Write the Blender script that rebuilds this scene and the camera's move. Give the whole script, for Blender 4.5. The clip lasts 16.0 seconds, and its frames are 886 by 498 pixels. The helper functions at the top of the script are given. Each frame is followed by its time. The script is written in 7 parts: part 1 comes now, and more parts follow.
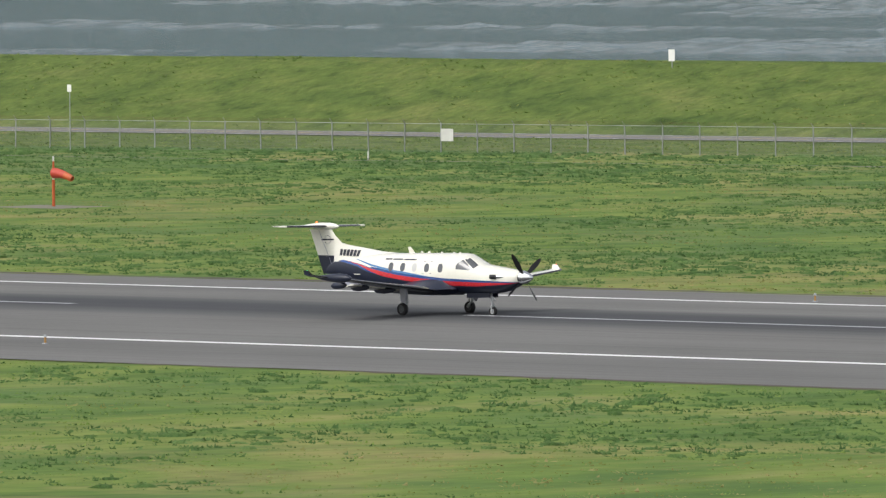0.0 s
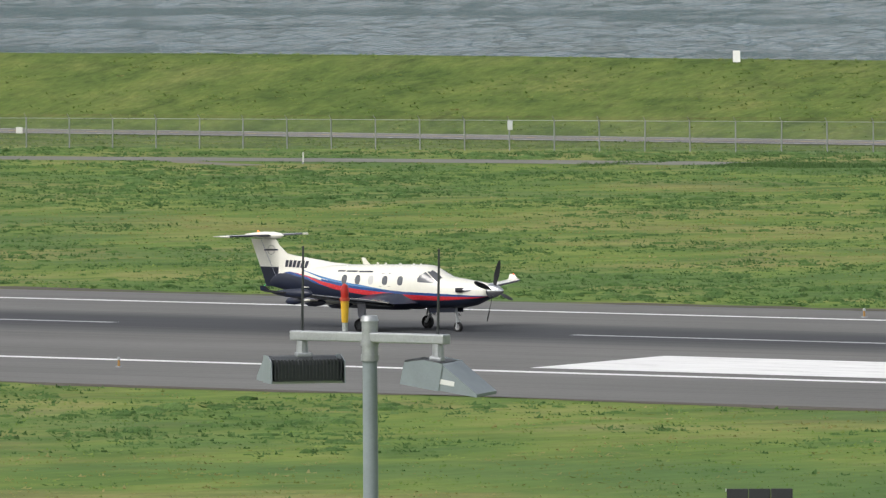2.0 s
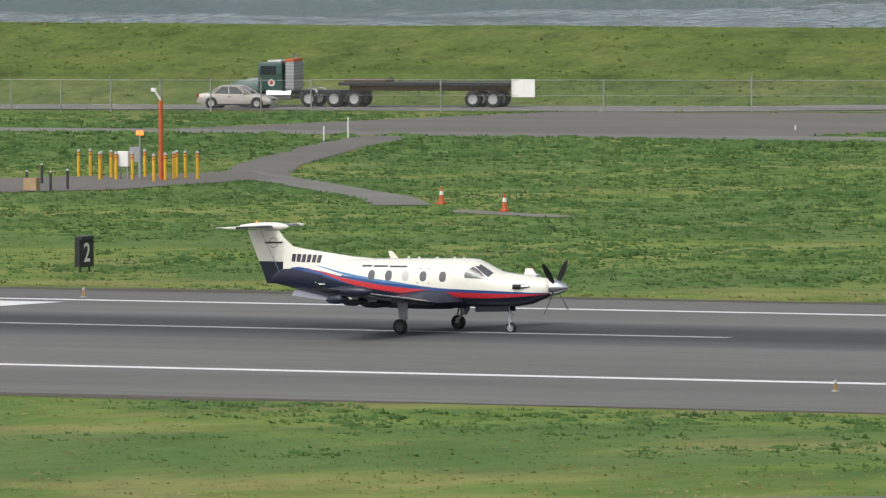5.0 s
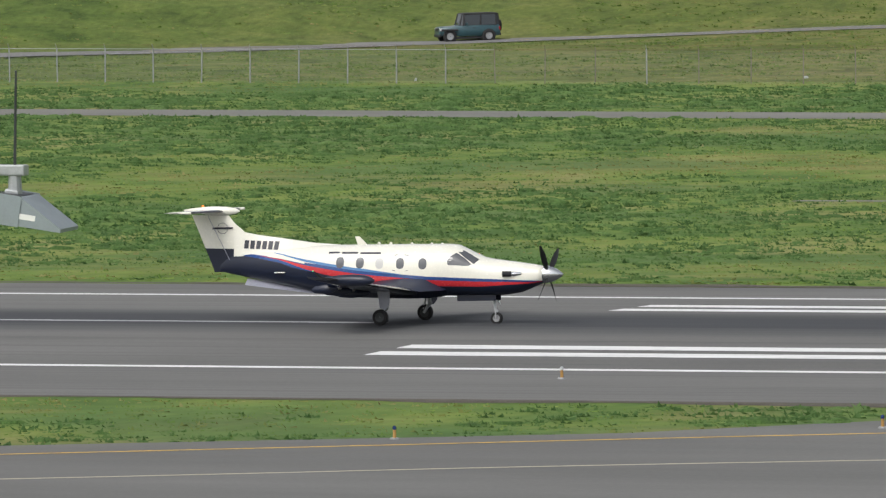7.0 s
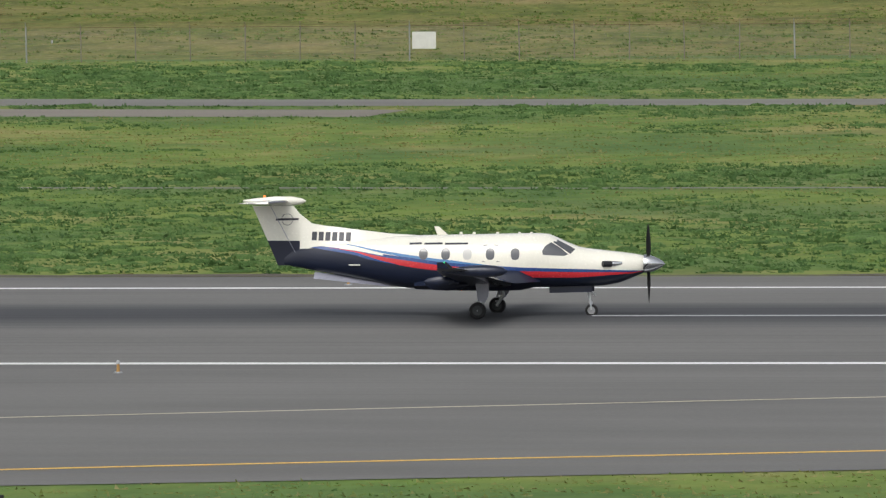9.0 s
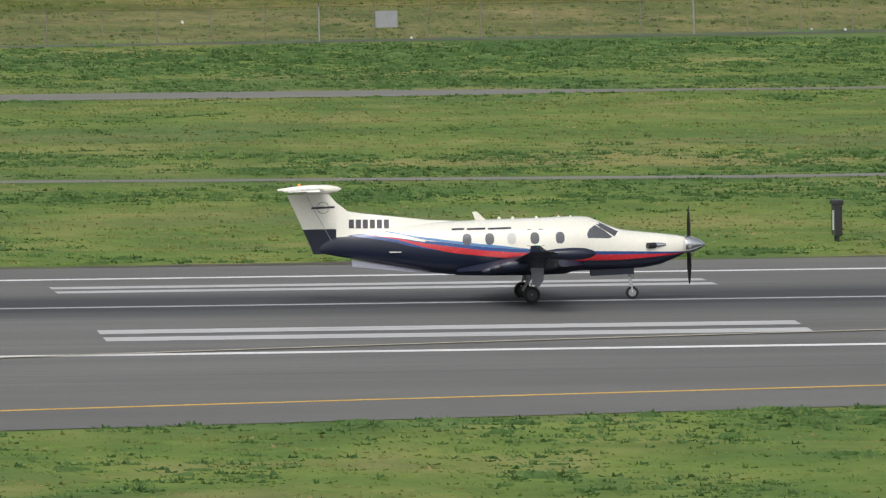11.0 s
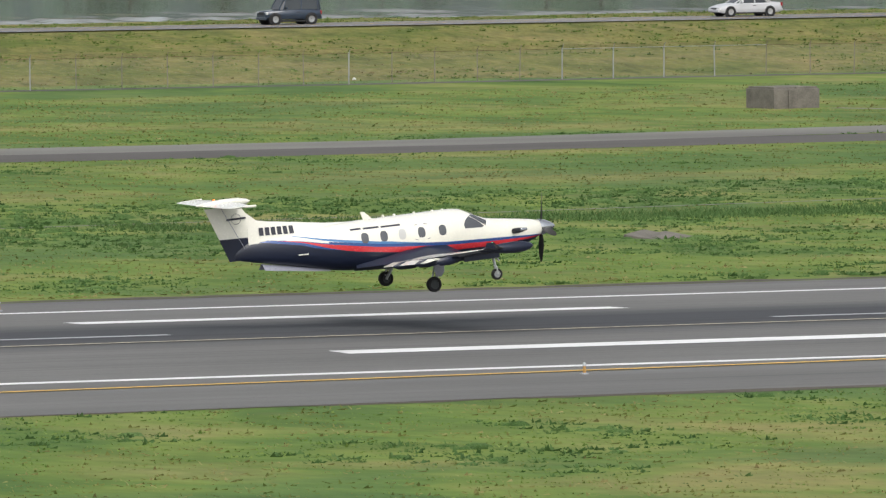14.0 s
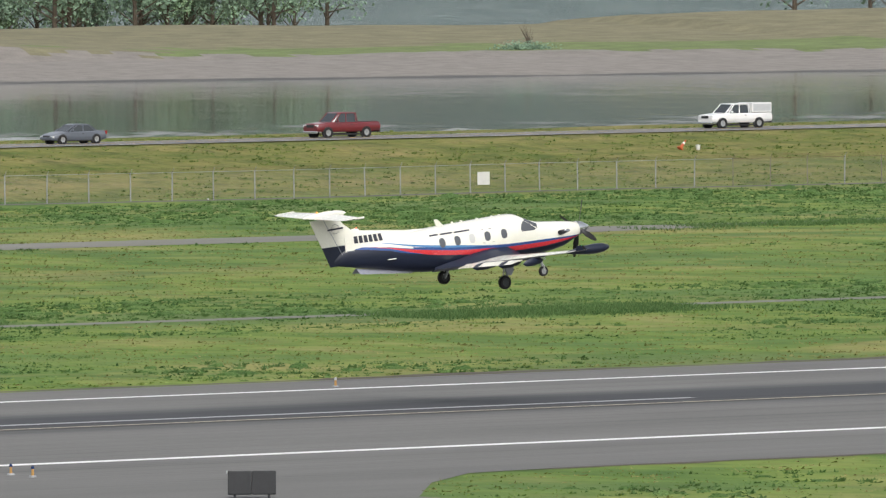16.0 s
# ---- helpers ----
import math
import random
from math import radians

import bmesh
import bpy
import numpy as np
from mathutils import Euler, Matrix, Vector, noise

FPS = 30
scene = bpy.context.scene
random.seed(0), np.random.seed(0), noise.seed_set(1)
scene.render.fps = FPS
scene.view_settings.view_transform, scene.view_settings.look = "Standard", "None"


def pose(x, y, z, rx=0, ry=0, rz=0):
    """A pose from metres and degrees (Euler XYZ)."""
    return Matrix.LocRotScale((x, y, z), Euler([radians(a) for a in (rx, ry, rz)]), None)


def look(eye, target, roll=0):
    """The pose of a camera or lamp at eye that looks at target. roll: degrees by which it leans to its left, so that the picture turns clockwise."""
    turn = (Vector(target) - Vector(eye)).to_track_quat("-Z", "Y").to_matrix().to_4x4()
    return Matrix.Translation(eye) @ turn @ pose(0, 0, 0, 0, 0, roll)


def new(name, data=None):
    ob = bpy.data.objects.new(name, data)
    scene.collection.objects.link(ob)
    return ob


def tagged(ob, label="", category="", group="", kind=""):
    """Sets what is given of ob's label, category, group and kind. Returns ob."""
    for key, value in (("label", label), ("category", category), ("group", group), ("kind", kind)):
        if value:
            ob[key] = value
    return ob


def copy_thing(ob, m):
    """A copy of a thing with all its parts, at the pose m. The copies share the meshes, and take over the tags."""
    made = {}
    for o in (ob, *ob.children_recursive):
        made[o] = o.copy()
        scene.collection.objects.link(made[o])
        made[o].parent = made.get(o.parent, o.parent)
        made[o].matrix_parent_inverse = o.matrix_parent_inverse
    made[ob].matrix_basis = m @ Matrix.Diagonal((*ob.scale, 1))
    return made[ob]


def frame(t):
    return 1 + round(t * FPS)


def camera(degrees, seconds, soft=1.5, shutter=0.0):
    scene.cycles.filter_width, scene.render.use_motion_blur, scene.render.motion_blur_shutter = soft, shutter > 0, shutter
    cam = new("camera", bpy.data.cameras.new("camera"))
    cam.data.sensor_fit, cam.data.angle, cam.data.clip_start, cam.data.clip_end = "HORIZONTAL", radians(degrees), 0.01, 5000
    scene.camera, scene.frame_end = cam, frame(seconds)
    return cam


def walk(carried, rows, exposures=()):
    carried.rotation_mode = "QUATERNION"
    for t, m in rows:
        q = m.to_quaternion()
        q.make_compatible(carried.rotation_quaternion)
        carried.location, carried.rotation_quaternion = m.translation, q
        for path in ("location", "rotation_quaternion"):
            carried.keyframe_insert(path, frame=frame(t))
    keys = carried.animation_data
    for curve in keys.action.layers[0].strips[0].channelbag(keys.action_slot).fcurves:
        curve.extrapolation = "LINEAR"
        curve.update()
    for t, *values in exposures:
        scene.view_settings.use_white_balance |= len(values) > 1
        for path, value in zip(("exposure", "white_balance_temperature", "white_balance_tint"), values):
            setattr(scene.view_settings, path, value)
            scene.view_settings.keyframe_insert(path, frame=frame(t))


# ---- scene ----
from itertools import product

EYE = (0.0, 0.0, 22.34)
cam = camera(4.331, 16.0, soft=1.3, shutter=0.0)


def aim(yaw, pitch, roll):
    """Pose of the tripod head: yaw to the left of +y, pitch up, roll as look()."""
    a, b = radians(yaw), radians(pitch)
    way = Vector((-math.sin(a) * math.cos(b), math.cos(a) * math.cos(b), math.sin(b)))
    return look(EYE, Vector(EYE) + way * 100, roll)


# seconds, yaw, pitch, roll of the panning camera
AIM = (
    (0, 42.421, -2.067, -0.488),
    (0.5, 41.134, -2.103, -0.520),
    (1, 40.041, -2.104, -0.449),
    (1.5, 38.904, -2.135, -0.390),
    (2, 37.599, -2.159, -0.404),
    (2.5, 36.384, -2.188, -0.405),
    (3, 35.005, -2.230, -0.359),
    (3.5, 33.201, -2.271, -0.420),
    (4, 31.719, -2.305, -0.448),
    (4.5, 29.854, -2.370, -0.392),
    (4.7, 29.128, -2.414, -0.350),
    (5.4, 26.339, -2.480, -0.402),
    (6.1, 23.262, -2.601, -0.498),
    (6.8, 19.900, -2.666, -0.550),
    (7, 18.646, -2.700, -0.589),
    (7.5, 15.909, -2.778, -0.481),
    (8, 13.602, -2.815, -0.438),
    (8.5, 10.561, -2.885, -0.489),
    (8.7, 9.447, -2.878, -0.497),
    (9.4, 5.154, -2.895, -0.485),
    (10.1, 0.707, -2.927, -0.461),
    (10.8, -3.882, -2.944, -0.449),
    (11, -5.175, -2.957, -0.520),
    (11.5, -8.816, -2.904, -0.518),
    (12, -12.279, -2.830, -0.476),
    (12.5, -15.574, -2.768, -0.467),
    (12.7, -16.883, -2.698, -0.494),
    (13, -18.561, -2.579, -0.438),
    (13.3, -21.588, -2.580, -0.322),
    (13.5, -22.605, -2.586, -0.394),
    (14, -25.357, -2.542, -0.353),
    (14.5, -28.045, -2.326, -0.346),
    (14.8, -29.674, -2.252, -0.417),
    (15, -30.932, -2.120, -0.456),
    (15.5, -33.508, -1.909, -0.372),
    (16, -36.053, -1.838, -0.435),
)
walk(cam, [(t, aim(a, b, c)) for t, a, b, c in AIM], exposures=((0, -0.03), (2.5, -0.08), (4.5, -0.12), (7, -0.18), (8.5, -0.24), (11, -0.26), (12.5, -0.16), (14, -0.04), (16, 0.05)))

# ---------------------------------------------------------------- world and sun
world = bpy.data.worlds.new("overcast_sky")
scene.world = world
world.use_nodes = True
wn = world.node_tree.nodes
sky = wn.new("ShaderNodeTexSky")
sky.sky_type = "NISHITA"
sky.sun_disc = False
sky.sun_elevation = radians(48)
sky.sun_rotation = radians(200)
sky.air_density, sky.dust_density, sky.ozone_density = 1.0, 4.0, 1.5
grey = wn.new("ShaderNodeHueSaturation")
grey.inputs["Saturation"].default_value = 0.28
world.node_tree.links.new(sky.outputs[0], grey.inputs["Color"])
world.node_tree.links.new(grey.outputs[0], wn["Background"].inputs[0])
wn["Background"].inputs[1].default_value = 0.19

sun = new("sun", bpy.data.lights.new("sun", "SUN"))
sun.data.energy, sun.data.angle, sun.data.color = 0.95, radians(24), (1.0, 0.96, 0.9)
sun.matrix_basis = look((-60, -165, 195), (0, 0, 0))


# ---------------------------------------------------------------- materials
def mat(name, color, rough=0.6, metal=0.0, spec=0.5):
    m = bpy.data.materials.new(name)
    m.use_nodes = True
    b = m.node_tree.nodes["Principled BSDF"]
    b.inputs["Base Color"].default_value = (*color, 1)
    b.inputs["Roughness"].default_value = rough
    b.inputs["Metallic"].default_value = metal
    b.inputs["Specular IOR Level"].default_value = spec
    return m


class Graph:
    """Short hand for building a node tree."""

    def __init__(self, m):
        self.t = m.node_tree
        self.bsdf = self.t.nodes["Principled BSDF"]

    def node(self, kind, **sets):
        n = self.t.nodes.new(kind)
        for key, value in sets.items():
            n.inputs[key.replace("_", " ")].default_value = value
        return n

    def link(self, a, b):
        self.t.links.new(a, b)

    def coord(self, scale=(1, 1, 1), obj=True):
        c = self.t.nodes.new("ShaderNodeTexCoord")
        v = self.node("ShaderNodeMapping", Scale=scale)
        self.link(c.outputs["Object"], v.inputs["Vector"])
        return v.outputs[0]

    def noise(self, scale, detail=4.0, rough=0.6, stretch=(1, 1, 1), distortion=0.0):
        n = self.node("ShaderNodeTexNoise", Scale=scale, Detail=detail, Roughness=rough, Distortion=distortion)
        self.link(self.coord(stretch), n.inputs["Vector"])
        return n.outputs["Fac"]

    def ramp(self, fac, stops):
        r = self.t.nodes.new("ShaderNodeValToRGB")
        e = r.color_ramp.elements
        while len(e) < len(stops):
            e.new(0.5)
        for el, (p, c) in zip(e, stops):
            el.position = p
            el.color = (*c, 1) if len(c) == 3 else c
        self.link(fac, r.inputs[0])
        return r.outputs[0]

    def mix(self, fac, a, b, mode="MIX"):
        n = self.t.nodes.new("ShaderNodeMix")
        n.data_type, n.blend_type = "RGBA", mode
        for v, i in ((fac, 0), (a, 6), (b, 7)):
            if isinstance(v, (int, float)):
                n.inputs[i].default_value = v
            elif isinstance(v, tuple):
                n.inputs[i].default_value = (*v, 1)
            else:
                self.link(v, n.inputs[i])
        return n.outputs[2]

    def math(self, op, a, b=0.0, c=None):
        n = self.t.nodes.new("ShaderNodeMath")
        n.operation = op
        for i, v in enumerate((a, b, c)):
            if v is None:
                continue
            if isinstance(v, (int, float)):
                n.inputs[i].default_value = v
            else:
                self.link(v, n.inputs[i])
        return n.outputs[0]

    def bump(self, height, strength=0.4, distance=0.05):
        b = self.node("ShaderNodeBump", Strength=strength, Distance=distance)
        self.link(height, b.inputs["Height"])
        self.link(b.outputs[0], self.bsdf.inputs["Normal"])

    def color(self, c):
        self.link(c, self.bsdf.inputs["Base Color"])


def varied(name, color, rough=0.6, metal=0.0, scale=3.0, amount=0.25, bump=0.0, spec=0.5):
    """A paint, metal or stone with soft stains at two scales."""
    m = mat(name, color, rough, metal, spec)
    g = Graph(m)
    big, small = g.noise(scale, 5), g.noise(scale * 9, 3)
    both = g.math("ADD", g.math("MULTIPLY", big, 0.6), g.math("MULTIPLY", small, 0.4))
    dark, light = tuple(c * (1 - amount) for c in color), tuple(min(1.0, c * (1 + amount * 0.6)) for c in color)
    g.color(g.ramp(both, [(0.32, dark), (0.68, light)]))
    g.link(g.math("MULTIPLY_ADD", small, 0.2, rough - 0.1), g.bsdf.inputs["Roughness"])
    if bump:
        g.bump(small, bump, 0.02)
    return m


def grass_ground():
    m = mat("mown_grass", (0.1, 0.16, 0.03), 0.9, spec=0.15)
    g = Graph(m)
    broad = g.noise(0.05, 4, 0.6, (0.6, 0.8, 1), 0.4)
    patch = g.noise(0.2, 3, 0.6, (0.7, 0.35, 1), 0.4)
    fine = g.noise(2.2, 3, 0.65, (0.5, 0.2, 1))
    base = g.ramp(patch, [(0.3, (0.07, 0.135, 0.032)), (0.45, (0.12, 0.19, 0.04)), (0.57, (0.165, 0.22, 0.05)), (0.7, (0.23, 0.235, 0.085))])
    dry = g.ramp(g.noise(0.075, 4, 0.65, (0.6, 0.7, 1), 0.7), [(0.52, (0, 0, 0)), (0.66, (1, 1, 1))])
    base = g.mix(g.math("MULTIPLY", dry, 0.75), base, (0.27, 0.24, 0.095))
    base = g.mix(g.math("MULTIPLY", g.ramp(broad, [(0.5, (0, 0, 0)), (0.6, (1, 1, 1))]), 0.7), base, (0.08, 0.15, 0.045))
    mid = g.noise(0.35, 3, 0.6, (0.5, 0.35, 1), 0.3)
    base = g.mix(0.35, base, g.ramp(mid, [(0.34, (0.45, 0.55, 0.5)), (0.48, (0.98, 1.0, 0.98)), (0.66, (1.3, 1.25, 1.2))]), "MULTIPLY")
    base = g.mix(0.25, base, g.ramp(fine, [(0.3, (0.4, 0.42, 0.36)), (0.66, (1.25, 1.25, 1.2))]), "MULTIPLY")
    g.color(base)
    g.bump(fine, 0.4, 0.1)
    return m


def levee_grass():
    m = mat("levee_grass", (0.12, 0.15, 0.04), 0.9, spec=0.15)
    g = Graph(m)
    c = g.t.nodes.new("ShaderNodeTexCoord")
    xyz = g.t.nodes.new("ShaderNodeSeparateXYZ")
    g.link(c.outputs["Object"], xyz.inputs[0])
    patch = g.noise(0.16, 6, 0.65, (0.5, 1.0, 1.6), 0.5)
    fine = g.noise(2.4, 4, 0.7, (0.8, 0.5, 0.6))
    green = g.ramp(patch, [(0.3, (0.075, 0.12, 0.03)), (0.5, (0.112, 0.158, 0.04)), (0.72, (0.16, 0.185, 0.06))])
    straw = g.ramp(patch, [(0.3, (0.1, 0.135, 0.03)), (0.5, (0.185, 0.175, 0.058)), (0.7, (0.26, 0.205, 0.1))])
    east = g.ramp(g.math("MULTIPLY_ADD", xyz.outputs[0], 1 / 500, 0.6), [(0.08, (0, 0, 0)), (0.25, (0.75, 0.75, 0.75))])
    base = g.mix(east, green, straw)
    tuft = g.noise(0.6, 4, 0.65, (0.6, 0.5, 0.8), 0.4)
    base = g.mix(0.8, base, g.ramp(tuft, [(0.32, (0.5, 0.6, 0.55)), (0.48, (0.97, 1.0, 0.97)), (0.66, (1.3, 1.22, 1.2))]), "MULTIPLY")
    base = g.mix(0.5, base, g.ramp(fine, [(0.3, (0.42, 0.42, 0.36)), (0.66, (1.25, 1.25, 1.2))]), "MULTIPLY")
    g.color(base)
    g.bump(fine, 0.9, 0.2)
    return m


def asphalt(name, color, rubber=False, dust=0.0):
    m = mat(name, color, 0.85, spec=0.3)
    g = Graph(m)
    big = g.noise(0.12, 5, 0.6, (0.25, 1.0, 1))
    fine = g.noise(5.0, 5, 0.7)
    c0, c1 = tuple(c * 0.78 for c in color), tuple(c * 1.22 for c in color)
    base = g.ramp(g.math("ADD", g.math("MULTIPLY", big, 0.65), g.math("MULTIPLY", fine, 0.35)), [(0.33, c0), (0.67, c1)])
    if rubber:
        c = g.t.nodes.new("ShaderNodeTexCoord")
        xyz = g.t.nodes.new("ShaderNodeSeparateXYZ")
        g.link(c.outputs["Object"], xyz.inputs[0])
        off = g.math("ABSOLUTE", g.math("SUBTRACT", xyz.outputs[1], 393.0))
        streak = g.noise(1.0, 6, 0.72, (0.008, 1.5, 1))
        broad = g.noise(0.02, 3, 0.5, (0.5, 0.2, 1))
        band = g.math("SUBTRACT", 1.0, g.math("DIVIDE", off, 10.0))
        amount = g.math("ADD", g.math("MULTIPLY_ADD", streak, 0.42, band), g.math("MULTIPLY", broad, 0.2))
        mask = g.ramp(amount, [(0.44, (0, 0, 0)), (0.66, (0.5, 0.5, 0.5)), (1.0, (1, 1, 1))])
        base = g.mix(g.math("MULTIPLY", mask, 0.93), base, (0.046, 0.049, 0.055))
        seams = g.ramp(g.noise(1.0, 2, 0.5, (0.004, 0.9, 1)), [(0.47, (1, 1, 1)), (0.5, (0.8, 0.8, 0.8)), (0.53, (1, 1, 1))])
        base = g.mix(1.0, base, seams, "MULTIPLY")
    g.color(base)
    g.bump(fine, 0.3, 0.01)
    return m


def worn_paint(name, color):
    m = mat(name, color, 0.7)
    g = Graph(m)
    wear = g.noise(1.1, 6, 0.75, (0.25, 1.2, 1))
    g.color(g.ramp(wear, [(0.28, tuple(c * 0.55 for c in color)), (0.42, tuple(c * 0.9 for c in color)), (0.6, color)]))
    return m


def river():
    m = mat("river_water", (0.06, 0.1, 0.102), 0.04, spec=0.5)
    g = Graph(m)
    g.bsdf.inputs["IOR"].default_value = 1.33
    c = g.t.nodes.new("ShaderNodeTexCoord")
    xyz = g.t.nodes.new("ShaderNodeSeparateXYZ")
    g.link(c.outputs["Object"], xyz.inputs[0])
    wave = g.noise(1.0, 4, 0.62, (0.45, 0.085, 1), 0.4)
    swell = g.noise(1.0, 3, 0.55, (0.09, 0.035, 1), 0.3)
    calm = g.noise(0.03, 5, 0.6, (0.45, 1.0, 1), 0.8)
    # wind slicks, more of them out in the stream
    out = g.math("MULTIPLY_ADD", xyz.outputs[1], 1 / 500, -2.0)
    gust = g.ramp(g.math("ADD", calm, g.math("MULTIPLY", g.math("MINIMUM", out, 0.5), 0.28)), [(0.54, (0, 0, 0)), (0.63, (1, 1, 1))])
    # sheltered water before the sandy island, ruffled only along the levee
    edge = g.noise(1.0, 4, 0.6, (0.02, 0.05, 1), 0.4)
    near = g.ramp(g.math("ADD", g.math("MULTIPLY_ADD", xyz.outputs[1], 1 / 90, -955 / 90), edge), [(0.4, (1, 1, 1)), (0.62, (0, 0, 0))])
    behind = g.ramp(g.math("MULTIPLY_ADD", xyz.outputs[1], 1 / 100, -13.2), [(0.0, (0, 0, 0)), (0.4, (1, 1, 1))])
    east = g.ramp(g.math("MULTIPLY_ADD", xyz.outputs[0], 1 / 1000, 0.2), [(0.3, (0, 0, 0)), (0.45, (1, 1, 1))])
    cell = g.ramp(g.noise(1.0, 4, 0.65, (0.3, 0.055, 1), 0.5), [(0.44, (1, 1, 1)), (0.56, (0.22, 0.22, 0.22))])
    ruffled = g.mix(east, gust, near)
    g.link(g.math("MULTIPLY_ADD", ruffled, 0.1, 0.04), g.bsdf.inputs["Roughness"])
    open_water = g.math("MULTIPLY_ADD", gust, -0.8, 1.0)
    strength = g.math("MULTIPLY", g.mix(east, open_water, g.math("ADD", g.math("MULTIPLY_ADD", near, 0.25, 0.03), behind)), cell)
    b = g.node("ShaderNodeBump", Distance=2.4)
    g.link(g.math("ADD", wave, swell), b.inputs["Height"])
    g.link(strength, b.inputs["Strength"])
    g.link(b.outputs[0], g.bsdf.inputs["Normal"])
    return m


def chop_water():
    m = mat("river_chop", (0.045, 0.105, 0.12), 0.06, spec=0.5)
    g = Graph(m)
    g.bsdf.inputs["IOR"].default_value = 1.33
    g.bump(g.noise(1.0, 3, 0.6, (1.6, 0.2, 1), 0.3), 0.9, 0.7)
    return m


def calm_water():
    m = mat("sheltered_river", (0.06, 0.085, 0.08), 0.05, spec=0.5)
    g = Graph(m)
    g.bsdf.inputs["IOR"].default_value = 1.33
    g.bump(g.noise(1.0, 2, 0.5, (0.8, 0.1, 1), 0.3), 0.08, 0.2)
    return m


M = {
    "grass": grass_ground(), "levee": levee_grass(), "runway": asphalt("runway_asphalt", (0.152, 0.151, 0.144), True),
    "taxi": asphalt("taxiway_asphalt", (0.15, 0.149, 0.142)), "lane": asphalt("service_road_asphalt", (0.185, 0.18, 0.165)),
    "pad": asphalt("pad_asphalt", (0.15, 0.14, 0.127)), "road": asphalt("road_asphalt", (0.19, 0.185, 0.18)), "gravel": asphalt("gravel", (0.2, 0.18, 0.155)),
    "white_line": worn_paint("white_runway_paint", (0.8, 0.8, 0.79)), "yellow_line": worn_paint("yellow_taxi_paint", (0.78, 0.48, 0.09)),
    "thin_line": worn_paint("faded_line_paint", (0.52, 0.47, 0.35)),
    "board": varied("weathered_white_board", (0.6, 0.6, 0.57), 0.6, 0, 2, 0.15), "water": river(), "chop": chop_water(), "calm": calm_water(), "sand": varied("river_sand", (0.225, 0.205, 0.185), 0.95, scale=0.4, amount=0.3, bump=0.5),
    "bank": varied("dry_bank", (0.19, 0.175, 0.1), 0.95, scale=0.22, amount=0.42, bump=0.5),
    "galv": varied("galvanised_steel", (0.42, 0.44, 0.45), 0.45, 0.6, 5, 0.2), "fence_metal": varied("fence_galvanised", (0.34, 0.35, 0.35), 0.55, 0.4, 3, 0.25),
    "white": varied("white_paint", (0.8, 0.8, 0.78), 0.45, 0, 4, 0.08), "black": varied("black_paint", (0.018, 0.019, 0.022), 0.5, 0, 4, 0.3),
    "orange": varied("orange_paint", (0.55, 0.11, 0.03), 0.5, 0, 4, 0.15), "red": varied("red_paint", (0.5, 0.06, 0.035), 0.5, 0, 4, 0.15),
    "yellow": varied("yellow_paint", (0.72, 0.42, 0.03), 0.5, 0, 6, 0.15), "grey": varied("grey_paint", (0.3, 0.31, 0.32), 0.5, 0.1, 5, 0.15),
    "dark_grey": varied("dark_grey_casting", (0.045, 0.05, 0.053), 0.5, 0.2, 8, 0.25), "concrete": varied("weathered_concrete", (0.17, 0.155, 0.135), 0.9, 0, 1.2, 0.45, 0.4),
    "rubber": mat("tyre_rubber", (0.016, 0.016, 0.017), 0.8), "chrome": mat("polished_metal", (0.7, 0.71, 0.72), 0.18, 1.0),
    "glass": mat("dark_glass", (0.02, 0.024, 0.028), 0.06, 0, 0.8), "blue_lens": mat("blue_lens", (0.01, 0.03, 0.12), 0.2), "verge": asphalt("dark_verge_gravel", (0.1, 0.093, 0.087)), "dull_amber": varied("dull_amber_paint", (0.45, 0.25, 0.07), 0.6, 0, 6, 0.2),
    "wood": varied("timber", (0.12, 0.075, 0.04), 0.8, 0, 6, 0.3), "light_grey": varied("light_grey_paint", (0.5, 0.52, 0.53), 0.45, 0.1, 5, 0.12),
}


def glow(name, color, strength):
    m = mat(name, color, 0.3)
    b = m.node_tree.nodes["Principled BSDF"]
    b.inputs["Emission Color"].default_value = (*color, 1)
    b.inputs["Emission Strength"].default_value = strength
    return m


M["red_lamp"] = glow("red_obstruction_lens", (0.4, 0.015, 0.01), 0.06)
M["beacon"] = glow("lit_red_beacon", (1.0, 0.16, 0.03), 3.0)
M["nav_green"] = glow("lit_green_lamp", (0.05, 0.9, 0.4), 2.0)
M["nav_red"] = glow("lit_red_lamp", (1.0, 0.06, 0.03), 2.0)


# ---------------------------------------------------------------- mesh helpers
def mesh_of(bm, name, smooth=False):
    me = bpy.data.meshes.new(name)
    bmesh.ops.recalc_face_normals(bm, faces=bm.faces[:])
    if smooth:
        for f in bm.faces:
            f.smooth = True
        for e in bm.edges:
            if len(e.link_faces) == 2 and e.calc_face_angle(0) > radians(38):
                e.smooth = False
    bm.to_mesh(me)
    bm.free()
    return me


def part(name, bm, material, parent=None, label="", smooth=False):
    me = mesh_of(bm, name, smooth)
    for m in material if isinstance(material, (list, tuple)) else [material]:
        me.materials.append(m)
    ob = new(name, me)
    if parent:
        ob.parent = parent
    if label:
        tagged(ob, label)
    return ob


def thing(name, label, category, at=None, group="", kind=""):
    ob = new(name)
    ob.empty_display_size = 0.2
    if at is not None:
        ob.matrix_basis = at
    return tagged(ob, label, category, group, kind)


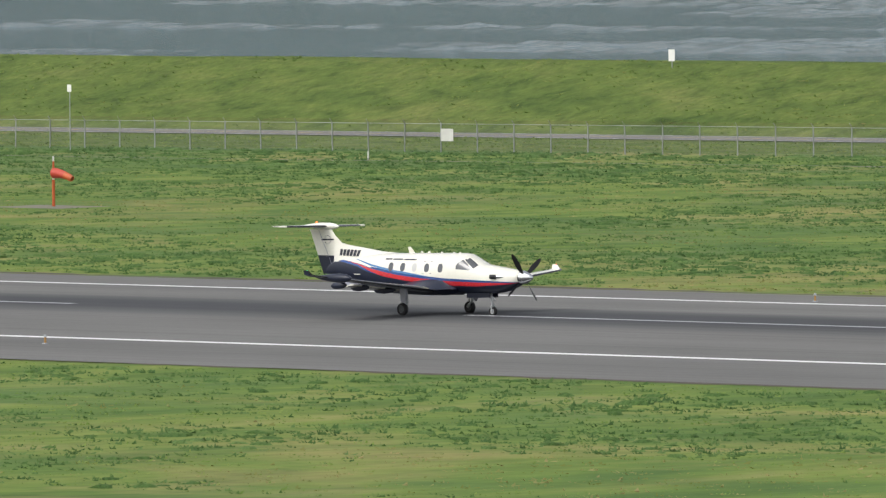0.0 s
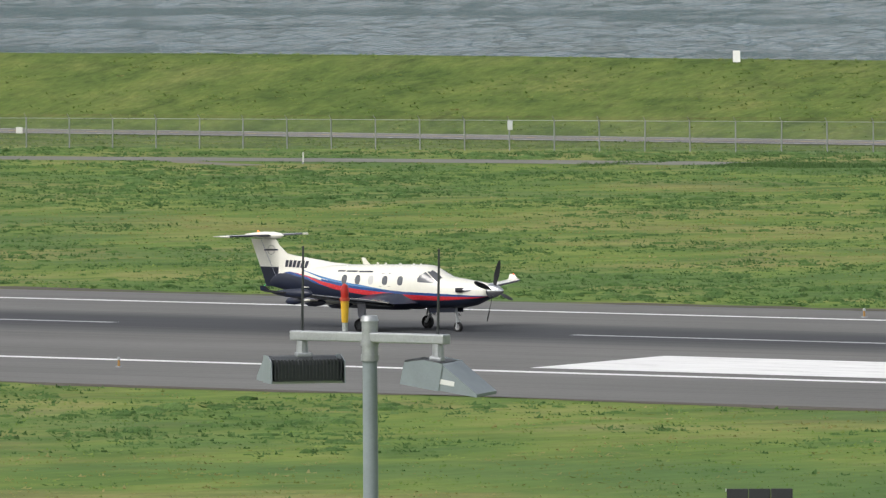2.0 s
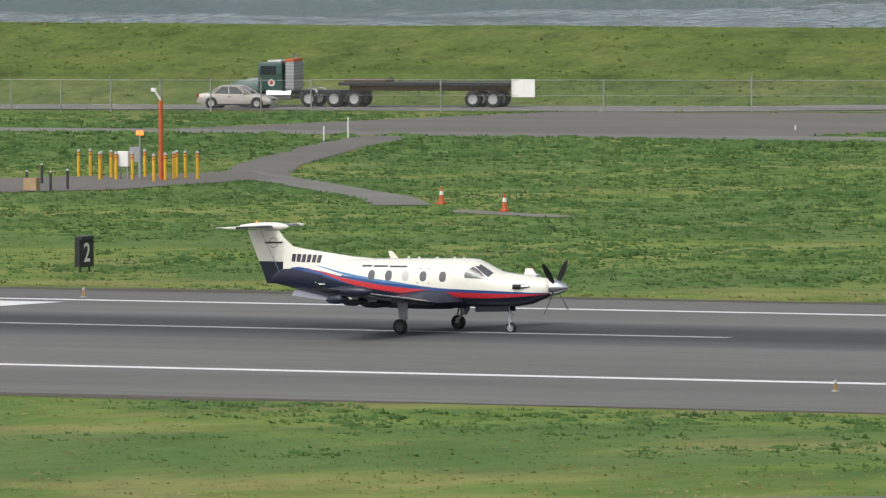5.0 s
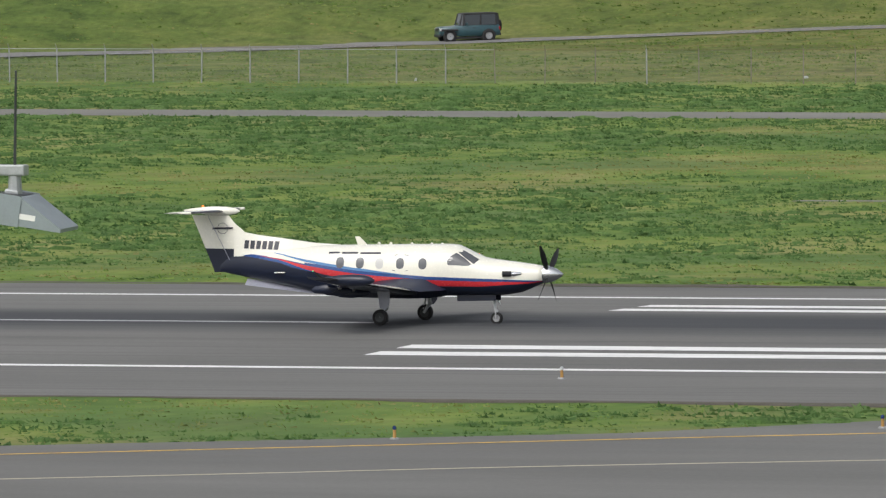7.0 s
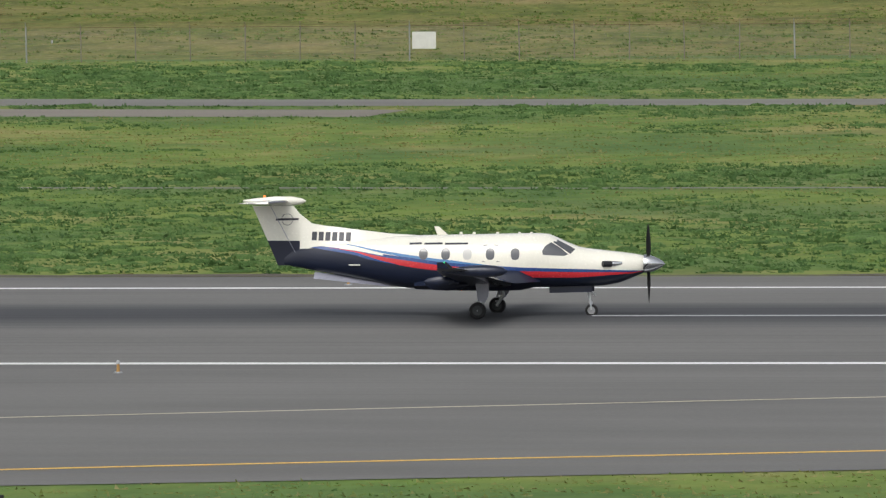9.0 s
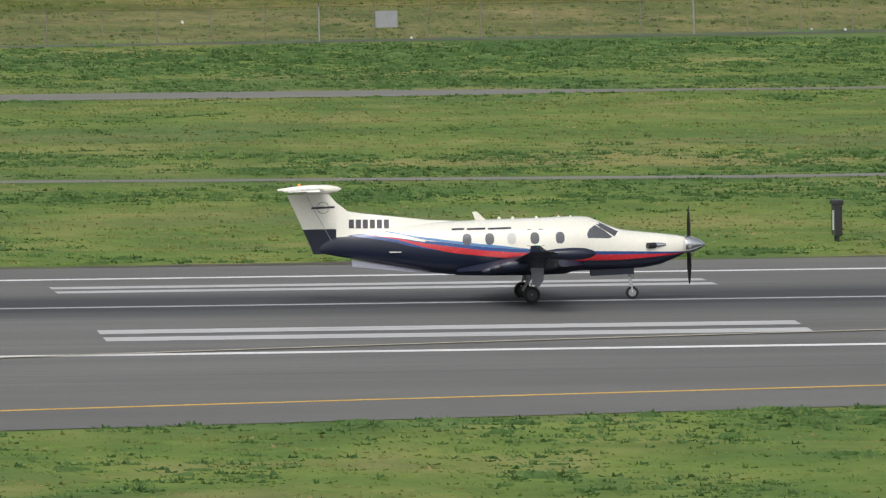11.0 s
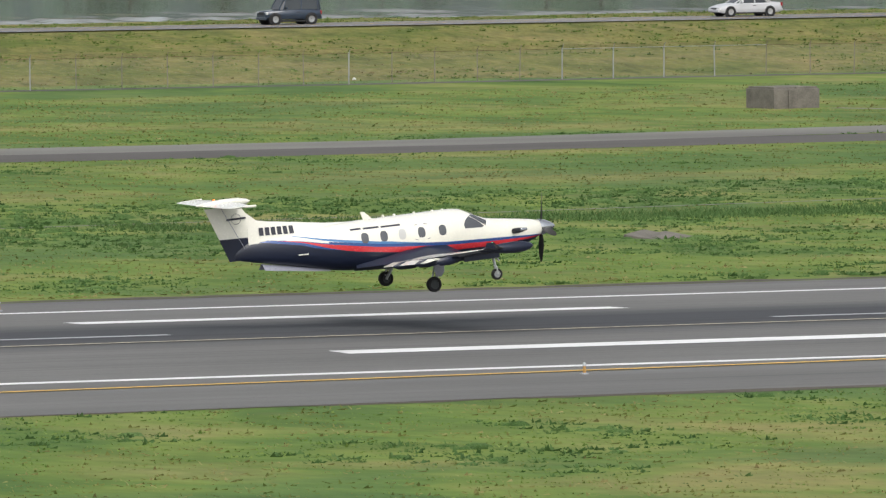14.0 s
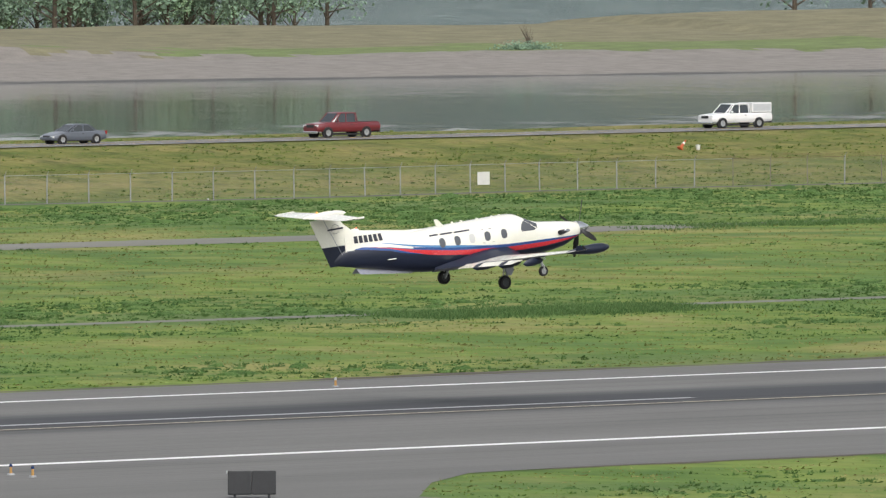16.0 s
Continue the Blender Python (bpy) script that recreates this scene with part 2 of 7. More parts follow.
def box(bm, lo, hi, bevel=0.0, m=0):
    r = bmesh.ops.create_cube(bm, size=1)
    s = [b - a for a, b in zip(lo, hi)]
    for v in r["verts"]:
        v.co = Vector((lo[i] + (v.co[i] + 0.5) * s[i] for i in range(3)))
    faces = set(f for v in r["verts"] for f in v.link_faces)
    for f in faces:
        f.material_index = m
    if bevel:
        edges = list({e for v in r["verts"] for e in v.link_edges})
        bmesh.ops.bevel(bm, geom=edges, offset=bevel, segments=2, affect="EDGES", profile=0.6)
    return bm


def bx(lo, hi, bevel=0.0):
    return box(bmesh.new(), lo, hi, bevel)


def rod(bm, a, b, r0, r1=None, n=12, cap=True):
    a, b = Vector(a), Vector(b)
    d = b - a
    r1 = r0 if r1 is None else r1
    q = d.to_track_quat("Z", "Y").to_matrix().to_4x4()
    bmesh.ops.create_cone(bm, cap_ends=cap, segments=n, radius1=r0, radius2=r1, depth=d.length, matrix=Matrix.Translation((a + b) / 2) @ q)
    return bm


def loft(rings, closed=True, caps=True, mats=None):
    """A skin over rings of points, each of the same count; mats gives the material index of each strip."""
    bm = bmesh.new()
    vs = [[bm.verts.new(p) for p in ring] for ring in rings]
    n = len(rings[0])
    for a, b in zip(vs, vs[1:]):
        for i in range(n if closed else n - 1):
            j = (i + 1) % n
            try:
                f = bm.faces.new((a[i], a[j], b[j], b[i]))
                if mats:
                    f.material_index = mats[i]
            except ValueError:
                pass
    if caps:
        for ring in (vs[0], vs[-1]):
            try:
                bm.faces.new(ring)
            except ValueError:
                pass
    bmesh.ops.remove_doubles(bm, verts=bm.verts[:], dist=1e-5)
    return bm


def plate(points, depth, axis=1, m=0):
    """A polygon in the plane square to axis, given thickness along it."""
    bm = bmesh.new()
    a = []
    for p in points:
        q = list(p)
        q.insert(axis, 0.0)
        a.append(bm.verts.new(q))
    f = bm.faces.new(a)
    r = bmesh.ops.extrude_face_region(bm, geom=[f])
    for v in r["geom"]:
        if isinstance(v, bmesh.types.BMVert):
            v.co[axis] += depth
    for f in bm.faces:
        f.material_index = m
    return bm


def table(rows):
    xs = [r[0] for r in rows]
    cols = list(zip(*rows))[1:]
    return lambda x: [float(np.interp(x, xs, c)) for c in cols]


def lettering(name, text, size, material, parent, m):
    cu = bpy.data.curves.new(name, "FONT")
    cu.body, cu.size, cu.extrude, cu.align_x, cu.align_y = text, size, 0.003, "CENTER", "CENTER"
    cu.offset = size * 0.012
    tmp = bpy.data.objects.new(name, cu)
    scene.collection.objects.link(tmp)
    me = bpy.data.meshes.new_from_object(tmp.evaluated_get(bpy.context.evaluated_depsgraph_get()))
    bpy.data.objects.remove(tmp)
    me.materials.append(material)
    ob = new(name, me)
    ob.parent, ob.matrix_basis = parent, m
    return ob


def fbm(x, y, seed):
    """Smooth value noise on arrays, 0 to 1."""
    out, amp, tot = np.zeros_like(x), 1.0, 0.0
    for o in range(4):
        xi, yi = np.floor(x).astype(np.int64), np.floor(y).astype(np.int64)
        fx, fy = x - xi, y - yi
        fx, fy = fx * fx * (3 - 2 * fx), fy * fy * (3 - 2 * fy)

        def h(a, b):
            v = (a * 374761393 + b * 668265263 + (seed + o) * 2147483647) & 0xFFFFFFFF
            v = ((v ^ (v >> 13)) * 1274126177) & 0xFFFFFFFF
            return ((v ^ (v >> 16)) & 0xFFFF) / 65535.0

        out += amp * ((h(xi, yi) * (1 - fx) + h(xi + 1, yi) * fx) * (1 - fy) + (h(xi, yi + 1) * (1 - fx) + h(xi + 1, yi + 1) * fx) * fy)
        tot += amp
        amp *= 0.5
        x, y = x * 2.03 + 11.3, y * 2.03 + 7.7
    return out / tot


# ---------------------------------------------------------------- lie of the land
YC = 390.87          # runway centre line
CROWN = 0.264
# x: fence y, road y, road z, levee toe y, crest y, crest z
LAND = table((
    (-1100, 572, 622, 0.0, 629, 645, 4.9), (-620, 584, 623, 0.0, 630, 646, 4.9), (-500, 597, 629, 0.0, 636, 652, 4.8),
    (-430, 614, 629, 0.0, 636, 654, 4.7), (-370, 627, 635, 0.0, 642, 662, 4.5), (-320, 637, 645, 0.0, 652, 676, 4.2),
    (-265, 645, 678, 0.15, 685, 698, 3.4), (-234, 642.5, 697, 0.6, 703, 712, 3.0), (-207, 640.5, 700, 1.5, 706, 714, 2.95),
    (-171, 641.5, 701, 2.4, 707, 714, 2.9), (-145, 646, 700, 2.9, 706, 712, 2.9), (0, 653, 700, 2.9, 706, 712, 2.9),
    (42, 656.5, 700, 2.9, 706, 712, 2.9), (105, 668, 700, 2.9, 706, 712, 2.9), (145, 672, 700, 2.9, 706, 712, 2.9), (208, 671.5, 700, 2.9, 706, 712, 2.9), (311, 669, 700, 2.9, 706, 712, 2.9), (340, 671, 700, 2.9, 706, 712, 2.9), (430, 664, 700, 2.9, 706, 712, 2.9), (466, 659, 700, 2.9, 706, 712, 2.9), (490, 660.5, 700, 2.9, 706, 712, 2.9),
    (520, 657, 700, 2.9, 706, 712, 2.9), (1100, 640, 700, 2.9, 706, 712, 2.9)))


def ground_z(x, y):
    fence, ry, rz, toe, cy, cz = LAND(x)
    foot = min(fence + 4.0, ry - 8.0)
    if y <= foot:
        z = 0.0
    elif y <= ry - 5.0:
        s = (y - foot) / max(0.1, ry - 5.0 - foot)
        z = rz * s
    elif y <= ry + 5.0:
        z = rz
    elif y <= cy:
        s = (y - ry - 5.0) / max(0.1, cy - ry - 5.0)
        z = rz + (cz - rz) * s
    elif y <= cy + 5:
        z = cz
    else:
        z = cz - (y - cy - 5) * 0.42
    if y < foot and 352 < y < 421.5:
        z -= 0.05
    elif y < foot:
        z += 0.0
    elif y > ry + 5 or y < ry - 5:
        z += 0.12 * noise.noise((x * 0.06, y * 0.2, 3.0))
    return z


def land_sheet():
    xs = [-3000, -2000, -1400] + list(range(-1100, 1101, 10)) + [1400, 2000, 3000]
    ys = [-2500, -900, -200, 100, 200, 260, 300, 340, 346, 352, 352.4, 390, 420.9, 421.4, 428] + list(range(436, 580, 8)) + list(np.arange(580, 746, 2.0))
    bm = bmesh.new()
    vs = [[bm.verts.new((x, y, ground_z(x, y))) for x in xs] for y in ys]
    for j in range(len(ys) - 1):
        for i in range(len(xs) - 1):
            f = bm.faces.new((vs[j][i], vs[j][i + 1], vs[j + 1][i + 1], vs[j + 1][i]))
            f.smooth = True
            xm = (xs[i] + xs[i + 1]) / 2
            fence, ry, rz, toe, cy, cz = LAND(xm)
            f.material_index = 1 if ys[j] >= min(fence + 3, ry - 8) else 0
    ob = part("ground", bm, [M["grass"], M["levee"]])
    tagged(ob, "green airfield grass rising to a grassy river levee", "ground", kind="structure")


def strip(name, path, width, material, z=None, label="", category="", follow=True, lift=0.02):
    """A paved strip along a path of (x, y), laid on the ground."""
    bm = bmesh.new()
    rows = []
    for i, (x, y) in enumerate(path):
        a, b = path[max(0, i - 1)], path[min(len(path) - 1, i + 1)]
        d = Vector((b[0] - a[0], b[1] - a[1])).normalized()
        nrm = Vector((-d.y, d.x))
        w = (width(x) if callable(width) else width) / 2
        row = []
        for s in (-1, 1):
            px, py = x + nrm.x * w * s, y + nrm.y * w * s
            row.append(bm.verts.new((px, py, (ground_z(px, py) if follow else 0.0) + lift)))
        rows.append(row)
    for a, b in zip(rows, rows[1:]):
        bm.faces.new((a[0], b[0], b[1], a[1]))
    ob = part(name, bm, material)
    if label:
        tagged(ob, label, category, kind="structure")
    return ob


def area(name, outline, material, label, category, lift=0.02):
    bm = bmesh.new()
    f = bm.faces.new([bm.verts.new((x, y, lift)) for x, y in outline])
    f.normal_update()
    bmesh.ops.triangulate(bm, faces=[f], ngon_method="EAR_CLIP")
    for t in bm.faces:
        t.normal_update()
        if t.normal.z < 0:
            t.normal_flip()
    return tagged(part(name, bm, material), label, category, kind="structure")


def crown_z(y):
    return CROWN * max(0.0, 1 - abs(y - YC) / 22.3)


def runway():
    ys = [352.6, 360, 368.6, YC - 16, YC - 11, YC - 5, YC, YC + 5, YC + 11, YC + 16, 413.1, 420.8]
    xs = [-3000, -1000, 1000, 3000]
    bm = bmesh.new()
    vs = [[bm.verts.new((x, y, crown_z(y))) for x in xs] for y in ys]
    for j in range(len(ys) - 1):
        for i in range(len(xs) - 1):
            bm.faces.new((vs[j][i], vs[j][i + 1], vs[j + 1][i + 1], vs[j + 1][i]))
    ob = tagged(part("runway", bm, M["runway"]), "dark grey asphalt runway with black rubber marks", "runway", kind="structure")

    def mark(name, x0, x1, y0, y1, material, label):
        b = bmesh.new()
        n = max(1, int(abs(y1 - y0)))
        cuts = [y0 + (y1 - y0) * k / n for k in range(n + 1)]
        prev = None
        for y in cuts:
            cur = [b.verts.new((x, y, crown_z(y) + 0.012)) for x in (x0, x1)]
            if prev:
                b.faces.new((prev[0], prev[1], cur[1], cur[0]))
            prev = cur
        return part(name, b, material, ob, label)

    for s in (-1, 1):
        mark("edge_stripe", -3000, 3000, YC + s * 22.25 - 0.45, YC + s * 22.25 + 0.45, M["white_line"], "solid white runway edge stripe")
    x = -355.8 - 61.63 * 9
    while x < 900:
        mark("centre_stripe", x, x + 36.9, YC - 0.32, YC + 0.32, M["centre"], "worn white centre line dash")
        x += 61.63
    X20 = 23.07
    for s in (-1, 1):
        a, b = sorted((YC + s * 10.97, YC + s * 19.97))
        mark("aiming_bar", -281.3, -281.3 + 45.6, a, b, M["white_line"], "broad white aiming point bar")
        for x0, n in ((X20 - 152.4, 2), (X20, 2), (X20 + 152.4, 1), (X20 + 304.8, 1), (X20 - 457.2, 3)):
            for k in range(n):
                lo, hi = sorted((YC + s * (10.97 + 3.35 * k), YC + s * (10.97 + 3.35 * k + 1.83)))
                mark("touchdown_bar", x0, x0 + 22.86, lo, hi, M["worn_bar"] if x0 == X20 else M["white_line"], "white touchdown zone bar")
    return ob


def soil_edge(y, way, label):
    """A ragged strip of bare soil where the asphalt meets the grass."""
    bm, prev = bmesh.new(), None
    for k in range(1101):
        x = -560 + k
        w = 1.3 + 1.5 * noise.noise((x * 0.07, y, 0.0)) + 0.8 * noise.noise((x * 0.4, y, 2.0))
        cur = [bm.verts.new((x, y, 0.012)), bm.verts.new((x, y + way * max(0.25, w), 0.012))]
        if prev:
            bm.faces.new((prev[0], cur[0], cur[1], prev[1]) if way > 0 else (prev[1], cur[1], cur[0], prev[0]))
        prev = cur
    tagged(part("soil_edge", bm, M["soil"]), label, "soil", kind="structure")


M["soil"] = varied("bare_soil", (0.095, 0.082, 0.06), 0.95, 0, 1.5, 0.45, 0.5)
soil_edge(352.55, -1, "ragged dark soil edge on the near side of the runway")
soil_edge(420.85, 1, "ragged dark soil edge on the far side of the runway")
M["worn_bar"] = worn_paint("worn_white_paint", (0.5, 0.5, 0.5))
M["centre"] = worn_paint("worn_centre_paint", (0.42, 0.43, 0.44))
land_sheet()
rw = runway()


# ---------------------------------------------------------------- the aeroplane
def gloss(name, color, rough=0.25):
    m = varied(name, color, rough, 0, 1.5, 0.06)
    b = m.node_tree.nodes["Principled BSDF"]
    b.inputs["Coat Weight"].default_value = 0.5
    b.inputs["Coat Roughness"].default_value = 0.08
    return m


M["p_white"] = gloss("aircraft_white", (0.8, 0.785, 0.69))
M["p_navy"] = varied("aircraft_navy", (0.009, 0.014, 0.034), 0.34, 0, 1.5, 0.1)
M["p_red"] = gloss("aircraft_red", (0.55, 0.03, 0.04))
M["p_blue"] = gloss("aircraft_blue", (0.025, 0.07, 0.24))
M["p_sky"] = gloss("aircraft_light_blue", (0.07, 0.21, 0.44))
M["boot"] = mat("rubber_deice_boot", (0.016, 0.016, 0.018), 0.16, 0, 0.9)
M["p_grey"] = gloss("aircraft_slate", (0.3, 0.31, 0.37), 0.3)
M["decal"] = mat("dark_decal", (0.02, 0.022, 0.035), 0.4)
M["prop"] = mat("propeller_black", (0.012, 0.012, 0.013), 0.4)
# glass colour lifted to grey to stand in for reflected light
M["win_plane"] = mat("cabin_glass", (0.085, 0.09, 0.1), 0.08, 0, 0.7)
M["win_blind"] = mat("cabin_window_blind", (0.5, 0.5, 0.48), 0.3)

# station: half width, bottom, top
HULL = table((
    (-6.95, 0.03, 1.74, 2.0), (-6.7, 0.09, 1.68, 2.2), (-6.33, 0.17, 1.61, 2.38), (-5.57, 0.33, 1.47, 2.5), (-4.8, 0.47, 1.33, 2.58),
    (-4.05, 0.62, 1.18, 2.65), (-3.3, 0.77, 1.03, 2.7), (-2.53, 0.87, 0.93, 2.73), (-1.58, 0.91, 0.91, 2.75), (-0.6, 0.915, 0.92, 2.77),
    (0.3, 0.915, 0.94, 2.79), (1.27, 0.91, 0.97, 2.81), (1.8, 0.885, 0.98, 2.815), (2.1, 0.865, 0.985, 2.79), (2.41, 0.835, 0.99, 2.66), (2.75, 0.8, 1.0, 2.5),
    (3.1, 0.755, 1.01, 2.365), (3.4, 0.715, 1.02, 2.31), (3.9, 0.65, 1.04, 2.255), (4.5, 0.565, 1.14, 2.19), (5.05, 0.46, 1.36, 2.12), (5.3, 0.4, 1.47, 2.07), (5.36, 0.33, 1.53, 2.02)))
STRIPE = table((
    (-7.4, 2.6, 2.6, 2.6), (-6.4, 2.5, 2.49, 2.48), (-6.0, 2.42, 2.41, 2.4), (-5.4, 2.34, 2.328, 2.316), (-4.43, 2.26, 2.215, 2.165), (-3.48, 2.12, 2.02, 1.88), (-2.53, 2.01, 1.89, 1.68),
    (-1.58, 1.88, 1.76, 1.57), (-0.63, 1.8, 1.68, 1.47), (1.27, 1.68, 1.56, 1.34), (3.18, 1.63, 1.52, 1.34), (4.13, 1.6, 1.52, 1.41), (5.0, 1.575, 1.52, 1.47), (5.4, 1.57, 1.56, 1.55)))


def hull_y(x, z):
    w, b, t = HULL(x)
    c, h = (b + t) / 2 - 0.05, (t - b) / 2
    p = 2.35
    u = (z - c) / (t - c) if z > c else (z - c) / (c - b)
    return w * max(0.0, 1 - abs(u) ** p) ** (1 / p)


def hull():
    xs = sorted(set([-6.95, -6.85, -6.7, -6.5, -6.33] + [round(-6.0 + 0.3 * k, 2) for k in range(26)] + [1.8, 1.95, 2.1, 2.25, 2.41, 2.6, 2.75, 2.95, 3.1, 3.25, 3.4, 5.05, 5.2, 5.3, 5.36, 4.8, 4.5, 4.2, 3.9]))
    rings, strips = [], None
    for x in xs:
        w, b, t = HULL(x)
        z1, z2, z3 = (min(max(z, b + 0.02), t - 0.02) for z in STRIPE(x))
        zs = [b + (z3 - b) * (1 - math.cos(math.pi / 2 * k / 9)) for k in range(10)]
        zs += [z3 + (z2 - z3) * k / 2 for k in (1, 2)] + [z2 + (z1 - z2) * k / 2 for k in (1, 2)]
        zs += [z1 + (t - z1) * math.sin(math.pi / 2 * k / 14) for k in range(1, 15)]
        strips = [0] * 9 + [1] * 2 + [2] * 2 + [3] * 14
        right = [(x, -hull_y(x, z), z) for z in zs]
        left = [(x, hull_y(x, z), z) for z in zs[-2:0:-1]]
        rings.append(right + left)
        n = len(zs)
    mats = strips + strips[::-1]
    return loft(rings, True, True, mats)


def on_skin(x, z, out=0.006, side=-1):
    e = 0.02
    dx = (hull_y(x + e, z) - hull_y(x - e, z)) / (2 * e)
    dz = (hull_y(x, z + e) - hull_y(x, z - e)) / (2 * e)
    nv = Vector((-dx, 1, -dz)).normalized()
    p = Vector((x, hull_y(x, z), z)) + nv * out
    return Vector((p.x, side * p.y, p.z))


def skin_patch(outline, side, out=0.007, grid=None):
    """A panel that lies on the hull's skin, from an outline of (x, z)."""
    bm = bmesh.new()
    cx, cz = (sum(v) / len(outline) for v in zip(*outline))
    rings = []
    for s in (1.0, 0.66, 0.33):
        rings.append([bm.verts.new(on_skin(cx + (x - cx) * s, cz + (z - cz) * s, out, side)) for x, z in outline])
    n = len(outline)
    for a, b in zip(rings, rings[1:]):
        for i in range(n):
            bm.faces.new((a[i], a[(i + 1) % n], b[(i + 1) % n], b[i]))
    mid = bm.verts.new(on_skin(cx, cz, out, side))
    for i in range(n):
        bm.faces.new((rings[-1][i], rings[-1][(i + 1) % n], mid))
    rim = [bm.verts.new(on_skin(x, z, -0.01, side)) for x, z in outline]
    for i in range(n):
        bm.faces.new((rim[i], rim[(i + 1) % n], rings[0][(i + 1) % n], rings[0][i]))
    return bm


def oval(cx, cz, a, b, n=16, p=2.6):
    out = []
    for k in range(n):
        t = 2 * math.pi * k / n
        c, s = math.cos(t), math.sin(t)
        out.append((cx + a * math.copysign(abs(c) ** (2 / p), c), cz + b * math.copysign(abs(s) ** (2 / p), s)))
    return out


def dense(points, step=0.08):
    out = []
    for (a, b), (c, d) in zip(points, points[1:] + points[:1]):
        n = max(1, int(math.hypot(c - a, d - b) / step))
        out += [(a + (c - a) * k / n, b + (d - b) * k / n) for k in range(n)]
    return out


def foil(chord, thick, n=9):
    """Outline of a wing section, x back from the leading edge, upper side first."""
    up, lo = [], []
    for k in range(n + 1):
        s = (1 - math.cos(math.pi * k / n)) / 2
        t = thick * 5 * (0.2969 * math.sqrt(s) - 0.126 * s - 0.3516 * s * s + 0.2843 * s**3 - 0.1036 * s**4)
        up.append((s * chord, t * chord * 1.1))
        lo.append((s * chord, -t * chord * 0.75))
    return up + lo[-2:0:-1]


def wing_half(stations, side, n=9):
    """stations: y, leading edge x, chord, z, thickness. Strips: boot, upper skin, lower skin."""
    rings = []
    for y, le, ch, z, th in stations:
        rings.append([(le - x, side * y, z + h - x * 0.008) for x, h in foil(ch, th, n)])
    m = [0] * 2 + [1] * (n - 2) + [2] * (n - 3) + [0] * 3
    return loft(rings, True, True, m)


def wheel(bmr, bmh, c, r, w):
    """Tyre and hub about the local origin, axle along y."""
    prof = [(r * 0.62, -w / 2), (r * 0.9, -w / 2), (r, -w * 0.28), (r, w * 0.28), (r * 0.9, w / 2), (r * 0.62, w / 2)]
    n = 24
    rings = [[(math.cos(2 * math.pi * k / n) * a, b, math.sin(2 * math.pi * k / n) * a) for a, b in prof] for k in range(n + 1)]
    t = loft(rings, False, False)
    hub = [(0.02, -w * 0.36), (r * 0.12, -w * 0.38), (r * 0.3, -w * 0.32), (r * 0.56, -w * 0.4), (r * 0.63, -w * 0.3), (r * 0.63, w * 0.3), (r * 0.56, w * 0.4), (r * 0.3, w * 0.32), (r * 0.12, w * 0.38), (0.02, w * 0.36)]
    rings = [[(math.cos(2 * math.pi * k / n) * a, b, math.sin(2 * math.pi * k / n) * a) for a, b in hub] for k in range(n + 1)]
    return t, loft(rings, False, False)


def spine_y(x, z):
    """Half width of the rear fuselage together with the dorsal fin on it."""
    top = float(np.interp(x, (-6.4, -6.0, -5.57, -4.8, -4.05), (3.45, 3.13, 3.06, 2.97, 2.88)))
    w = float(np.interp(x, (-6.4, -6.0, -5.57, -4.8, -4.05), (0.07, 0.12, 0.16, 0.2, 0.24)))
    b = HULL(x)[2] - 0.14
    dorsal = float(np.interp(z, (b, b + (top - b) * 0.6, top - 0.015, top), (w * 1.5, w * 0.75, w * 0.3, 0)))
    return max(hull_y(x, z), dorsal)


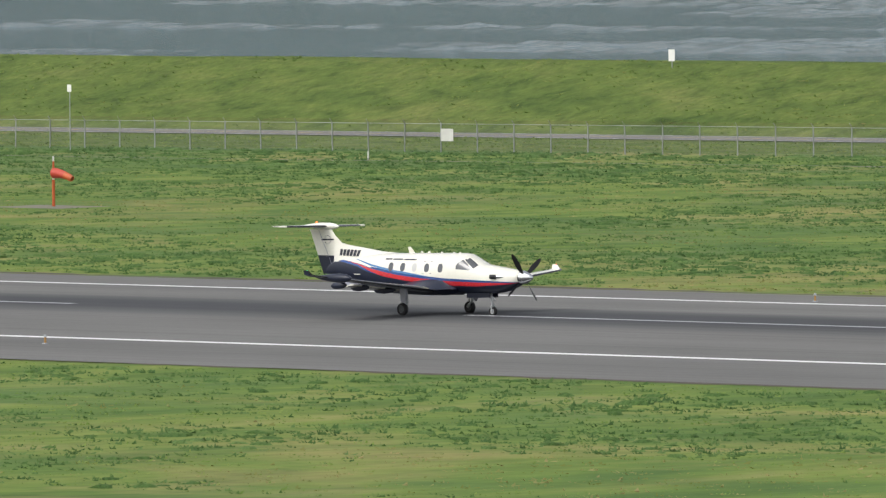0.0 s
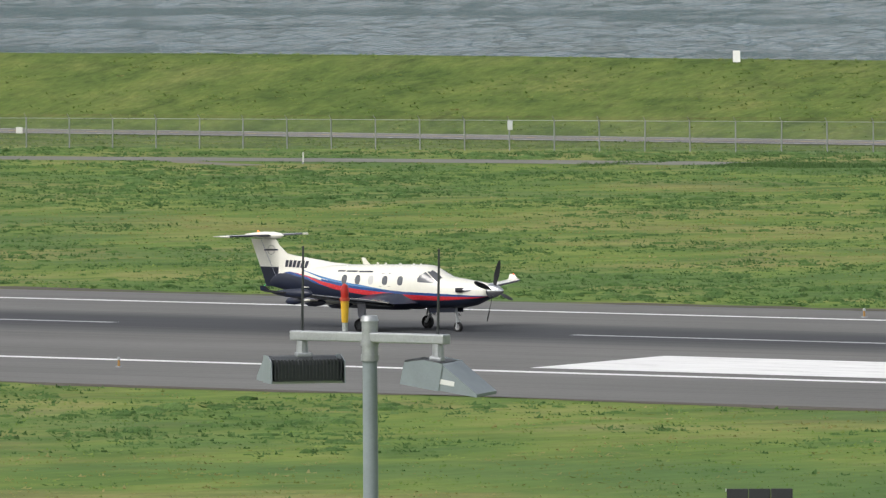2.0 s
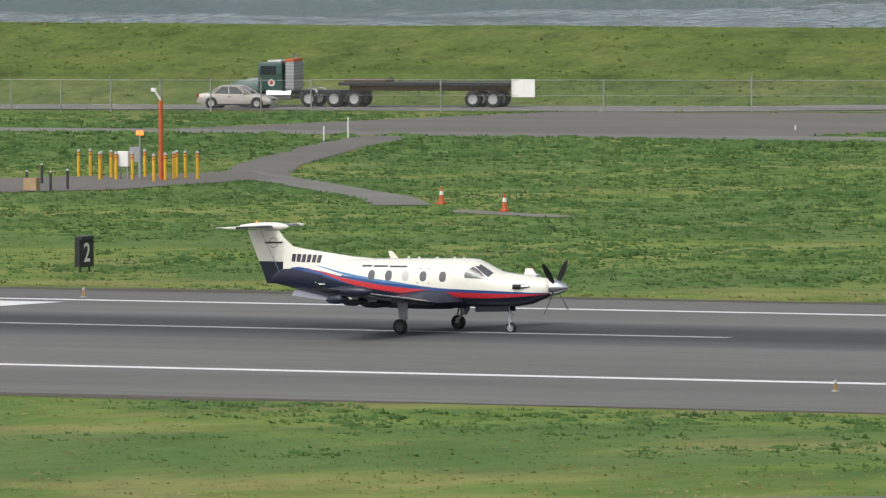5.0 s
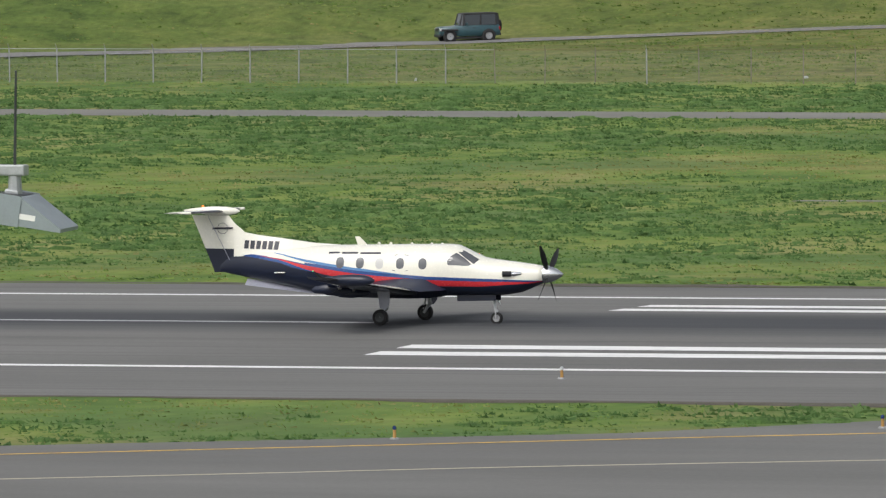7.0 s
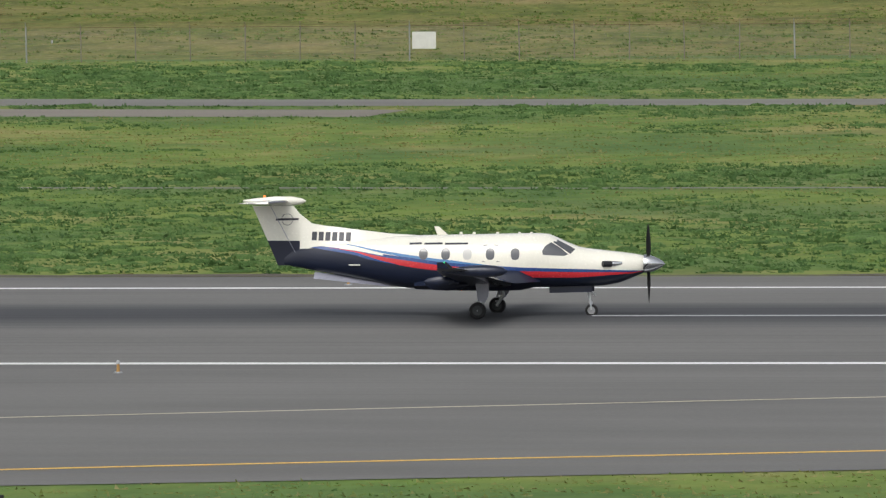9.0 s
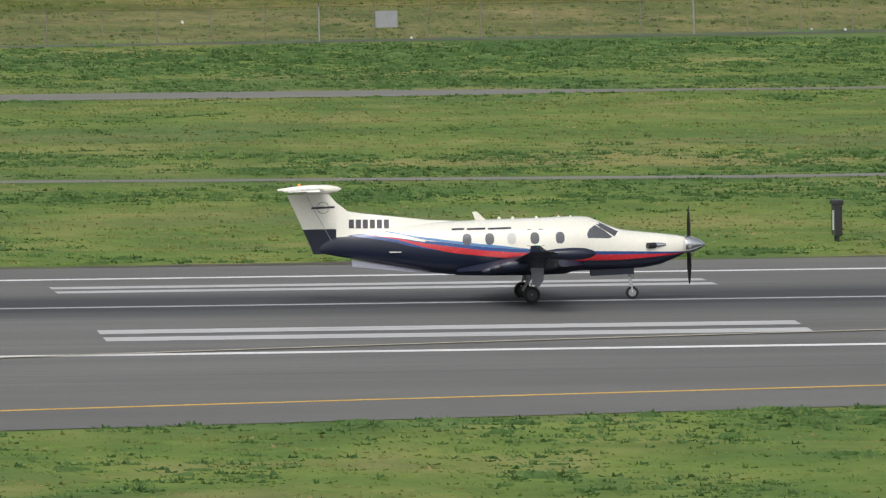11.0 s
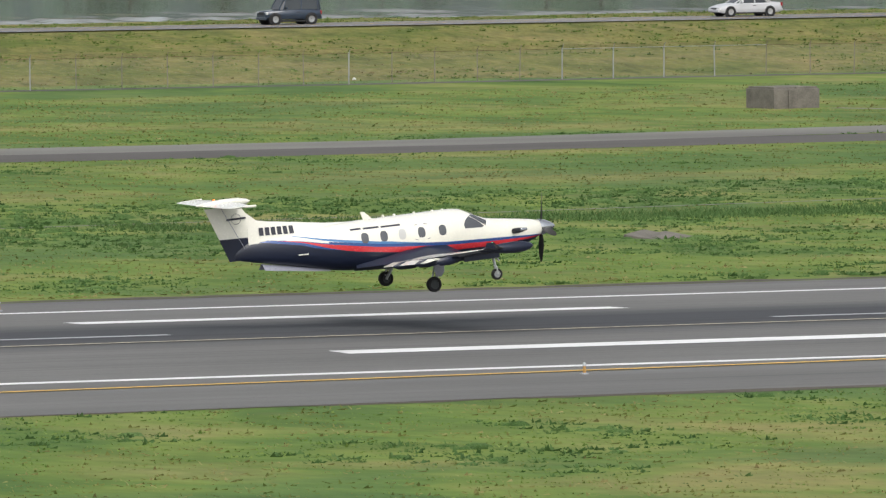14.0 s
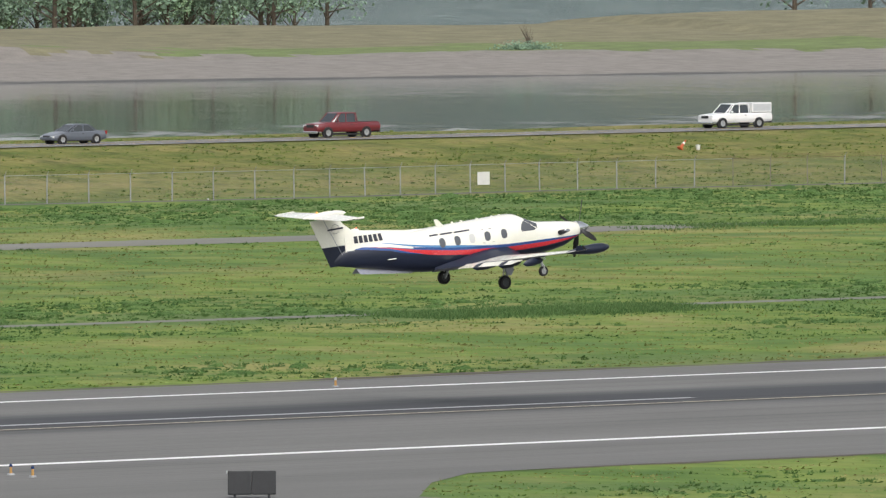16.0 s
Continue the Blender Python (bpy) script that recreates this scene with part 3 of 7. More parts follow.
def aeroplane():
    p = thing("aeroplane", "white and navy single-engine turboprop aeroplane with red and blue stripes", "aeroplane")
    body = part("fuselage", hull(), [M["p_navy"], M["p_red"], M["p_blue"], M["p_white"]], p, smooth=True)
    # stripes that sweep up the tail
    for side in (-1, 1):
        def ribbon(name, low, high, x0, x1, material, out):
            n = 24
            xs = [x0 + (x1 - x0) * k / n for k in range(n + 1)]
            pts = [(x, low(x)) for x in xs] + [(x, high(x)) for x in reversed(xs)]
            bm = bmesh.new()
            a = [bm.verts.new(on_skin(x, low(x), out, side)) for x in xs]
            m_ = [bm.verts.new(on_skin(x, (low(x) + high(x)) / 2, out, side)) for x in xs]
            b = [bm.verts.new(on_skin(x, high(x), out, side)) for x in xs]
            for i in range(n):
                bm.faces.new((a[i], a[i + 1], m_[i + 1], m_[i]))
                bm.faces.new((m_[i], m_[i + 1], b[i + 1], b[i]))
            part(name, bm, material, body, "", True)

        z1 = lambda x: STRIPE(x)[0]
        z3 = lambda x: STRIPE(x)[2]
        lift = lambda x: max(0.0, (-2.6 - x)) ** 1.6
        ribbon("light_blue_stripe", lambda x: z1(x) - 0.005 + 0.04 * lift(x), lambda x: z1(x) + (0.085 if x > -3.2 else max(0.008, 0.085 - 0.05 * (-3.2 - x))) * min(1, (0.4 - x) / 1.5) + 0.042 * lift(x), -4.75, 0.35, M["p_sky"], 0.006)
        ribbon("blue_stripe", lambda x: z3(x) - 0.09 * min(1, (-3.0 - x) / 1.0), lambda x: z3(x) + 0.01, -6.3, -3.0, M["p_blue"], 0.005)
        ribbon("white_stripe", lambda x: z1(x) - 0.055 + 0.02 * (-3.4 - x), lambda x: z1(x) + 0.005 + 0.05 * (-3.4 - x), -5.0, -3.45, M["p_white"], 0.008)
    for side in (-1, 1):
        for k, x in enumerate((-2.05, -1.29, -0.55, 0.23, 1.08)):
            part("cabin_window", skin_patch(oval(x, 2.13, 0.15, 0.195), side), M["win_blind"] if k == 2 else M["win_plane"], p, smooth=True)
        part("cockpit_window", skin_patch(dense([(2.02, 2.1), (1.99, 2.24), (2.08, 2.4), (2.27, 2.52), (2.55, 2.36), (2.86, 2.12), (2.74, 2.07)]), side), M["win_plane"], p, "cockpit side window greyed for reflections")
        part("windscreen", skin_patch(dense([(2.32, 2.53), (2.44, 2.6), (2.74, 2.45), (3.06, 2.285), (2.93, 2.13)]), side), M["win_plane"], p, "raked windscreen greyed for reflections")
        # door outline and its hinges
        for a, b in (((-0.02, 2.4), (0.12, 2.42)), ((0.36, 2.42), (0.52, 2.4)), ((-0.05, 1.88), (0.06, 1.86)), ((0.44, 1.86), (0.55, 1.88))):
            part("door_mark", skin_patch(dense([(a[0], a[1]), (b[0], b[1]), (b[0], b[1] + 0.018), (a[0], a[1] + 0.018)], 0.05), side, 0.005), M["decal"], p)
        # operator's name and registration, as plain bars
        x = -2.55
        for w in (0.42, 0.62, 0.78):
            part("name_bar", skin_patch(dense([(x, 2.44), (x + w, 2.45), (x + w, 2.51), (x, 2.5)]), side, 0.005), M["decal"], p, "dark bar of lettering")
            x += w + 0.09
        ex = bmesh.new()
        rod(ex, (4.4, side * 0.52, 1.8), (4.05, side * 0.72, 1.8), 0.09, 0.095, 14)
        rod(ex, (4.66, side * 0.5, 1.82), (4.38, side * 0.56, 1.8), 0.05, 0.1, 14)
        part("exhaust_stack", ex, M["chrome"], p, "polished exhaust stack with a dark mouth", True)
        mouth = rod(bmesh.new(), (4.3, side * 0.585, 1.8), (4.03, side * 0.735, 1.8), 0.1, 0.1, 14)
        part("exhaust_mouth", mouth, M["black"], p)
        fin_rings = [[(-5.85, side * 0.02, 1.5), (-5.9, side * 0.03, 1.5), (-3.4, side * 0.25, 1.08), (-3.3, side * 0.22, 1.08)],
                     [(-5.9, side * 0.28, 1.28), (-5.9, side * 0.3, 1.27), (-3.3, side * 0.3, 1.0), (-3.25, side * 0.28, 1.0)]]
        part("ventral_fin", loft(fin_rings), M["p_grey"], p)
    # vertical tail with rudder
    def fin_ring(z, le, te, th, n=7):
        return [(le - x, y, z) for x, y in [(a * (le - te), b * (le - te)) for a, b in [(s, t) for s, t in foil(1.0, th, n)]]]
    lev = [(1.7, -6.15, -7.17), (2.0, -5.9, -7.29), (2.54, -5.8, -7.52), (3.0, -6.05, -7.72), (3.72, -6.62, -8.04)]
    lower = [[(x, y * 0.85, z) for x, y, z in fin_ring(z, le, te, 0.125)] for z, le, te in lev[:3]]
    upper = [[(x, y * 0.85, z) for x, y, z in fin_ring(z, le, te, 0.105)] for z, le, te in lev[2:]]
    part("lower_fin", loft(lower), M["p_navy"], p, "navy base of the tail fin", True)
    part("fin", loft(upper), M["p_white"], p, "white swept tail fin", True)
    for y in (-0.088, 0.088):
        hinge = plate([(-7.385, 3.7), (-7.405, 3.7), (-6.41, 1.84), (-6.39, 1.84)], 0.008, 1)
        bmesh.ops.translate(hinge, verts=hinge.verts[:], vec=(0, y, 0))
        part("rudder_gap", hinge, M["p_grey"], p)
    dorsal = []
    for x, top, w in ((-2.3, 2.735, 0.22), (-3.3, 2.79, 0.26), (-4.05, 2.88, 0.24), (-4.8, 2.97, 0.2), (-5.57, 3.06, 0.16), (-6.0, 3.13, 0.12), (-6.4, 3.45, 0.07)):
        b = HULL(x)[2] - 0.14
        dorsal.append([(x, -w * 1.5, b), (x, -w * 0.75, b + (top - b) * 0.6), (x, -w * 0.3, top - 0.015), (x, 0, top), (x, w * 0.3, top - 0.015), (x, w * 0.75, b + (top - b) * 0.6), (x, w * 1.5, b)])
    part("dorsal_fin", loft(dorsal), M["p_white"], p, smooth=True)
    for side in (-1, 1):
        for k in range(6):
            xa, za = -5.98 + 0.235 * k, 2.56 - 0.004 * k
            bar = bmesh.new()
            rows = []
            for dz in (0, 0.06, 0.12, 0.18, 0.24, 0.29):
                rows.append([bar.verts.new((xa + dx + dz * 0.03, side * (spine_y(xa + dx, za + dz) + 0.03), za + dz)) for dx in (0, 0.085, 0.17)])
            for r0, r1 in zip(rows, rows[1:]):
                for i in range(2):
                    bar.faces.new((r0[i], r0[i + 1], r1[i + 1], r1[i]))
            part("registration_bar", bar, M["decal"], p, "dark registration character shown as a bar")
        seal = bmesh.new()
        cx, cz = -6.83, 3.26
        pts = oval(cx, cz, 0.2, 0.2, 24, 2)
        pin = oval(cx, cz, 0.185, 0.185, 24, 2)
        a = [seal.verts.new((x, side * 0.076, z)) for x, z in pts]
        c = [seal.verts.new((x, side * 0.076, z)) for x, z in pin]
        for i in range(24):
            seal.faces.new((a[i], a[(i + 1) % 24], c[(i + 1) % 24], c[i]))
        part("tail_emblem_ring", seal, M["decal"], p)
        bar = plate([(cx - 0.4, cz - 0.04), (cx + 0.38, cz - 0.02), (cx + 0.4, cz + 0.05), (cx - 0.38, cz + 0.03)], 0.006, 1)
        bmesh.ops.translate(bar, verts=bar.verts[:], vec=(0, side * 0.078 - 0.003, 0))
        part("tail_name_bar", bar, M["decal"], p, "dark bar of lettering on the tail")
    # tailplane on top of the fin
    bullet = [(-6.2, 0.02), (-6.35, 0.1), (-6.7, 0.16), (-7.3, 0.16), (-7.9, 0.1), (-8.35, 0.03)]
    rings = [[(x, math.cos(a) * r, 3.88 + math.sin(a) * r) for a in [2 * math.pi * k / 14 for k in range(14)]] for x, r in bullet]
    part("tail_bullet", loft(rings), M["p_white"], p, smooth=True)
    for side in (-1, 1):
        st = [(0.0, -6.75, 1.42, 3.86, 0.1), (2.35, -7.12, 1.02, 3.87, 0.09), (2.55, -7.25, 0.8, 3.87, 0.07), (2.6, -7.5, 0.45, 3.87, 0.05)]
        part("tailplane", wing_half(st, side), [M["boot"], M["p_white"], M["p_white"]], p, smooth=True)
        horn = rod(bmesh.new(), (-7.05, side * 2.55, 3.88), (-7.9, side * 2.57, 3.87), 0.05, 0.02, 8)
        part("tailplane_tip", horn, M["p_white"], p, smooth=True)
    part("tail_beacon", loft([[(-7.62 + math.cos(a) * r, math.sin(a) * r, z) for a in [k * math.pi / 4 for k in range(8)]] for r, z in ((0.035, 4.0), (0.035, 4.05), (0.014, 4.075))]), M["beacon"], p, "lit red tail beacon")
    # wings
    for side in (-1, 1):
        st = [(0.5, 1.2, 2.3, 1.1, 0.13), (1.1, 1.05, 2.1, 1.14, 0.13), (4.0, 0.78, 1.6, 1.44, 0.105), (7.6, 0.48, 1.02, 1.84, 0.09)]
        part("wing", wing_half(st, side), [M["boot"], M["p_white"], M["p_navy"]], p, smooth=True)
        wl = [(7.6, 0.48, 1.02, 1.84, 0.09), (7.9, 0.38, 0.85, 1.88, 0.08), (8.08, 0.1, 0.55, 1.93, 0.08), (8.14, -0.12, 0.32, 2.12, 0.06)]
        part("winglet", wing_half(wl, side), [M["boot"], M["p_white"], M["p_navy"]], p, smooth=True)
        root = [[(1.9, side * 0.5, 1.05), (1.9, side * 0.75, 1.2), (1.9, side * 0.6, 1.3)], [(1.2, side * 0.5, 0.9), (1.2, side * 1.45, 1.17), (1.2, side * 0.85, 1.6)], [(0.4, side * 0.5, 0.88), (0.4, side * 1.75, 1.3), (0.4, side * 0.88, 1.62)], [(-0.5, side * 0.5, 0.88), (-0.5, side * 1.7, 1.25), (-0.5, side * 0.88, 1.52)], [(-1.3, side * 0.5, 0.89), (-1.3, side * 1.3, 1.1), (-1.3, side * 0.87, 1.36)], [(-2.4, side * 0.4, 0.92), (-2.4, side * 0.7, 1.04), (-2.4, side * 0.68, 1.15)]]
        part("wing_fairing", loft(root), M["p_navy"], p, smooth=True)
        for y, x0, L in ((2.35, -0.3, 1.35), (4.0, -0.35, 1.15), (5.5, -0.3, 1.0)):
            z = 1.2 + (y - 1.1) * 0.086 - 0.16
            rr = [[(x0 - L * s, side * y + math.cos(a) * r * 0.6, z - 0.06 * s + math.sin(a) * r) for a in [2 * math.pi * k / 10 for k in range(10)]] for s, r in ((0, 0.03), (0.15, 0.12), (0.5, 0.17), (0.85, 0.13), (1.0, 0.03))]
            part("flap_fairing", loft(rr), M["p_navy"], p, smooth=True)
        flap = [[(le - dx, side * y, z + dz) for dx, dz in ((0, 0.03), (0.25, 0.05), (0.62, -0.1), (0.25, -0.03), (0.05, -0.03))] for y, le, z in ((1.15, -0.95, 1.1), (4.6, -0.68, 1.4))]
        part("flap", loft(flap), M["p_white"], p, "white extended wing flap")
        lamp = loft([[(-0.2 + math.cos(a) * r, side * 8.13, 2.11 + math.sin(a) * r) for a in [k * math.pi / 4 for k in range(8)]] for r in (0.035, 0.034)])
        part("wing_tip_lamp", lamp, M["nav_green"] if side < 0 else M["nav_red"], p, "lit green wing tip lamp" if side < 0 else "lit red wing tip lamp")
    pod = [(1.78, 0.03), (1.66, 0.12), (1.4, 0.19), (1.0, 0.21), (0.5, 0.18), (-0.1, 0.1), (-0.4, 0.03)]
    part("radar_pod", loft([[(x, -7.35 + math.cos(a) * r, 1.8 + math.sin(a) * r) for a in [2 * math.pi * k / 14 for k in range(14)]] for x, r in pod]), M["p_navy"], p, "dark weather radar pod on the wing tip", True)
    # aerials
    for x, h, lean, m in ((-1.45, 0.3, -0.16, "p_white"),):
        bl = plate([(x - 0.25, 2.72), (x + 0.12, 2.73), (x - 0.2, 2.73 + h), (x - 0.36, 2.73 + h)], 0.03, 1)
        part("blade_aerial", bl, M[m], p, "white swept blade aerial")
    for x in (-0.9, -0.45, 0.35, 1.5, 1.1):
        part("aerial_dome", loft([[(x + math.cos(a) * r, math.sin(a) * r, z) for a in [k * math.pi / 4 for k in range(8)]] for r, z in ((0.06, 2.77), (0.05, 2.83), (0.02, 2.85))]), M["p_white"], p)
    part("belly_beacon", loft([[(-0.9 + math.cos(a) * r, math.sin(a) * r, z) for a in [k * math.pi / 4 for k in range(8)]] for r, z in ((0.035, 0.92), (0.035, 0.88), (0.014, 0.86))]), M["beacon"], p, "lit red belly beacon")
    part("step_vent", bx((-4.65, -0.62, 1.72), (-4.25, -0.55, 1.76), 0.01), M["p_white"], p)
    # landing gear
    spin = []
    for side in (-1, 1):
        leg = rod(bmesh.new(), (0.12, side * 2.12, 1.3), (0.2, side * 2.14, 0.62), 0.075, 0.065)
        rod(leg, (0.24, side * 2.14, 0.66), (-0.02, side * 2.1, 0.26), 0.07, 0.05)
        rod(leg, (0.1, side * 2.13, 0.95), (-0.05, side * 2.13, 0.4), 0.04, 0.03)
        part("main_leg", leg, M["light_grey"], p, "grey trailing-link landing gear leg", True)
        door = plate([(-0.1, 1.2), (0.36, 1.22), (0.34, 0.75), (0.2, 0.55), (-0.02, 0.62)], 0.03, 1)
        bmesh.ops.translate(door, verts=door.verts[:], vec=(0.05, side * 2.36, 0))
        part("gear_door", door, M["p_grey"], p)
        t, h = wheel(None, None, None, 0.285, 0.21)
        w = part("main_wheel", h, M["dark_grey"], p, smooth=True)
        part("tyre", t, M["rubber"], w, smooth=True)
        w.matrix_basis = pose(0, side * 2.2, 0.28)
        spin.append(w)
    leg = rod(bmesh.new(), (3.4, 0, 1.15), (3.5, 0, 0.5), 0.06, 0.05)
    rod(leg, (3.5, 0, 0.52), (3.54, 0, 0.38), 0.065, 0.06)
    for s in (-1, 1):
        rod(leg, (3.53, s * 0.1, 0.48), (3.546, s * 0.11, 0.22), 0.025)
    rod(leg, (3.53, -0.1, 0.46), (3.53, 0.1, 0.46), 0.03)
    rod(leg, (3.56, 0, 0.85), (3.68, 0, 0.7), 0.035)
    part("nose_leg", leg, M["light_grey"], p, "polished nose gear leg", True)
    for s in (-1, 1):
        door = plate([(2.15, 1.04), (3.6, 1.04), (3.6, 0.84), (2.15, 0.8)], 0.02, 1)
        bmesh.ops.translate(door, verts=door.verts[:], vec=(0, s * 0.26, 0))
        part("nose_gear_door", door, M["p_navy"], p)
    t, h = wheel(None, None, None, 0.215, 0.15)
    w = part("nose_wheel", h, M["grey"], p, smooth=True)
    part("tyre", t, M["rubber"], w, smooth=True)
    w.matrix_basis = pose(3.546, 0, 0.21)
    spin.append(w)
    # propeller and spinner, about the local x axis
    spinner = [(-0.04, 0.31), (0.05, 0.31), (0.25, 0.26), (0.45, 0.17), (0.58, 0.09), (0.66, 0.012)]
    hub = part("propeller", loft([[(x, math.cos(a) * r, math.sin(a) * r) for a in [2 * math.pi * k / 20 for k in range(20)]] for x, r in spinner]), M["chrome"], p, "polished spinner with four black blades", True)
    for k in range(4):
        bl = []
        for r, ch, tw in ((0.22, 0.1, 60), (0.4, 0.17, 50), (0.7, 0.23, 38), (1.0, 0.21, 28), (1.22, 0.15, 22), (1.335, 0.06, 20)):
            c, s = math.cos(radians(tw)), math.sin(radians(tw))
            ring = [(u * ch, v * ch * 0.14) for u, v in ((-0.5, 0), (-0.2, 0.5), (0.2, 0.4), (0.5, 0), (0.2, -0.3), (-0.2, -0.35))]
            bl.append([(0.1 + u * s + v * c, u * c - v * s, r) for u, v in ring])
        bm = loft(bl)
        bmesh.ops.rotate(bm, verts=bm.verts[:], cent=(0, 0, 0), matrix=Matrix.Rotation(math.pi / 2 * k, 3, "X"))
        part("blade", bm, M["prop"], hub, smooth=True)
    hub.matrix_basis = pose(5.39, 0, 1.785)
    return p, hub, spin


plane, propeller, plane_wheels = aeroplane()


# ---------------------------------------------------------------- river and far shore
wb = bmesh.new()
wb.faces.new([wb.verts.new(p) for p in ((-5000, 715, -3.2), (5000, 715, -3.2), (5000, 4900, -3.2), (-5000, 4900, -3.2))])
tagged(part("water", wb, M["water"]), "grey-green rippled river under an overcast sky", "river", kind="structure")


def waves(name, label, left, right, r0, r1, across, along, height, shelter=0.0):
    """Wind chop on the river, with long smooth slicks, between two bearings (degrees left of north). Past y = shelter the water lies calm."""
    ang = np.radians(np.arange(left, right, -across))
    rad = [r0]
    while rad[-1] < r1:
        rad.append(rad[-1] + along * (rad[-1] / r0) ** 1.5)
    R, A = np.meshgrid(np.array(rad), ang, indexing="ij")
    X, Y = -np.sin(A) * R, np.cos(A) * R
    chop = fbm(X * 0.3 + 900, Y * 0.07, 3) - 0.5 + 0.6 * (fbm(X * 1.0 + 900, Y * 0.22, 8) - 0.5)
    if shelter:
        calm = np.clip((Y - shelter) / 40 + 1.6 * (fbm(X * 0.03 + 70, Y * 0.05, 5) - 0.5) + 0.5, 0, 1)
    else:
        slick = fbm(X * 0.007 + 500, Y * 0.02, 17) + np.clip((R - 1250) / 3500, -0.05, 0.1)
        calm = np.clip((slick - 0.53) / 0.06, 0, 1)
    Z = -3.08 + height * chop * (1 - 0.96 * calm)
    n, m = R.shape
    i = (np.arange(n - 1)[:, None] * m + np.arange(m - 1)[None]).ravel()
    quads = np.stack([i, i + m, i + m + 1, i + 1], 1)
    me = bpy.data.meshes.new(name)
    me.vertices.add(n * m)
    me.vertices.foreach_set("co", np.stack([X, Y, Z], 2).ravel())
    me.loops.add(quads.size)
    me.loops.foreach_set("vertex_index", quads.ravel())
    me.polygons.add(len(quads))
    me.polygons.foreach_set("loop_start", np.arange(0, quads.size, 4))
    me.polygons.foreach_set("use_smooth", np.ones(len(quads), bool))
    me.update(calc_edges=True)
    me.materials.append(M["calm"] if shelter else M["chop"])
    tagged(new(name, me), label, "water", kind="stuff")


waves("river_waves", "grey wind chop on the river with pale slicks", 45.5, 23.0, 840, 1800, 0.065, 2.6, 1.3)
waves("sheltered_water", "pale ruffled water by the levee, calm before the island", -14.0, -40.5, 770, 1330, 0.07, 2.4, 0.75, 948.0)


def island():
    """A sandy island across the river: beach, low bluff and dry grass."""
    bm = bmesh.new()
    us = [-300 + 3.0 * k for k in range(240)]
    vs_ = [0, 3, 6, 14, 24, 34, 42, 45, 47, 49, 51, 53, 55, 58, 62, 67, 73, 80, 92, 110, 130, 150, 175, 200, 240]
    grid = []
    for v in vs_:
        row = []
        for u in us:
            p = shore_point(u, v)
            row.append(bm.verts.new((p.x, p.y, island_z(u, v))))
        grid.append(row)
    for j, (a, b) in enumerate(zip(grid, grid[1:])):
        for i in range(len(us) - 1):
            f = bm.faces.new((a[i], a[i + 1], b[i + 1], b[i]))
            f.smooth = True
            u, v = us[i], vs_[j] + 5 * noise.noise((us[i] * 0.2, vs_[j] * 0.2, 6.0))
            f.material_index = 3 if vs_[j] < 6 else 0 if v < 52 else 2 if v < 74 + 16 * noise.noise((u * 0.02, 3.0, 1.0)) and u > 45 + 25 * noise.noise((v * 0.1, u * 0.05, 9.0)) else 1
    ob = part("far_shore", bm, [M["sand"], M["bank"], M["shore_grass"], M["wet_sand"]])
    tagged(ob, "sandy river island with a low bluff and dry grass", "island", kind="structure")


SHORE, ALONG, INLAND = Vector((800, 1196)), Vector((0.955, -0.225)).normalized(), Vector((0.225, 0.955)).normalized()
M["shore_grass"] = varied("shore_grass", (0.14, 0.185, 0.06), 0.95, 0, 0.25, 0.4, 0.5)
M["wet_sand"] = varied("wet_sand", (0.075, 0.07, 0.062), 0.6, 0, 0.4, 0.3)


def shore_point(u, v):
    return SHORE + ALONG * u + INLAND * (v + 5 * noise.noise((u * 0.012, 1.7, 0.0)))


def island_z(u, v):
    """Height of the island: beach, a bluff that fades to the east, low dunes behind."""
    n1 = noise.noise((u * 0.012, 1.7, 0.0))
    n2 = noise.noise((u * 0.07, v * 0.07, 4.0))
    west = max(0.0, min(1.0, (60 - u) / 60))
    beach = min(v, 46) / 46 * 2.0
    bluff = max(0.0, min(1.0, (v - 46 + 3 * n2) / 8)) * (0.45 + (2.0 + 1.3 * n1) * west)
    hill = max(0.0, min(1.0, (v - 56) / 90)) * (2.3 + 1.3 * noise.noise((u * 0.014, v * 0.012, 8.0)) + (0.9 if u > 150 else 0.0))
    fall = max(0.0, (v - 160) / 80) * 6
    return -3.3 + beach + bluff + hill - fall + (0.14 + 0.3 * (46 < v < 58)) * n2


island()


def far_bank():
    """Wooded hills that close the river far behind, out of view, added for the water to mirror."""
    bm = bmesh.new()
    prev = None
    for k in range(161):
        a = radians(-62 + 124 * k / 160)
        # height set by how much dark reflection the water should take
        top = (52 if a > 0.2 else 42) + 18 * noise.noise((k * 0.13, 2.0, 0.0)) + 7 * noise.noise((k * 0.9, 5.0, 0.0))
        d = 2650 + 150 * noise.noise((k * 0.08, 9.0, 0.0))
        cur = [bm.verts.new((math.sin(a) * r, math.cos(a) * r, z)) for r, z in ((d, -4), (d + 60, 5 + top * 0.4), (d + 200, top), (d + 900, top + 25))]
        if prev:
            for i in range(3):
                bm.faces.new((prev[i], cur[i], cur[i + 1], prev[i + 1])).smooth = True
        prev = cur
    tagged(part("backdrop", bm, M["far_wood"]), "unseen dark green wooded hills added for the river to mirror", "hills", kind="structure")


M["far_wood"] = varied("distant_woods", (0.06, 0.085, 0.07), 0.95, 0, 0.02, 0.4)
far_bank()


def leaf_material(name, color):
    m = mat(name, color, 0.8, spec=0.2)
    g = Graph(m)
    n = g.t.nodes.new("ShaderNodeNewGeometry")
    g.color(g.ramp(n.outputs["Random Per Island"], [(0.0, tuple(c * 0.6 for c in color)), (1.0, tuple(c * 1.35 for c in color))]))
    return m


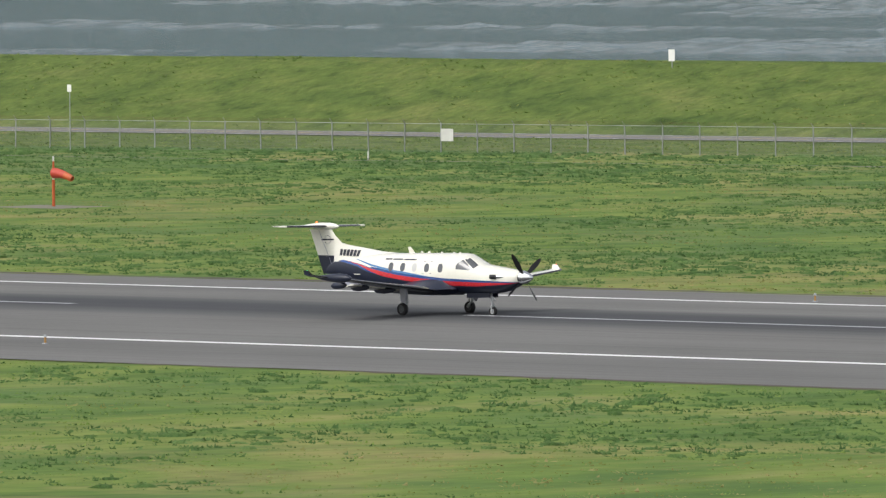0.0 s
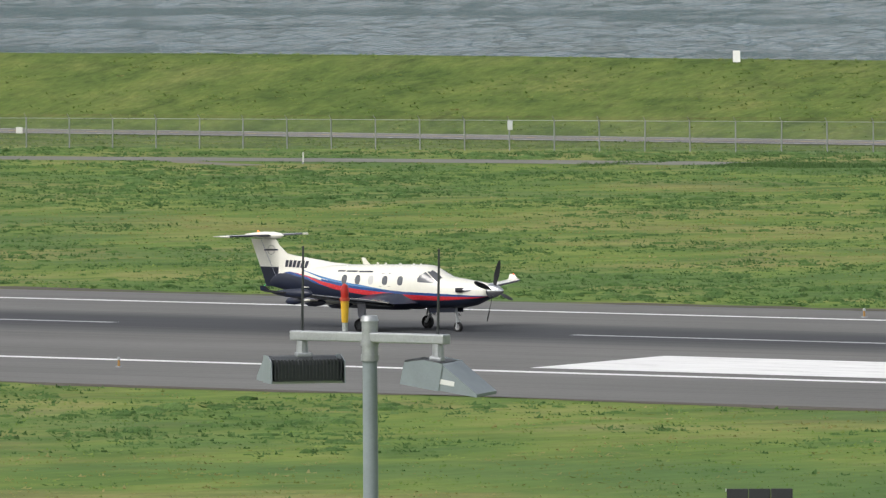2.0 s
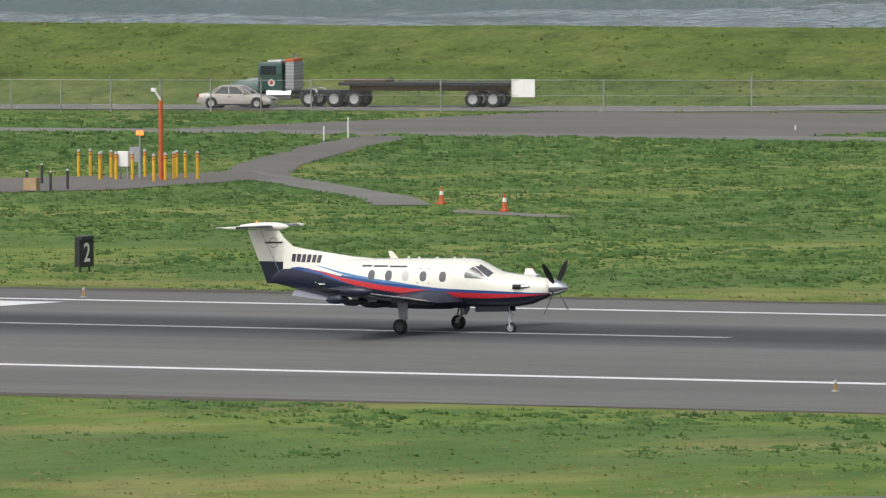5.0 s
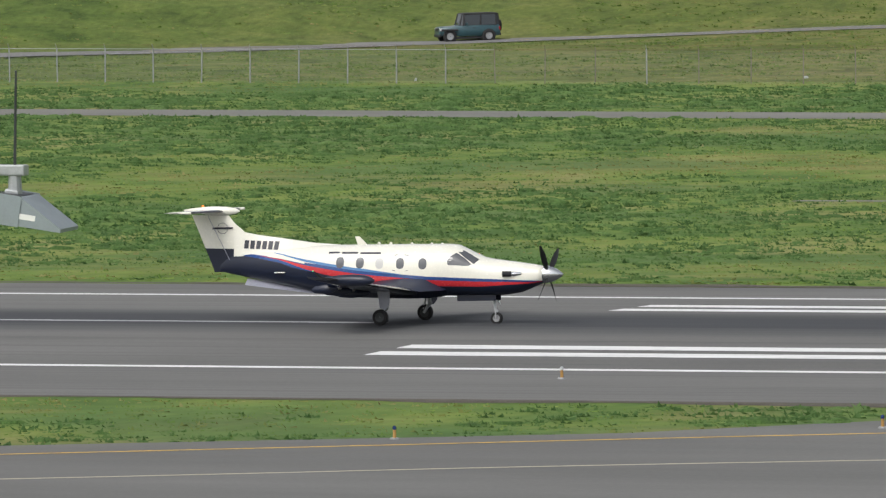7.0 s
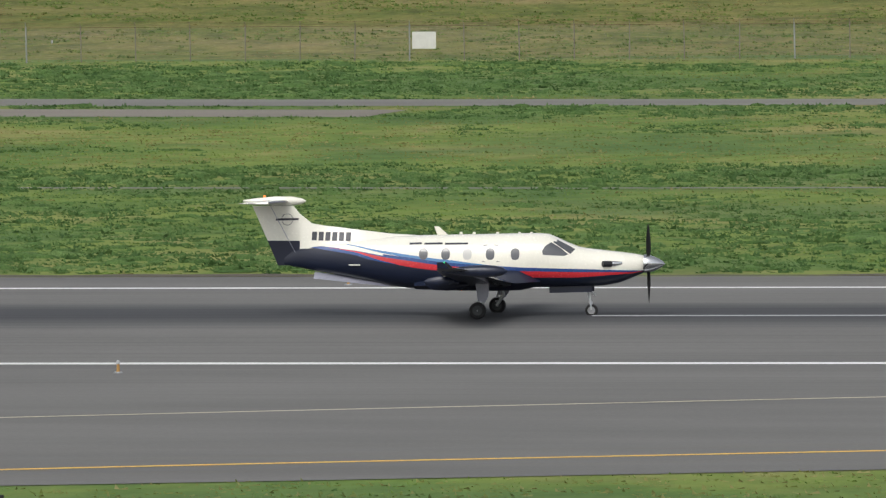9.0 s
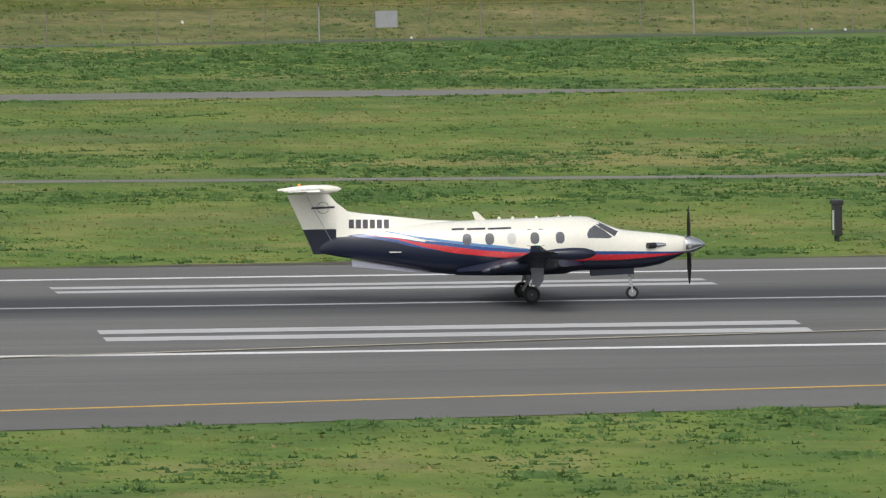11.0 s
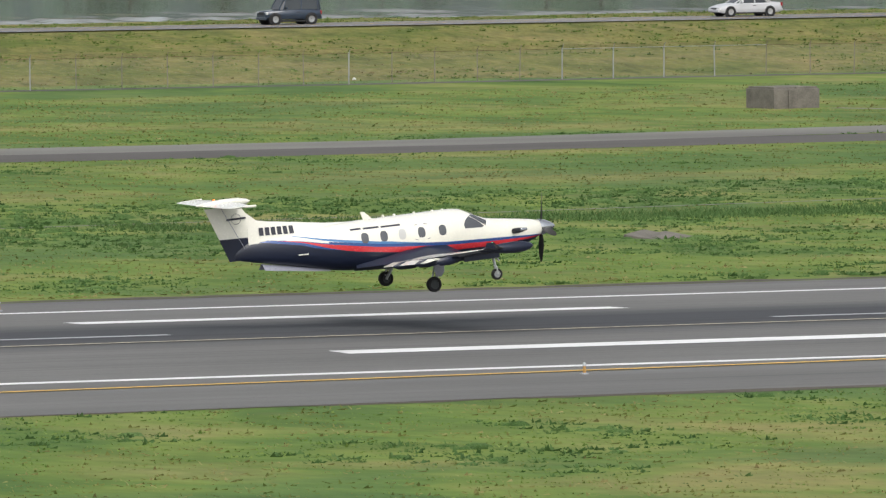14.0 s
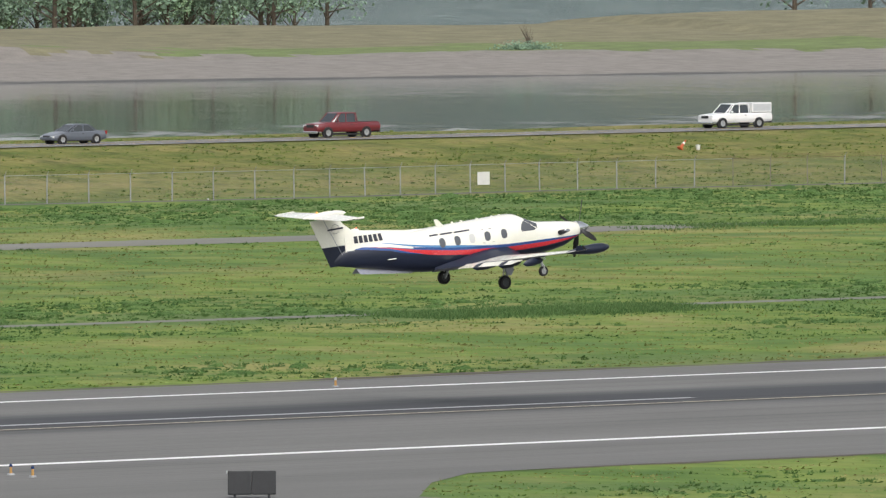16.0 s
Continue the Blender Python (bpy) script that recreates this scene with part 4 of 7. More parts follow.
# leaf greens are paled, with the haze of distance mixed into the colour
M["leaf"] = leaf_material("hazed_tree_leaves", (0.17, 0.25, 0.17))
M["leaf_pale"] = leaf_material("hazed_willow_leaves", (0.18, 0.27, 0.15))
M["bark"] = varied("bark", (0.09, 0.07, 0.05), 0.9, 0, 3, 0.3)


def tree(seed, height, material, label):
    rnd = random.Random(seed)
    t = thing("tree", label, "tree", group="trees on the far shore")
    tb = bmesh.new()
    rod(tb, (0, 0, 0), (0.2, 0, height * 0.45), height * 0.022, height * 0.013, 8)
    tips = []
    for k in range(13):
        a, z = rnd.uniform(0, 6.28), height * rnd.uniform(0.06, 0.42)
        e = Vector((math.cos(a) * height * rnd.uniform(0.14, 0.3), math.sin(a) * height * rnd.uniform(0.14, 0.3), z + height * rnd.uniform(0.06, 0.38)))
        rod(tb, (0.1, 0, z), e, height * 0.009, height * 0.003, 5)
        tips += [e, (e + Vector((0, 0, z))) / 2 + Vector((0, 0, height * 0.1))]
    part("trunk", tb, M["bark"], t)
    vs, fs = [], []
    for e in tips + [Vector((0, 0, height * 0.85)), Vector((0.3, 0, height * 0.7))]:
        for _ in range(42):
            q = e + Vector((rnd.gauss(0, 1), rnd.gauss(0, 1), rnd.gauss(0, 0.9))) * height * 0.07
            size = height * rnd.uniform(0.012, 0.026)
            u = Vector((rnd.gauss(0, 1), rnd.gauss(0, 1), rnd.gauss(0, 1))).normalized()
            w = u.orthogonal().normalized()
            i = len(vs)
            vs += [q - u * size, q + w * size * 0.6, q + u * size, q - w * size * 0.6]
            fs.append((i, i + 1, i + 2, i + 3))
    me = bpy.data.meshes.new("crown")
    me.from_pydata([tuple(v) for v in vs], [], fs)
    me.materials.append(material)
    c = new("crown", me)
    c.parent = t
    return t


kinds = [tree(1, 15, M["leaf"], "dense green cottonwood on the far shore"), tree(2, 12, M["leaf_pale"], "haze-pale green willow on the far shore"), tree(3, 17, M["leaf"], "tall green cottonwood on the far shore")]
rnd = random.Random(5)
spots = []
for k in range(120):
    u = -480 + k * 5.6 + rnd.uniform(-4, 4)
    if u > 118:
        continue
    spots.append((u, rnd.uniform(168, 215), 1.0))
spots += [(10 + 2.6 * k + rnd.uniform(-1, 1), rnd.uniform(165, 212), 1.0) for k in range(42)]
spots += [(u, v, 1.0) for u, v in ((188, 172), (197, 166), (206, 178), (213, 170), (224, 176))]
for k, (u, v, sc) in enumerate(spots):
    p = shore_point(u, v)
    m = pose(p.x, p.y, max(-3.4, island_z(u, v) - 0.1), 0, 0, rnd.uniform(0, 360))
    if k < 3:
        kinds[k].matrix_basis = m
    else:
        copy_thing(kinds[k % 3], m)


def bare_shrub(u, v):
    """A leafless shrub with a low green bush at its foot."""
    p = shore_point(u, v)
    z = island_z(u, v)
    b = thing("shrub", "bare grey shrub on the dry grass of the island", "shrub", pose(p.x, p.y, z - 0.1))
    r3 = random.Random(8)
    bm = bmesh.new()
    for k in range(16):
        a, l = r3.uniform(0, 6.28), r3.uniform(1.2, 3.4)
        mid = Vector((math.cos(a) * l * 0.16, math.sin(a) * l * 0.16, l * 0.55))
        tip = Vector((math.cos(a) * l * 0.42, math.sin(a) * l * 0.42, l))
        rod(bm, (0, 0, 0), mid, 0.07, 0.04, 5)
        rod(bm, mid, tip, 0.04, 0.01, 5)
    part("stem", bm, M["bark"], b)
    bush = thing("bush", "low green bush on the island", "bush", pose(p.x - 1.5, p.y - 1, z - 0.05))
    vs, fs = [], []
    for k in range(900):
        q = Vector((r3.gauss(0, 1.9), r3.gauss(0, 1.2), abs(r3.gauss(0, 0.45))))
        w = Vector((r3.gauss(0, 1), r3.gauss(0, 1), r3.gauss(0, 1))).normalized()
        o = w.orthogonal().normalized()
        i = len(vs)
        vs += [q - w * 0.2, q + o * 0.12, q + w * 0.2, q - o * 0.12]
        fs.append((i, i + 1, i + 2, i + 3))
    me = bpy.data.meshes.new("crown")
    me.from_pydata([tuple(v) for v in vs], [], fs)
    me.materials.append(M["leaf"])
    new("crown", me).parent = bush


bare_shrub(100, 62)


# ---------------------------------------------------------------- paved ways
service = [(-900, 566), (-620, 571), (-548, 573.5), (-496, 580), (-480, 580), (-453, 586), (-409, 593), (-373, 595.2), (-336, 598.5), (-315, 598.6), (-226, 595.7), (-176, 592.4), (-145, 591.2), (-120, 591), (-87, 587), (-20, 584), (31, 581.2), (62, 580.8), (104, 579.2), (126, 576.6), (148, 575.6), (173, 577.5), (210, 574), (246, 572.4), (271, 572), (301, 577), (319, 579.5), (394, 586.2), (421, 585.4), (443, 587), (560, 600), (800, 610)]


def finer(path, step=6.0):
    out = []
    for (a, b), (c, d) in zip(path, path[1:]):
        n = max(1, int(math.hypot(c - a, d - b) / step))
        out += [(a + (c - a) * k / n, b + (d - b) * k / n) for k in range(n)]
    return out + [path[-1]]


lane_w = table(((-620, 0.4), (-490, 0.5), (-480, 6.5), (-432, 6.5), (-425, 2.0), (-385, 2.2), (-378, 6), (-240, 6.5), (-225, 8.5), (-112, 8.5), (-104, 9), (-60, 8), (52, 8), (64, 2.4), (92, 2.4), (98, 8.5), (136, 8.5), (146, 1.2), (206, 0.6), (218, 9), (440, 9), (452, 2.5), (700, 2.5)))
strip("service_road", finer(service), lambda x: lane_w(x)[0], M["lane"], label="narrow grey asphalt perimeter road through grass", category="road", lift=0.02)
foot = [(-150, 493), (-110, 494), (-60, 491), (26, 489.5), (57, 485.5), (94, 487), (124, 482), (143, 484), (182, 481), (230, 487), (260, 492.5), (302, 483.5), (341, 481.8), (420, 480)]
path_w = table(((-150, 1.2), (-60, 1.0), (10, 2.2), (80, 2.6), (84, 4.5), (108, 4.5), (114, 2.4), (195, 1.8), (208, 0.5), (285, 0.5), (300, 2.2), (420, 2.2)))
strip("track", finer(foot), lambda x: path_w(x)[0], M["lane"], label="worn grey track beside the runway strip", category="track", lift=0.02)
strip("dark_verge", finer([(212, 566.5), (246, 563), (300, 566), (340, 571.5)]), 10.0, M["verge"], label="dark gravel verge of the perimeter road", category="gravel verge", lift=0.014)
strip("gravel_patch", finer([(-110, 577), (-98, 575), (-80, 573)]), 9.0, M["gravel"], label="bare brown gravel patch in the grass", category="gravel patch", lift=0.014)
strip("gravel_spur", finer([(-472, 582), (-464, 577), (-457, 574)]), 2.2, M["gravel"], label="gravel spur off the perimeter road", category="gravel patch", lift=0.014)
road_pts = []
x = -1090.0
while x <= 1090:
    road_pts.append((x, LAND(x)[1]))
    x += 8.0
strip("road", road_pts, 9.0, M["road"], label="pale grey two-lane asphalt road along the levee", category="road", lift=0.05)
for off in (-3.9, 3.9):
    strip("road_line", [(px, py + off) for px, py in road_pts], 0.16, M["white_line"], label="white edge line of the road", category="road marking", lift=0.062)
strip("road_line", road_pts, 0.2, M["yellow_line"], label="yellow centre line of the road", category="road marking", lift=0.062)
area("access_pad", [(-323, 504), (-323, 514), (-309, 526), (-299, 541), (-293.5, 534), (-293.5, 517), (-303, 504)], M["pad"], "grey asphalt pad round the transmitter hut", "pad", 0.038)
strip("access_track", finer([(-289, 448), (-297, 476), (-306, 500), (-309, 508)], 4), 4.6, M["pad"], label="grey access track to the hut", category="track", lift=0.026)
strip("hut_track", finer([(-296, 536), (-303, 550), (-314, 578), (-319, 594)], 4), 3.6, M["pad"], label="grey track from the hut to the perimeter road", category="track", lift=0.03)
strip("side_track", finer([(-300, 541), (-288, 527), (-276, 513), (-270, 504)], 4), 2.8, M["lane"], label="narrow grey side track", category="track", lift=0.034)
strip("side_track", finer([(-265, 499), (-256, 494)], 4), 2.0, M["lane"], label="short end of a narrow grey side track", category="track", lift=0.034)
area("gate_apron", [(-338, 600), (-296, 600), (-292, 640), (-330, 640)], M["pad"], "grey asphalt apron before the gate", "apron", 0.012)
area("taxiway", [(-420, 170), (-250, 262), (-170, 303), (-131, 325), (-108, 337), (-99.5, 347), (-99.0, 352.7), (183, 352.7), (132, 350), (89, 345.2), (44, 339), (10, 332), (-47, 315.5), (-70, 309.5), (-110, 294), (-160, 271), (-330, 170)], M["taxi"], "grey asphalt taxiway curving into the runway", "taxiway", 0.02)
area("exit_taxiway", [(214, 352.7), (222, 350), (240, 340.5), (238, 330), (222, 270), (240, 262), (247, 325), (246, 339.5), (252, 347), (257, 351.5), (264, 352.7)], M["taxi"], "grey asphalt taxiway leaving the runway", "taxiway", 0.02)


def painted(name, path, width, material, label, z=0.03):
    bm = bmesh.new()
    prev = None
    for i, (x, y) in enumerate(path):
        a, b = path[max(0, i - 1)], path[min(len(path) - 1, i + 1)]
        d = Vector((b[0] - a[0], b[1] - a[1])).normalized()
        cur = [bm.verts.new((x - d.y * s * width / 2, y + d.x * s * width / 2, z + crown_z(y))) for s in (-1, 1)]
        if prev:
            bm.faces.new((prev[0], cur[0], cur[1], prev[1]))
        prev = cur
    tagged(part(name, bm, material), label, "marking", kind="structure")


def smooth_path(pts, n=8):
    out = []
    for i in range(len(pts) - 1):
        p0, p1, p2, p3 = (Vector(pts[max(0, min(len(pts) - 1, k))]) for k in (i - 1, i, i + 1, i + 2))
        for k in range(n):
            t = k / n
            out.append(tuple(0.5 * ((2 * p1) + (p2 - p0) * t + (2 * p0 - 5 * p1 + 4 * p2 - p3) * t * t + (3 * p1 - p0 - 3 * p2 + p3) * t**3)))
    return out + [pts[-1]]


painted("taxi_edge_line", smooth_path([(-300, 226), (-200, 281), (-130, 320.5), (-107, 334.2), (-95.9, 340.7), (-84, 348.6), (-81.6, 352.5), (-81.5, 358), (-84, 363.6), (-88, 366.2)]), 0.3, M["yellow_line"], "yellow taxiway edge line looping to the runway")
painted("taxi_edge_line", smooth_path([(-96, 341.3), (-85.1, 348.2), (-82.15, 352.5), (-82.05, 357.9), (-84.4, 363.2), (-88.4, 365.7)]), 0.26, M["yellow_line"], "second line of the yellow taxiway loop", 0.031)
painted("taxi_centre_line", smooth_path([(-330, 195), (-200, 272), (-125.7, 310.6), (-103.5, 323), (-81.5, 332.7), (-51, 345.2), (-20, 356.3), (11, 365.6), (39, 373), (75, 379.5), (112, 384), (160, 386.8), (220, 387.9), (330, 388.1)]), 0.36, M["thin_line"], "faded yellow taxiway lead-on line")
painted("taxi_edge_line", smooth_path([(-300, 200), (-200, 255), (-87, 308.2), (-64, 316.5), (-42, 324.4), (10.5, 340.2), (44.7, 347.9), (91.5, 356.3), (137, 362.1), (190.8, 366.5), (213, 367.6), (235, 368.0)]), 0.46, M["yellow_line"], "yellow taxiway edge line beside the grass")


# ---------------------------------------------------------------- boundary fence
def veil(name):
    m = bpy.data.materials.new(name)
    m.use_nodes = True
    nt = m.node_tree
    b = nt.nodes["Principled BSDF"]
    b.inputs["Base Color"].default_value = (0.3, 0.31, 0.31, 1)
    b.inputs["Metallic"].default_value = 0.4
    b.inputs["Roughness"].default_value = 0.5
    clear = nt.nodes.new("ShaderNodeBsdfTransparent")
    mix = nt.nodes.new("ShaderNodeMixShader")
    mix.inputs[0].default_value = 0.1
    nt.links.new(clear.outputs[0], mix.inputs[1])
    nt.links.new(b.outputs[0], mix.inputs[2])
    nt.links.new(mix.outputs[0], nt.nodes["Material Output"].inputs[0])
    return m


M["chain_link"] = veil("chain_link_mesh")
M["old_post"] = varied("old_fence_post", (0.22, 0.2, 0.165), 0.7, 0.2, 4, 0.3)
M["rust_wire"] = varied("rusty_wire", (0.16, 0.1, 0.06), 0.8, 0.2, 4, 0.3)
post_bm = rod(bmesh.new(), (0, 0, -0.3), (0, 0, 2.0), 0.045, 0.045, 8)
rod(post_bm, (0, 0, 2.0), (0.0, -0.22, 2.25), 0.022, 0.018, 6)
post_mesh = mesh_of(post_bm, "post")
post_mesh.materials.append(M["fence_metal"])
thin_bm = rod(bmesh.new(), (0, 0, -0.3), (0, 0, 2.0), 0.03, 0.03, 8)
rod(thin_bm, (0, 0, 2.0), (0.0, -0.22, 2.25), 0.016, 0.014, 6)
dark_post = mesh_of(thin_bm, "post")
dark_post.materials.append(M["old_post"])


def fence_run(x0, x1, rail, label):
    f = thing("fence", label, "fence", pose(x0, LAND(x0)[0], 0), "boundary fence")
    ox, oy = x0, LAND(x0)[0]
    n = int((x1 - x0) / 3.05)
    pts = [(x0 + (x1 - x0) * k / n, LAND(x0 + (x1 - x0) * k / n)[0]) for k in range(n + 1)]
    for k, (x, y) in enumerate(pts[:-1] if x1 < 1000 else pts):
        p = new("post", post_mesh if rail or k % 7 == 3 else dark_post)
        p.parent = f
        p.matrix_basis = pose(x - ox, y - oy, ground_z(x, y), rnd.uniform(-1, 1), rnd.uniform(-1.2, 1.2), 0)
    def tube(h, r, back=0.0, n=6):
        return loft([[(a - ox, b - oy - back + math.cos(q) * r, h + math.sin(q) * r) for q in [2 * math.pi * i / n for i in range(n)]] for a, b in pts])

    part("top_rail", tube(1.96, 0.021 if rail else 0.014), M["fence_metal"] if rail else M["rust_wire"], f, "pale steel top rail" if rail else "thin rusty top wire")
    mb = bmesh.new()
    last = None
    for a, b in pts:
        cur = [mb.verts.new((a - ox, b - oy + 0.05, z)) for z in (0.02, 1.98)]
        if last:
            mb.faces.new((last[0], cur[0], cur[1], last[1]))
        last = cur
    part("mesh", mb, M["chain_link"], f)
    for h in (2.06, 2.14, 2.22):
        part("barbed_wire", tube(h, 0.006, (h - 2.0) * 0.9, 3), M["rust_wire"], f)


for x0, x1, rail in ((-640, -560, 1), (-560, -480, 1), (-480, -415, 1), (-415, -345, 1), (-290, -213, 1), (-213, -120, 0), (-120, 0, 0), (0, 121, 0), (121, 150, 1), (150, 326, 0), (326, 341, 1), (341, 445, 0), (445, 505, 1), (505, 600, 0)):
    fence_run(x0, x1, rail, "galvanised chain-link fence with a pale top rail" if rail else "weathered chain-link fence with a rusty wire")
strip("fence_verge", [(float(x), LAND(float(x))[0] - 0.3) for x in range(0, 601, 8)], 2.4, M["verge"], label="bare dark earth strip under the fence", category="earth strip", lift=0.015)
# gate of heavier posts
gate = thing("gate", "galvanised chain-link double gate beside the road", "gate", pose(-345, 632, 0))
for k, x in enumerate((0, 8, 18, 27, 36, 46, 55)):
    gb = rod(bmesh.new(), (x, x * 0.24, -0.2), (x, x * 0.24, 2.3 if k in (3, 5) else 2.05), 0.05, 0.05, 8)
    part("gate_post", gb, M["fence_metal"], gate)
for z in (0.12, 1.05, 2.0):
    part("gate_rail", rod(bmesh.new(), (0, 0, z), (55, 13.2, z), 0.022 if z > 1.5 else 0.012, None, 6), M["fence_metal"], gate)
gm = bmesh.new()
gm.faces.new([gm.verts.new(p) for p in ((0, 0.06, 0.1), (55, 13.26, 0.1), (55, 13.26, 2.0), (0, 0.06, 2.0))])
part("mesh", gm, M["chain_link"], gate)


def board(x, y, z, w, h, material, label, name="notice_board", post=False):
    b = thing(name, label, "sign", pose(x, y - 0.12, 0, 0, 0, rnd.uniform(-2, 2)), "boards on the fence")
    part("panel", bx((-w / 2, -0.02, z - h / 2), (w / 2, 0.012, z + h / 2), 0.008), material, b)
    for s in (-1, 1):
        part("bracket", bx((s * w * 0.3 - 0.03, 0.012, z - h / 2 + 0.05), (s * w * 0.3 + 0.03, 0.05, z + h / 2 - 0.05)), M["galv"], b)
    if post:
        part("post", rod(bmesh.new(), (0, 0.05, 0), (0, 0.05, z), 0.03), M["galv"], b)


for x, z, w, h, m in ((-540.9, 1.2, 1.15, 0.85, "board"), (-500.0, 1.3, 1.05, 0.85, "board"), (-421.9, 1.15, 1.2, 1.0, "board"), (-377.5, 1.15, 1.2, 1.0, "board"), (-136.5, 1.15, 1.35, 0.95, "board"), (-88.4, 1.15, 1.35, 0.95, "board"), (253.2, 1.2, 1.4, 1.0, "board"), (353.4, 1.3, 1.35, 0.95, "board"), (484.0, 1.0, 1.05, 0.9, "board"), (-495.8, 1.15, 0.55, 0.42, "board")):
    board(x, LAND(x)[0], z, w, h, M[m], "blank white warning board wired to the fence")
for x in (-186.5, 56.6, 153.8, 203.5, 401.9):
    board(x, LAND(x)[0], 1.2, 1.25, 0.95, M["grey"], "weathered grey back of a warning board on the fence")
board(-331.9, 635.2, 1.5, 1.6, 1.1, M["white"], "white board on the gate")
board(-461.3, LAND(-461.3)[0], 1.65, 0.4, 0.6, M["light_grey"], "small pale box on a fence post")


def pole_sign(x, y, z0, z1, w, h, material, label, shape=0):
    s = thing("road_sign", label, "sign", pose(x, y, z0))
    part("pole", rod(bmesh.new(), (0, 0, -0.2), (0, 0, z1 - z0), 0.035, None, 8), M["galv"], s)
    if shape:
        r = h / 2
        pl = plate([(0, z1 - z0), (r, z1 - z0 - r), (0, z1 - z0 - 2 * r), (-r, z1 - z0 - r)], 0.02, 1)
        bmesh.ops.translate(pl, verts=pl.verts[:], vec=(0, -0.06, 0))
    else:
        pl = bx((-w / 2, -0.06, z1 - z0 - h), (w / 2, -0.04, z1 - z0), 0.006)
    part("panel", pl, material, s)


pole_sign(-566.5, 645, 4.7, 5.85, 0.6, 0.85, M["white"], "white sign plate on the levee crest")
pole_sign(-476.4, 652, 4.6, 5.45, 0.62, 0.8, M["white"], "white sign plate on the levee crest")
pole_sign(-536, 634, 0.0, 3.35, 0.36, 0.5, M["white"], "small white sign on a tall pole at the levee foot")
pole_sign(-568.7, 584, 0.0, 4.6, 0.4, 0.5, M["white"], "small white sign on a tall pole by the fence")
pole_sign(-415.6, 623.5, 0.0, 2.5, 0.9, 0.95, M["grey"], "grey back of a diamond road sign", 1)
pole_sign(-381, 642.5, 0.0, 3.0, 0.3, 0.4, M["light_grey"], "small pale sign on a leaning pole")
for k in range(17):
    x = -283.7 + 3.5 * k + 0.6 * math.sin(k * 7.0)
    b = thing("marker_post", "short white post on the levee crest", "post", pose(x, 714.5, 2.86, 0, 0, rnd.uniform(0, 90)), "white posts on the levee")
    part("shaft", bx((-0.13, -0.1, -0.2), (0.13, 0.1, 0.5 + 0.2 * rnd.random()), 0.02), M["white"], b)
for x, y, h in ((-534, 577, 0.6), (-456, 577.8, 0.75), (-396.2, 593.9, 0.75), (-318, 584, 0.9), (-318.6, 588, 1.3), (216.6, 582, 1.3), (220.6, 582, 1.3), (-300, 608, 0.4)):
    b = thing("marker_post", "slim white marker post in the grass", "post", pose(x, y, 0), "white marker posts")
    part("shaft", rod(bmesh.new(), (0, 0, -0.1), (0.01, 0, h), 0.055, 0.05, 8), M["white"], b)
    part("foot_band", rod(bmesh.new(), (0, 0, 0.0), (0, 0, 0.12), 0.062, None, 8), M["grey"], b)


# ---------------------------------------------------------------- lights along the runway
def light_fitting(name, label, group, lens, body):
    l = thing(name, label, "light fitting", None, group)
    part("base", rod(bmesh.new(), (0, 0, -0.02), (0, 0, 0.05), 0.16, 0.13, 12), M["grey"], l)
    part("stem", rod(bmesh.new(), (0, 0, 0.05), (0, 0, 0.3), 0.055, 0.045, 10), body, l)
    part("lens", loft([[(math.cos(a) * r, math.sin(a) * r, z) for a in [k * math.pi / 5 for k in range(10)]] for r, z in ((0.06, 0.29), (0.065, 0.34), (0.05, 0.39), (0.02, 0.41))]), lens, l, smooth=True)
    return l


first = light_fitting("runway_light", "small amber runway edge light on a stem", "runway edge lights", M["light_grey"], M["dull_amber"])
spots = [(-355.9 + 59.3 * k, y) for k in range(-4, 17) for y in (363.8, 415.2)]
for k, (x, y) in enumerate(spots):
    m = pose(x, y, 0.0)
    if k == 0:
        first.matrix_basis = m
    else:
        copy_thing(first, m)
first = light_fitting("taxiway_light", "small blue taxiway light on a yellow stem", "taxiway lights", M["blue_lens"], M["dull_amber"])
for k, (x, y) in enumerate([(-114, 333.1), (-130.8, 323), (-100.9, 340.6), (-92.5, 361.6), (-92.3, 362.8), (-88.1, 348.5), (-86.7, 361.3), (-84.7, 354.2), (-76.3, 308.6), (50.7, 345.1), (98.7, 352.9), (195.6, 362.4), (244, 362.7), (243.7, 360.8), (243.5, 345.5), (-150, 313)]):
    m = pose(x, y, 0.02)
    if k == 0:
        first.matrix_basis = m
    else:
        copy_thing(first, m)


def papi(m):
    b = thing("approach_light_box", "orange approach light box on three thin legs", "light fitting", m, "approach light boxes")
    part("housing", bx((-0.4, -0.26, 0.66), (0.4, 0.26, 0.9), 0.03), M["orange"], b)
    part("hood", bx((-0.5, -0.37, 0.9), (0.5, 0.37, 0.93), 0.01), M["orange"], b)
    for x, y in ((-0.4, -0.25), (0.4, -0.25), (0, 0.25)):
        part("leg", rod(bmesh.new(), (x, y, -0.05), (x, y, 0.62), 0.03, None, 8), M["dark_grey"], b)
    part("junction_box", bx((0.75, -0.1, 0), (0.95, 0.1, 0.22), 0.02), M["light_grey"], b)
    return b


pb = papi(pose(-297.6, 425.7, 0))
for x, y in ((-297.2, 433.5), (-296.5, 441.3), (-296.0, 449.6)):
    copy_thing(pb, pose(x, y, 0.03))
strip("light_row_base", finer([(-297.7, 423), (-295.9, 452)], 4), 2.2, M["gravel"], label="gravel strip under the approach light boxes", category="gravel strip", lift=0.014)


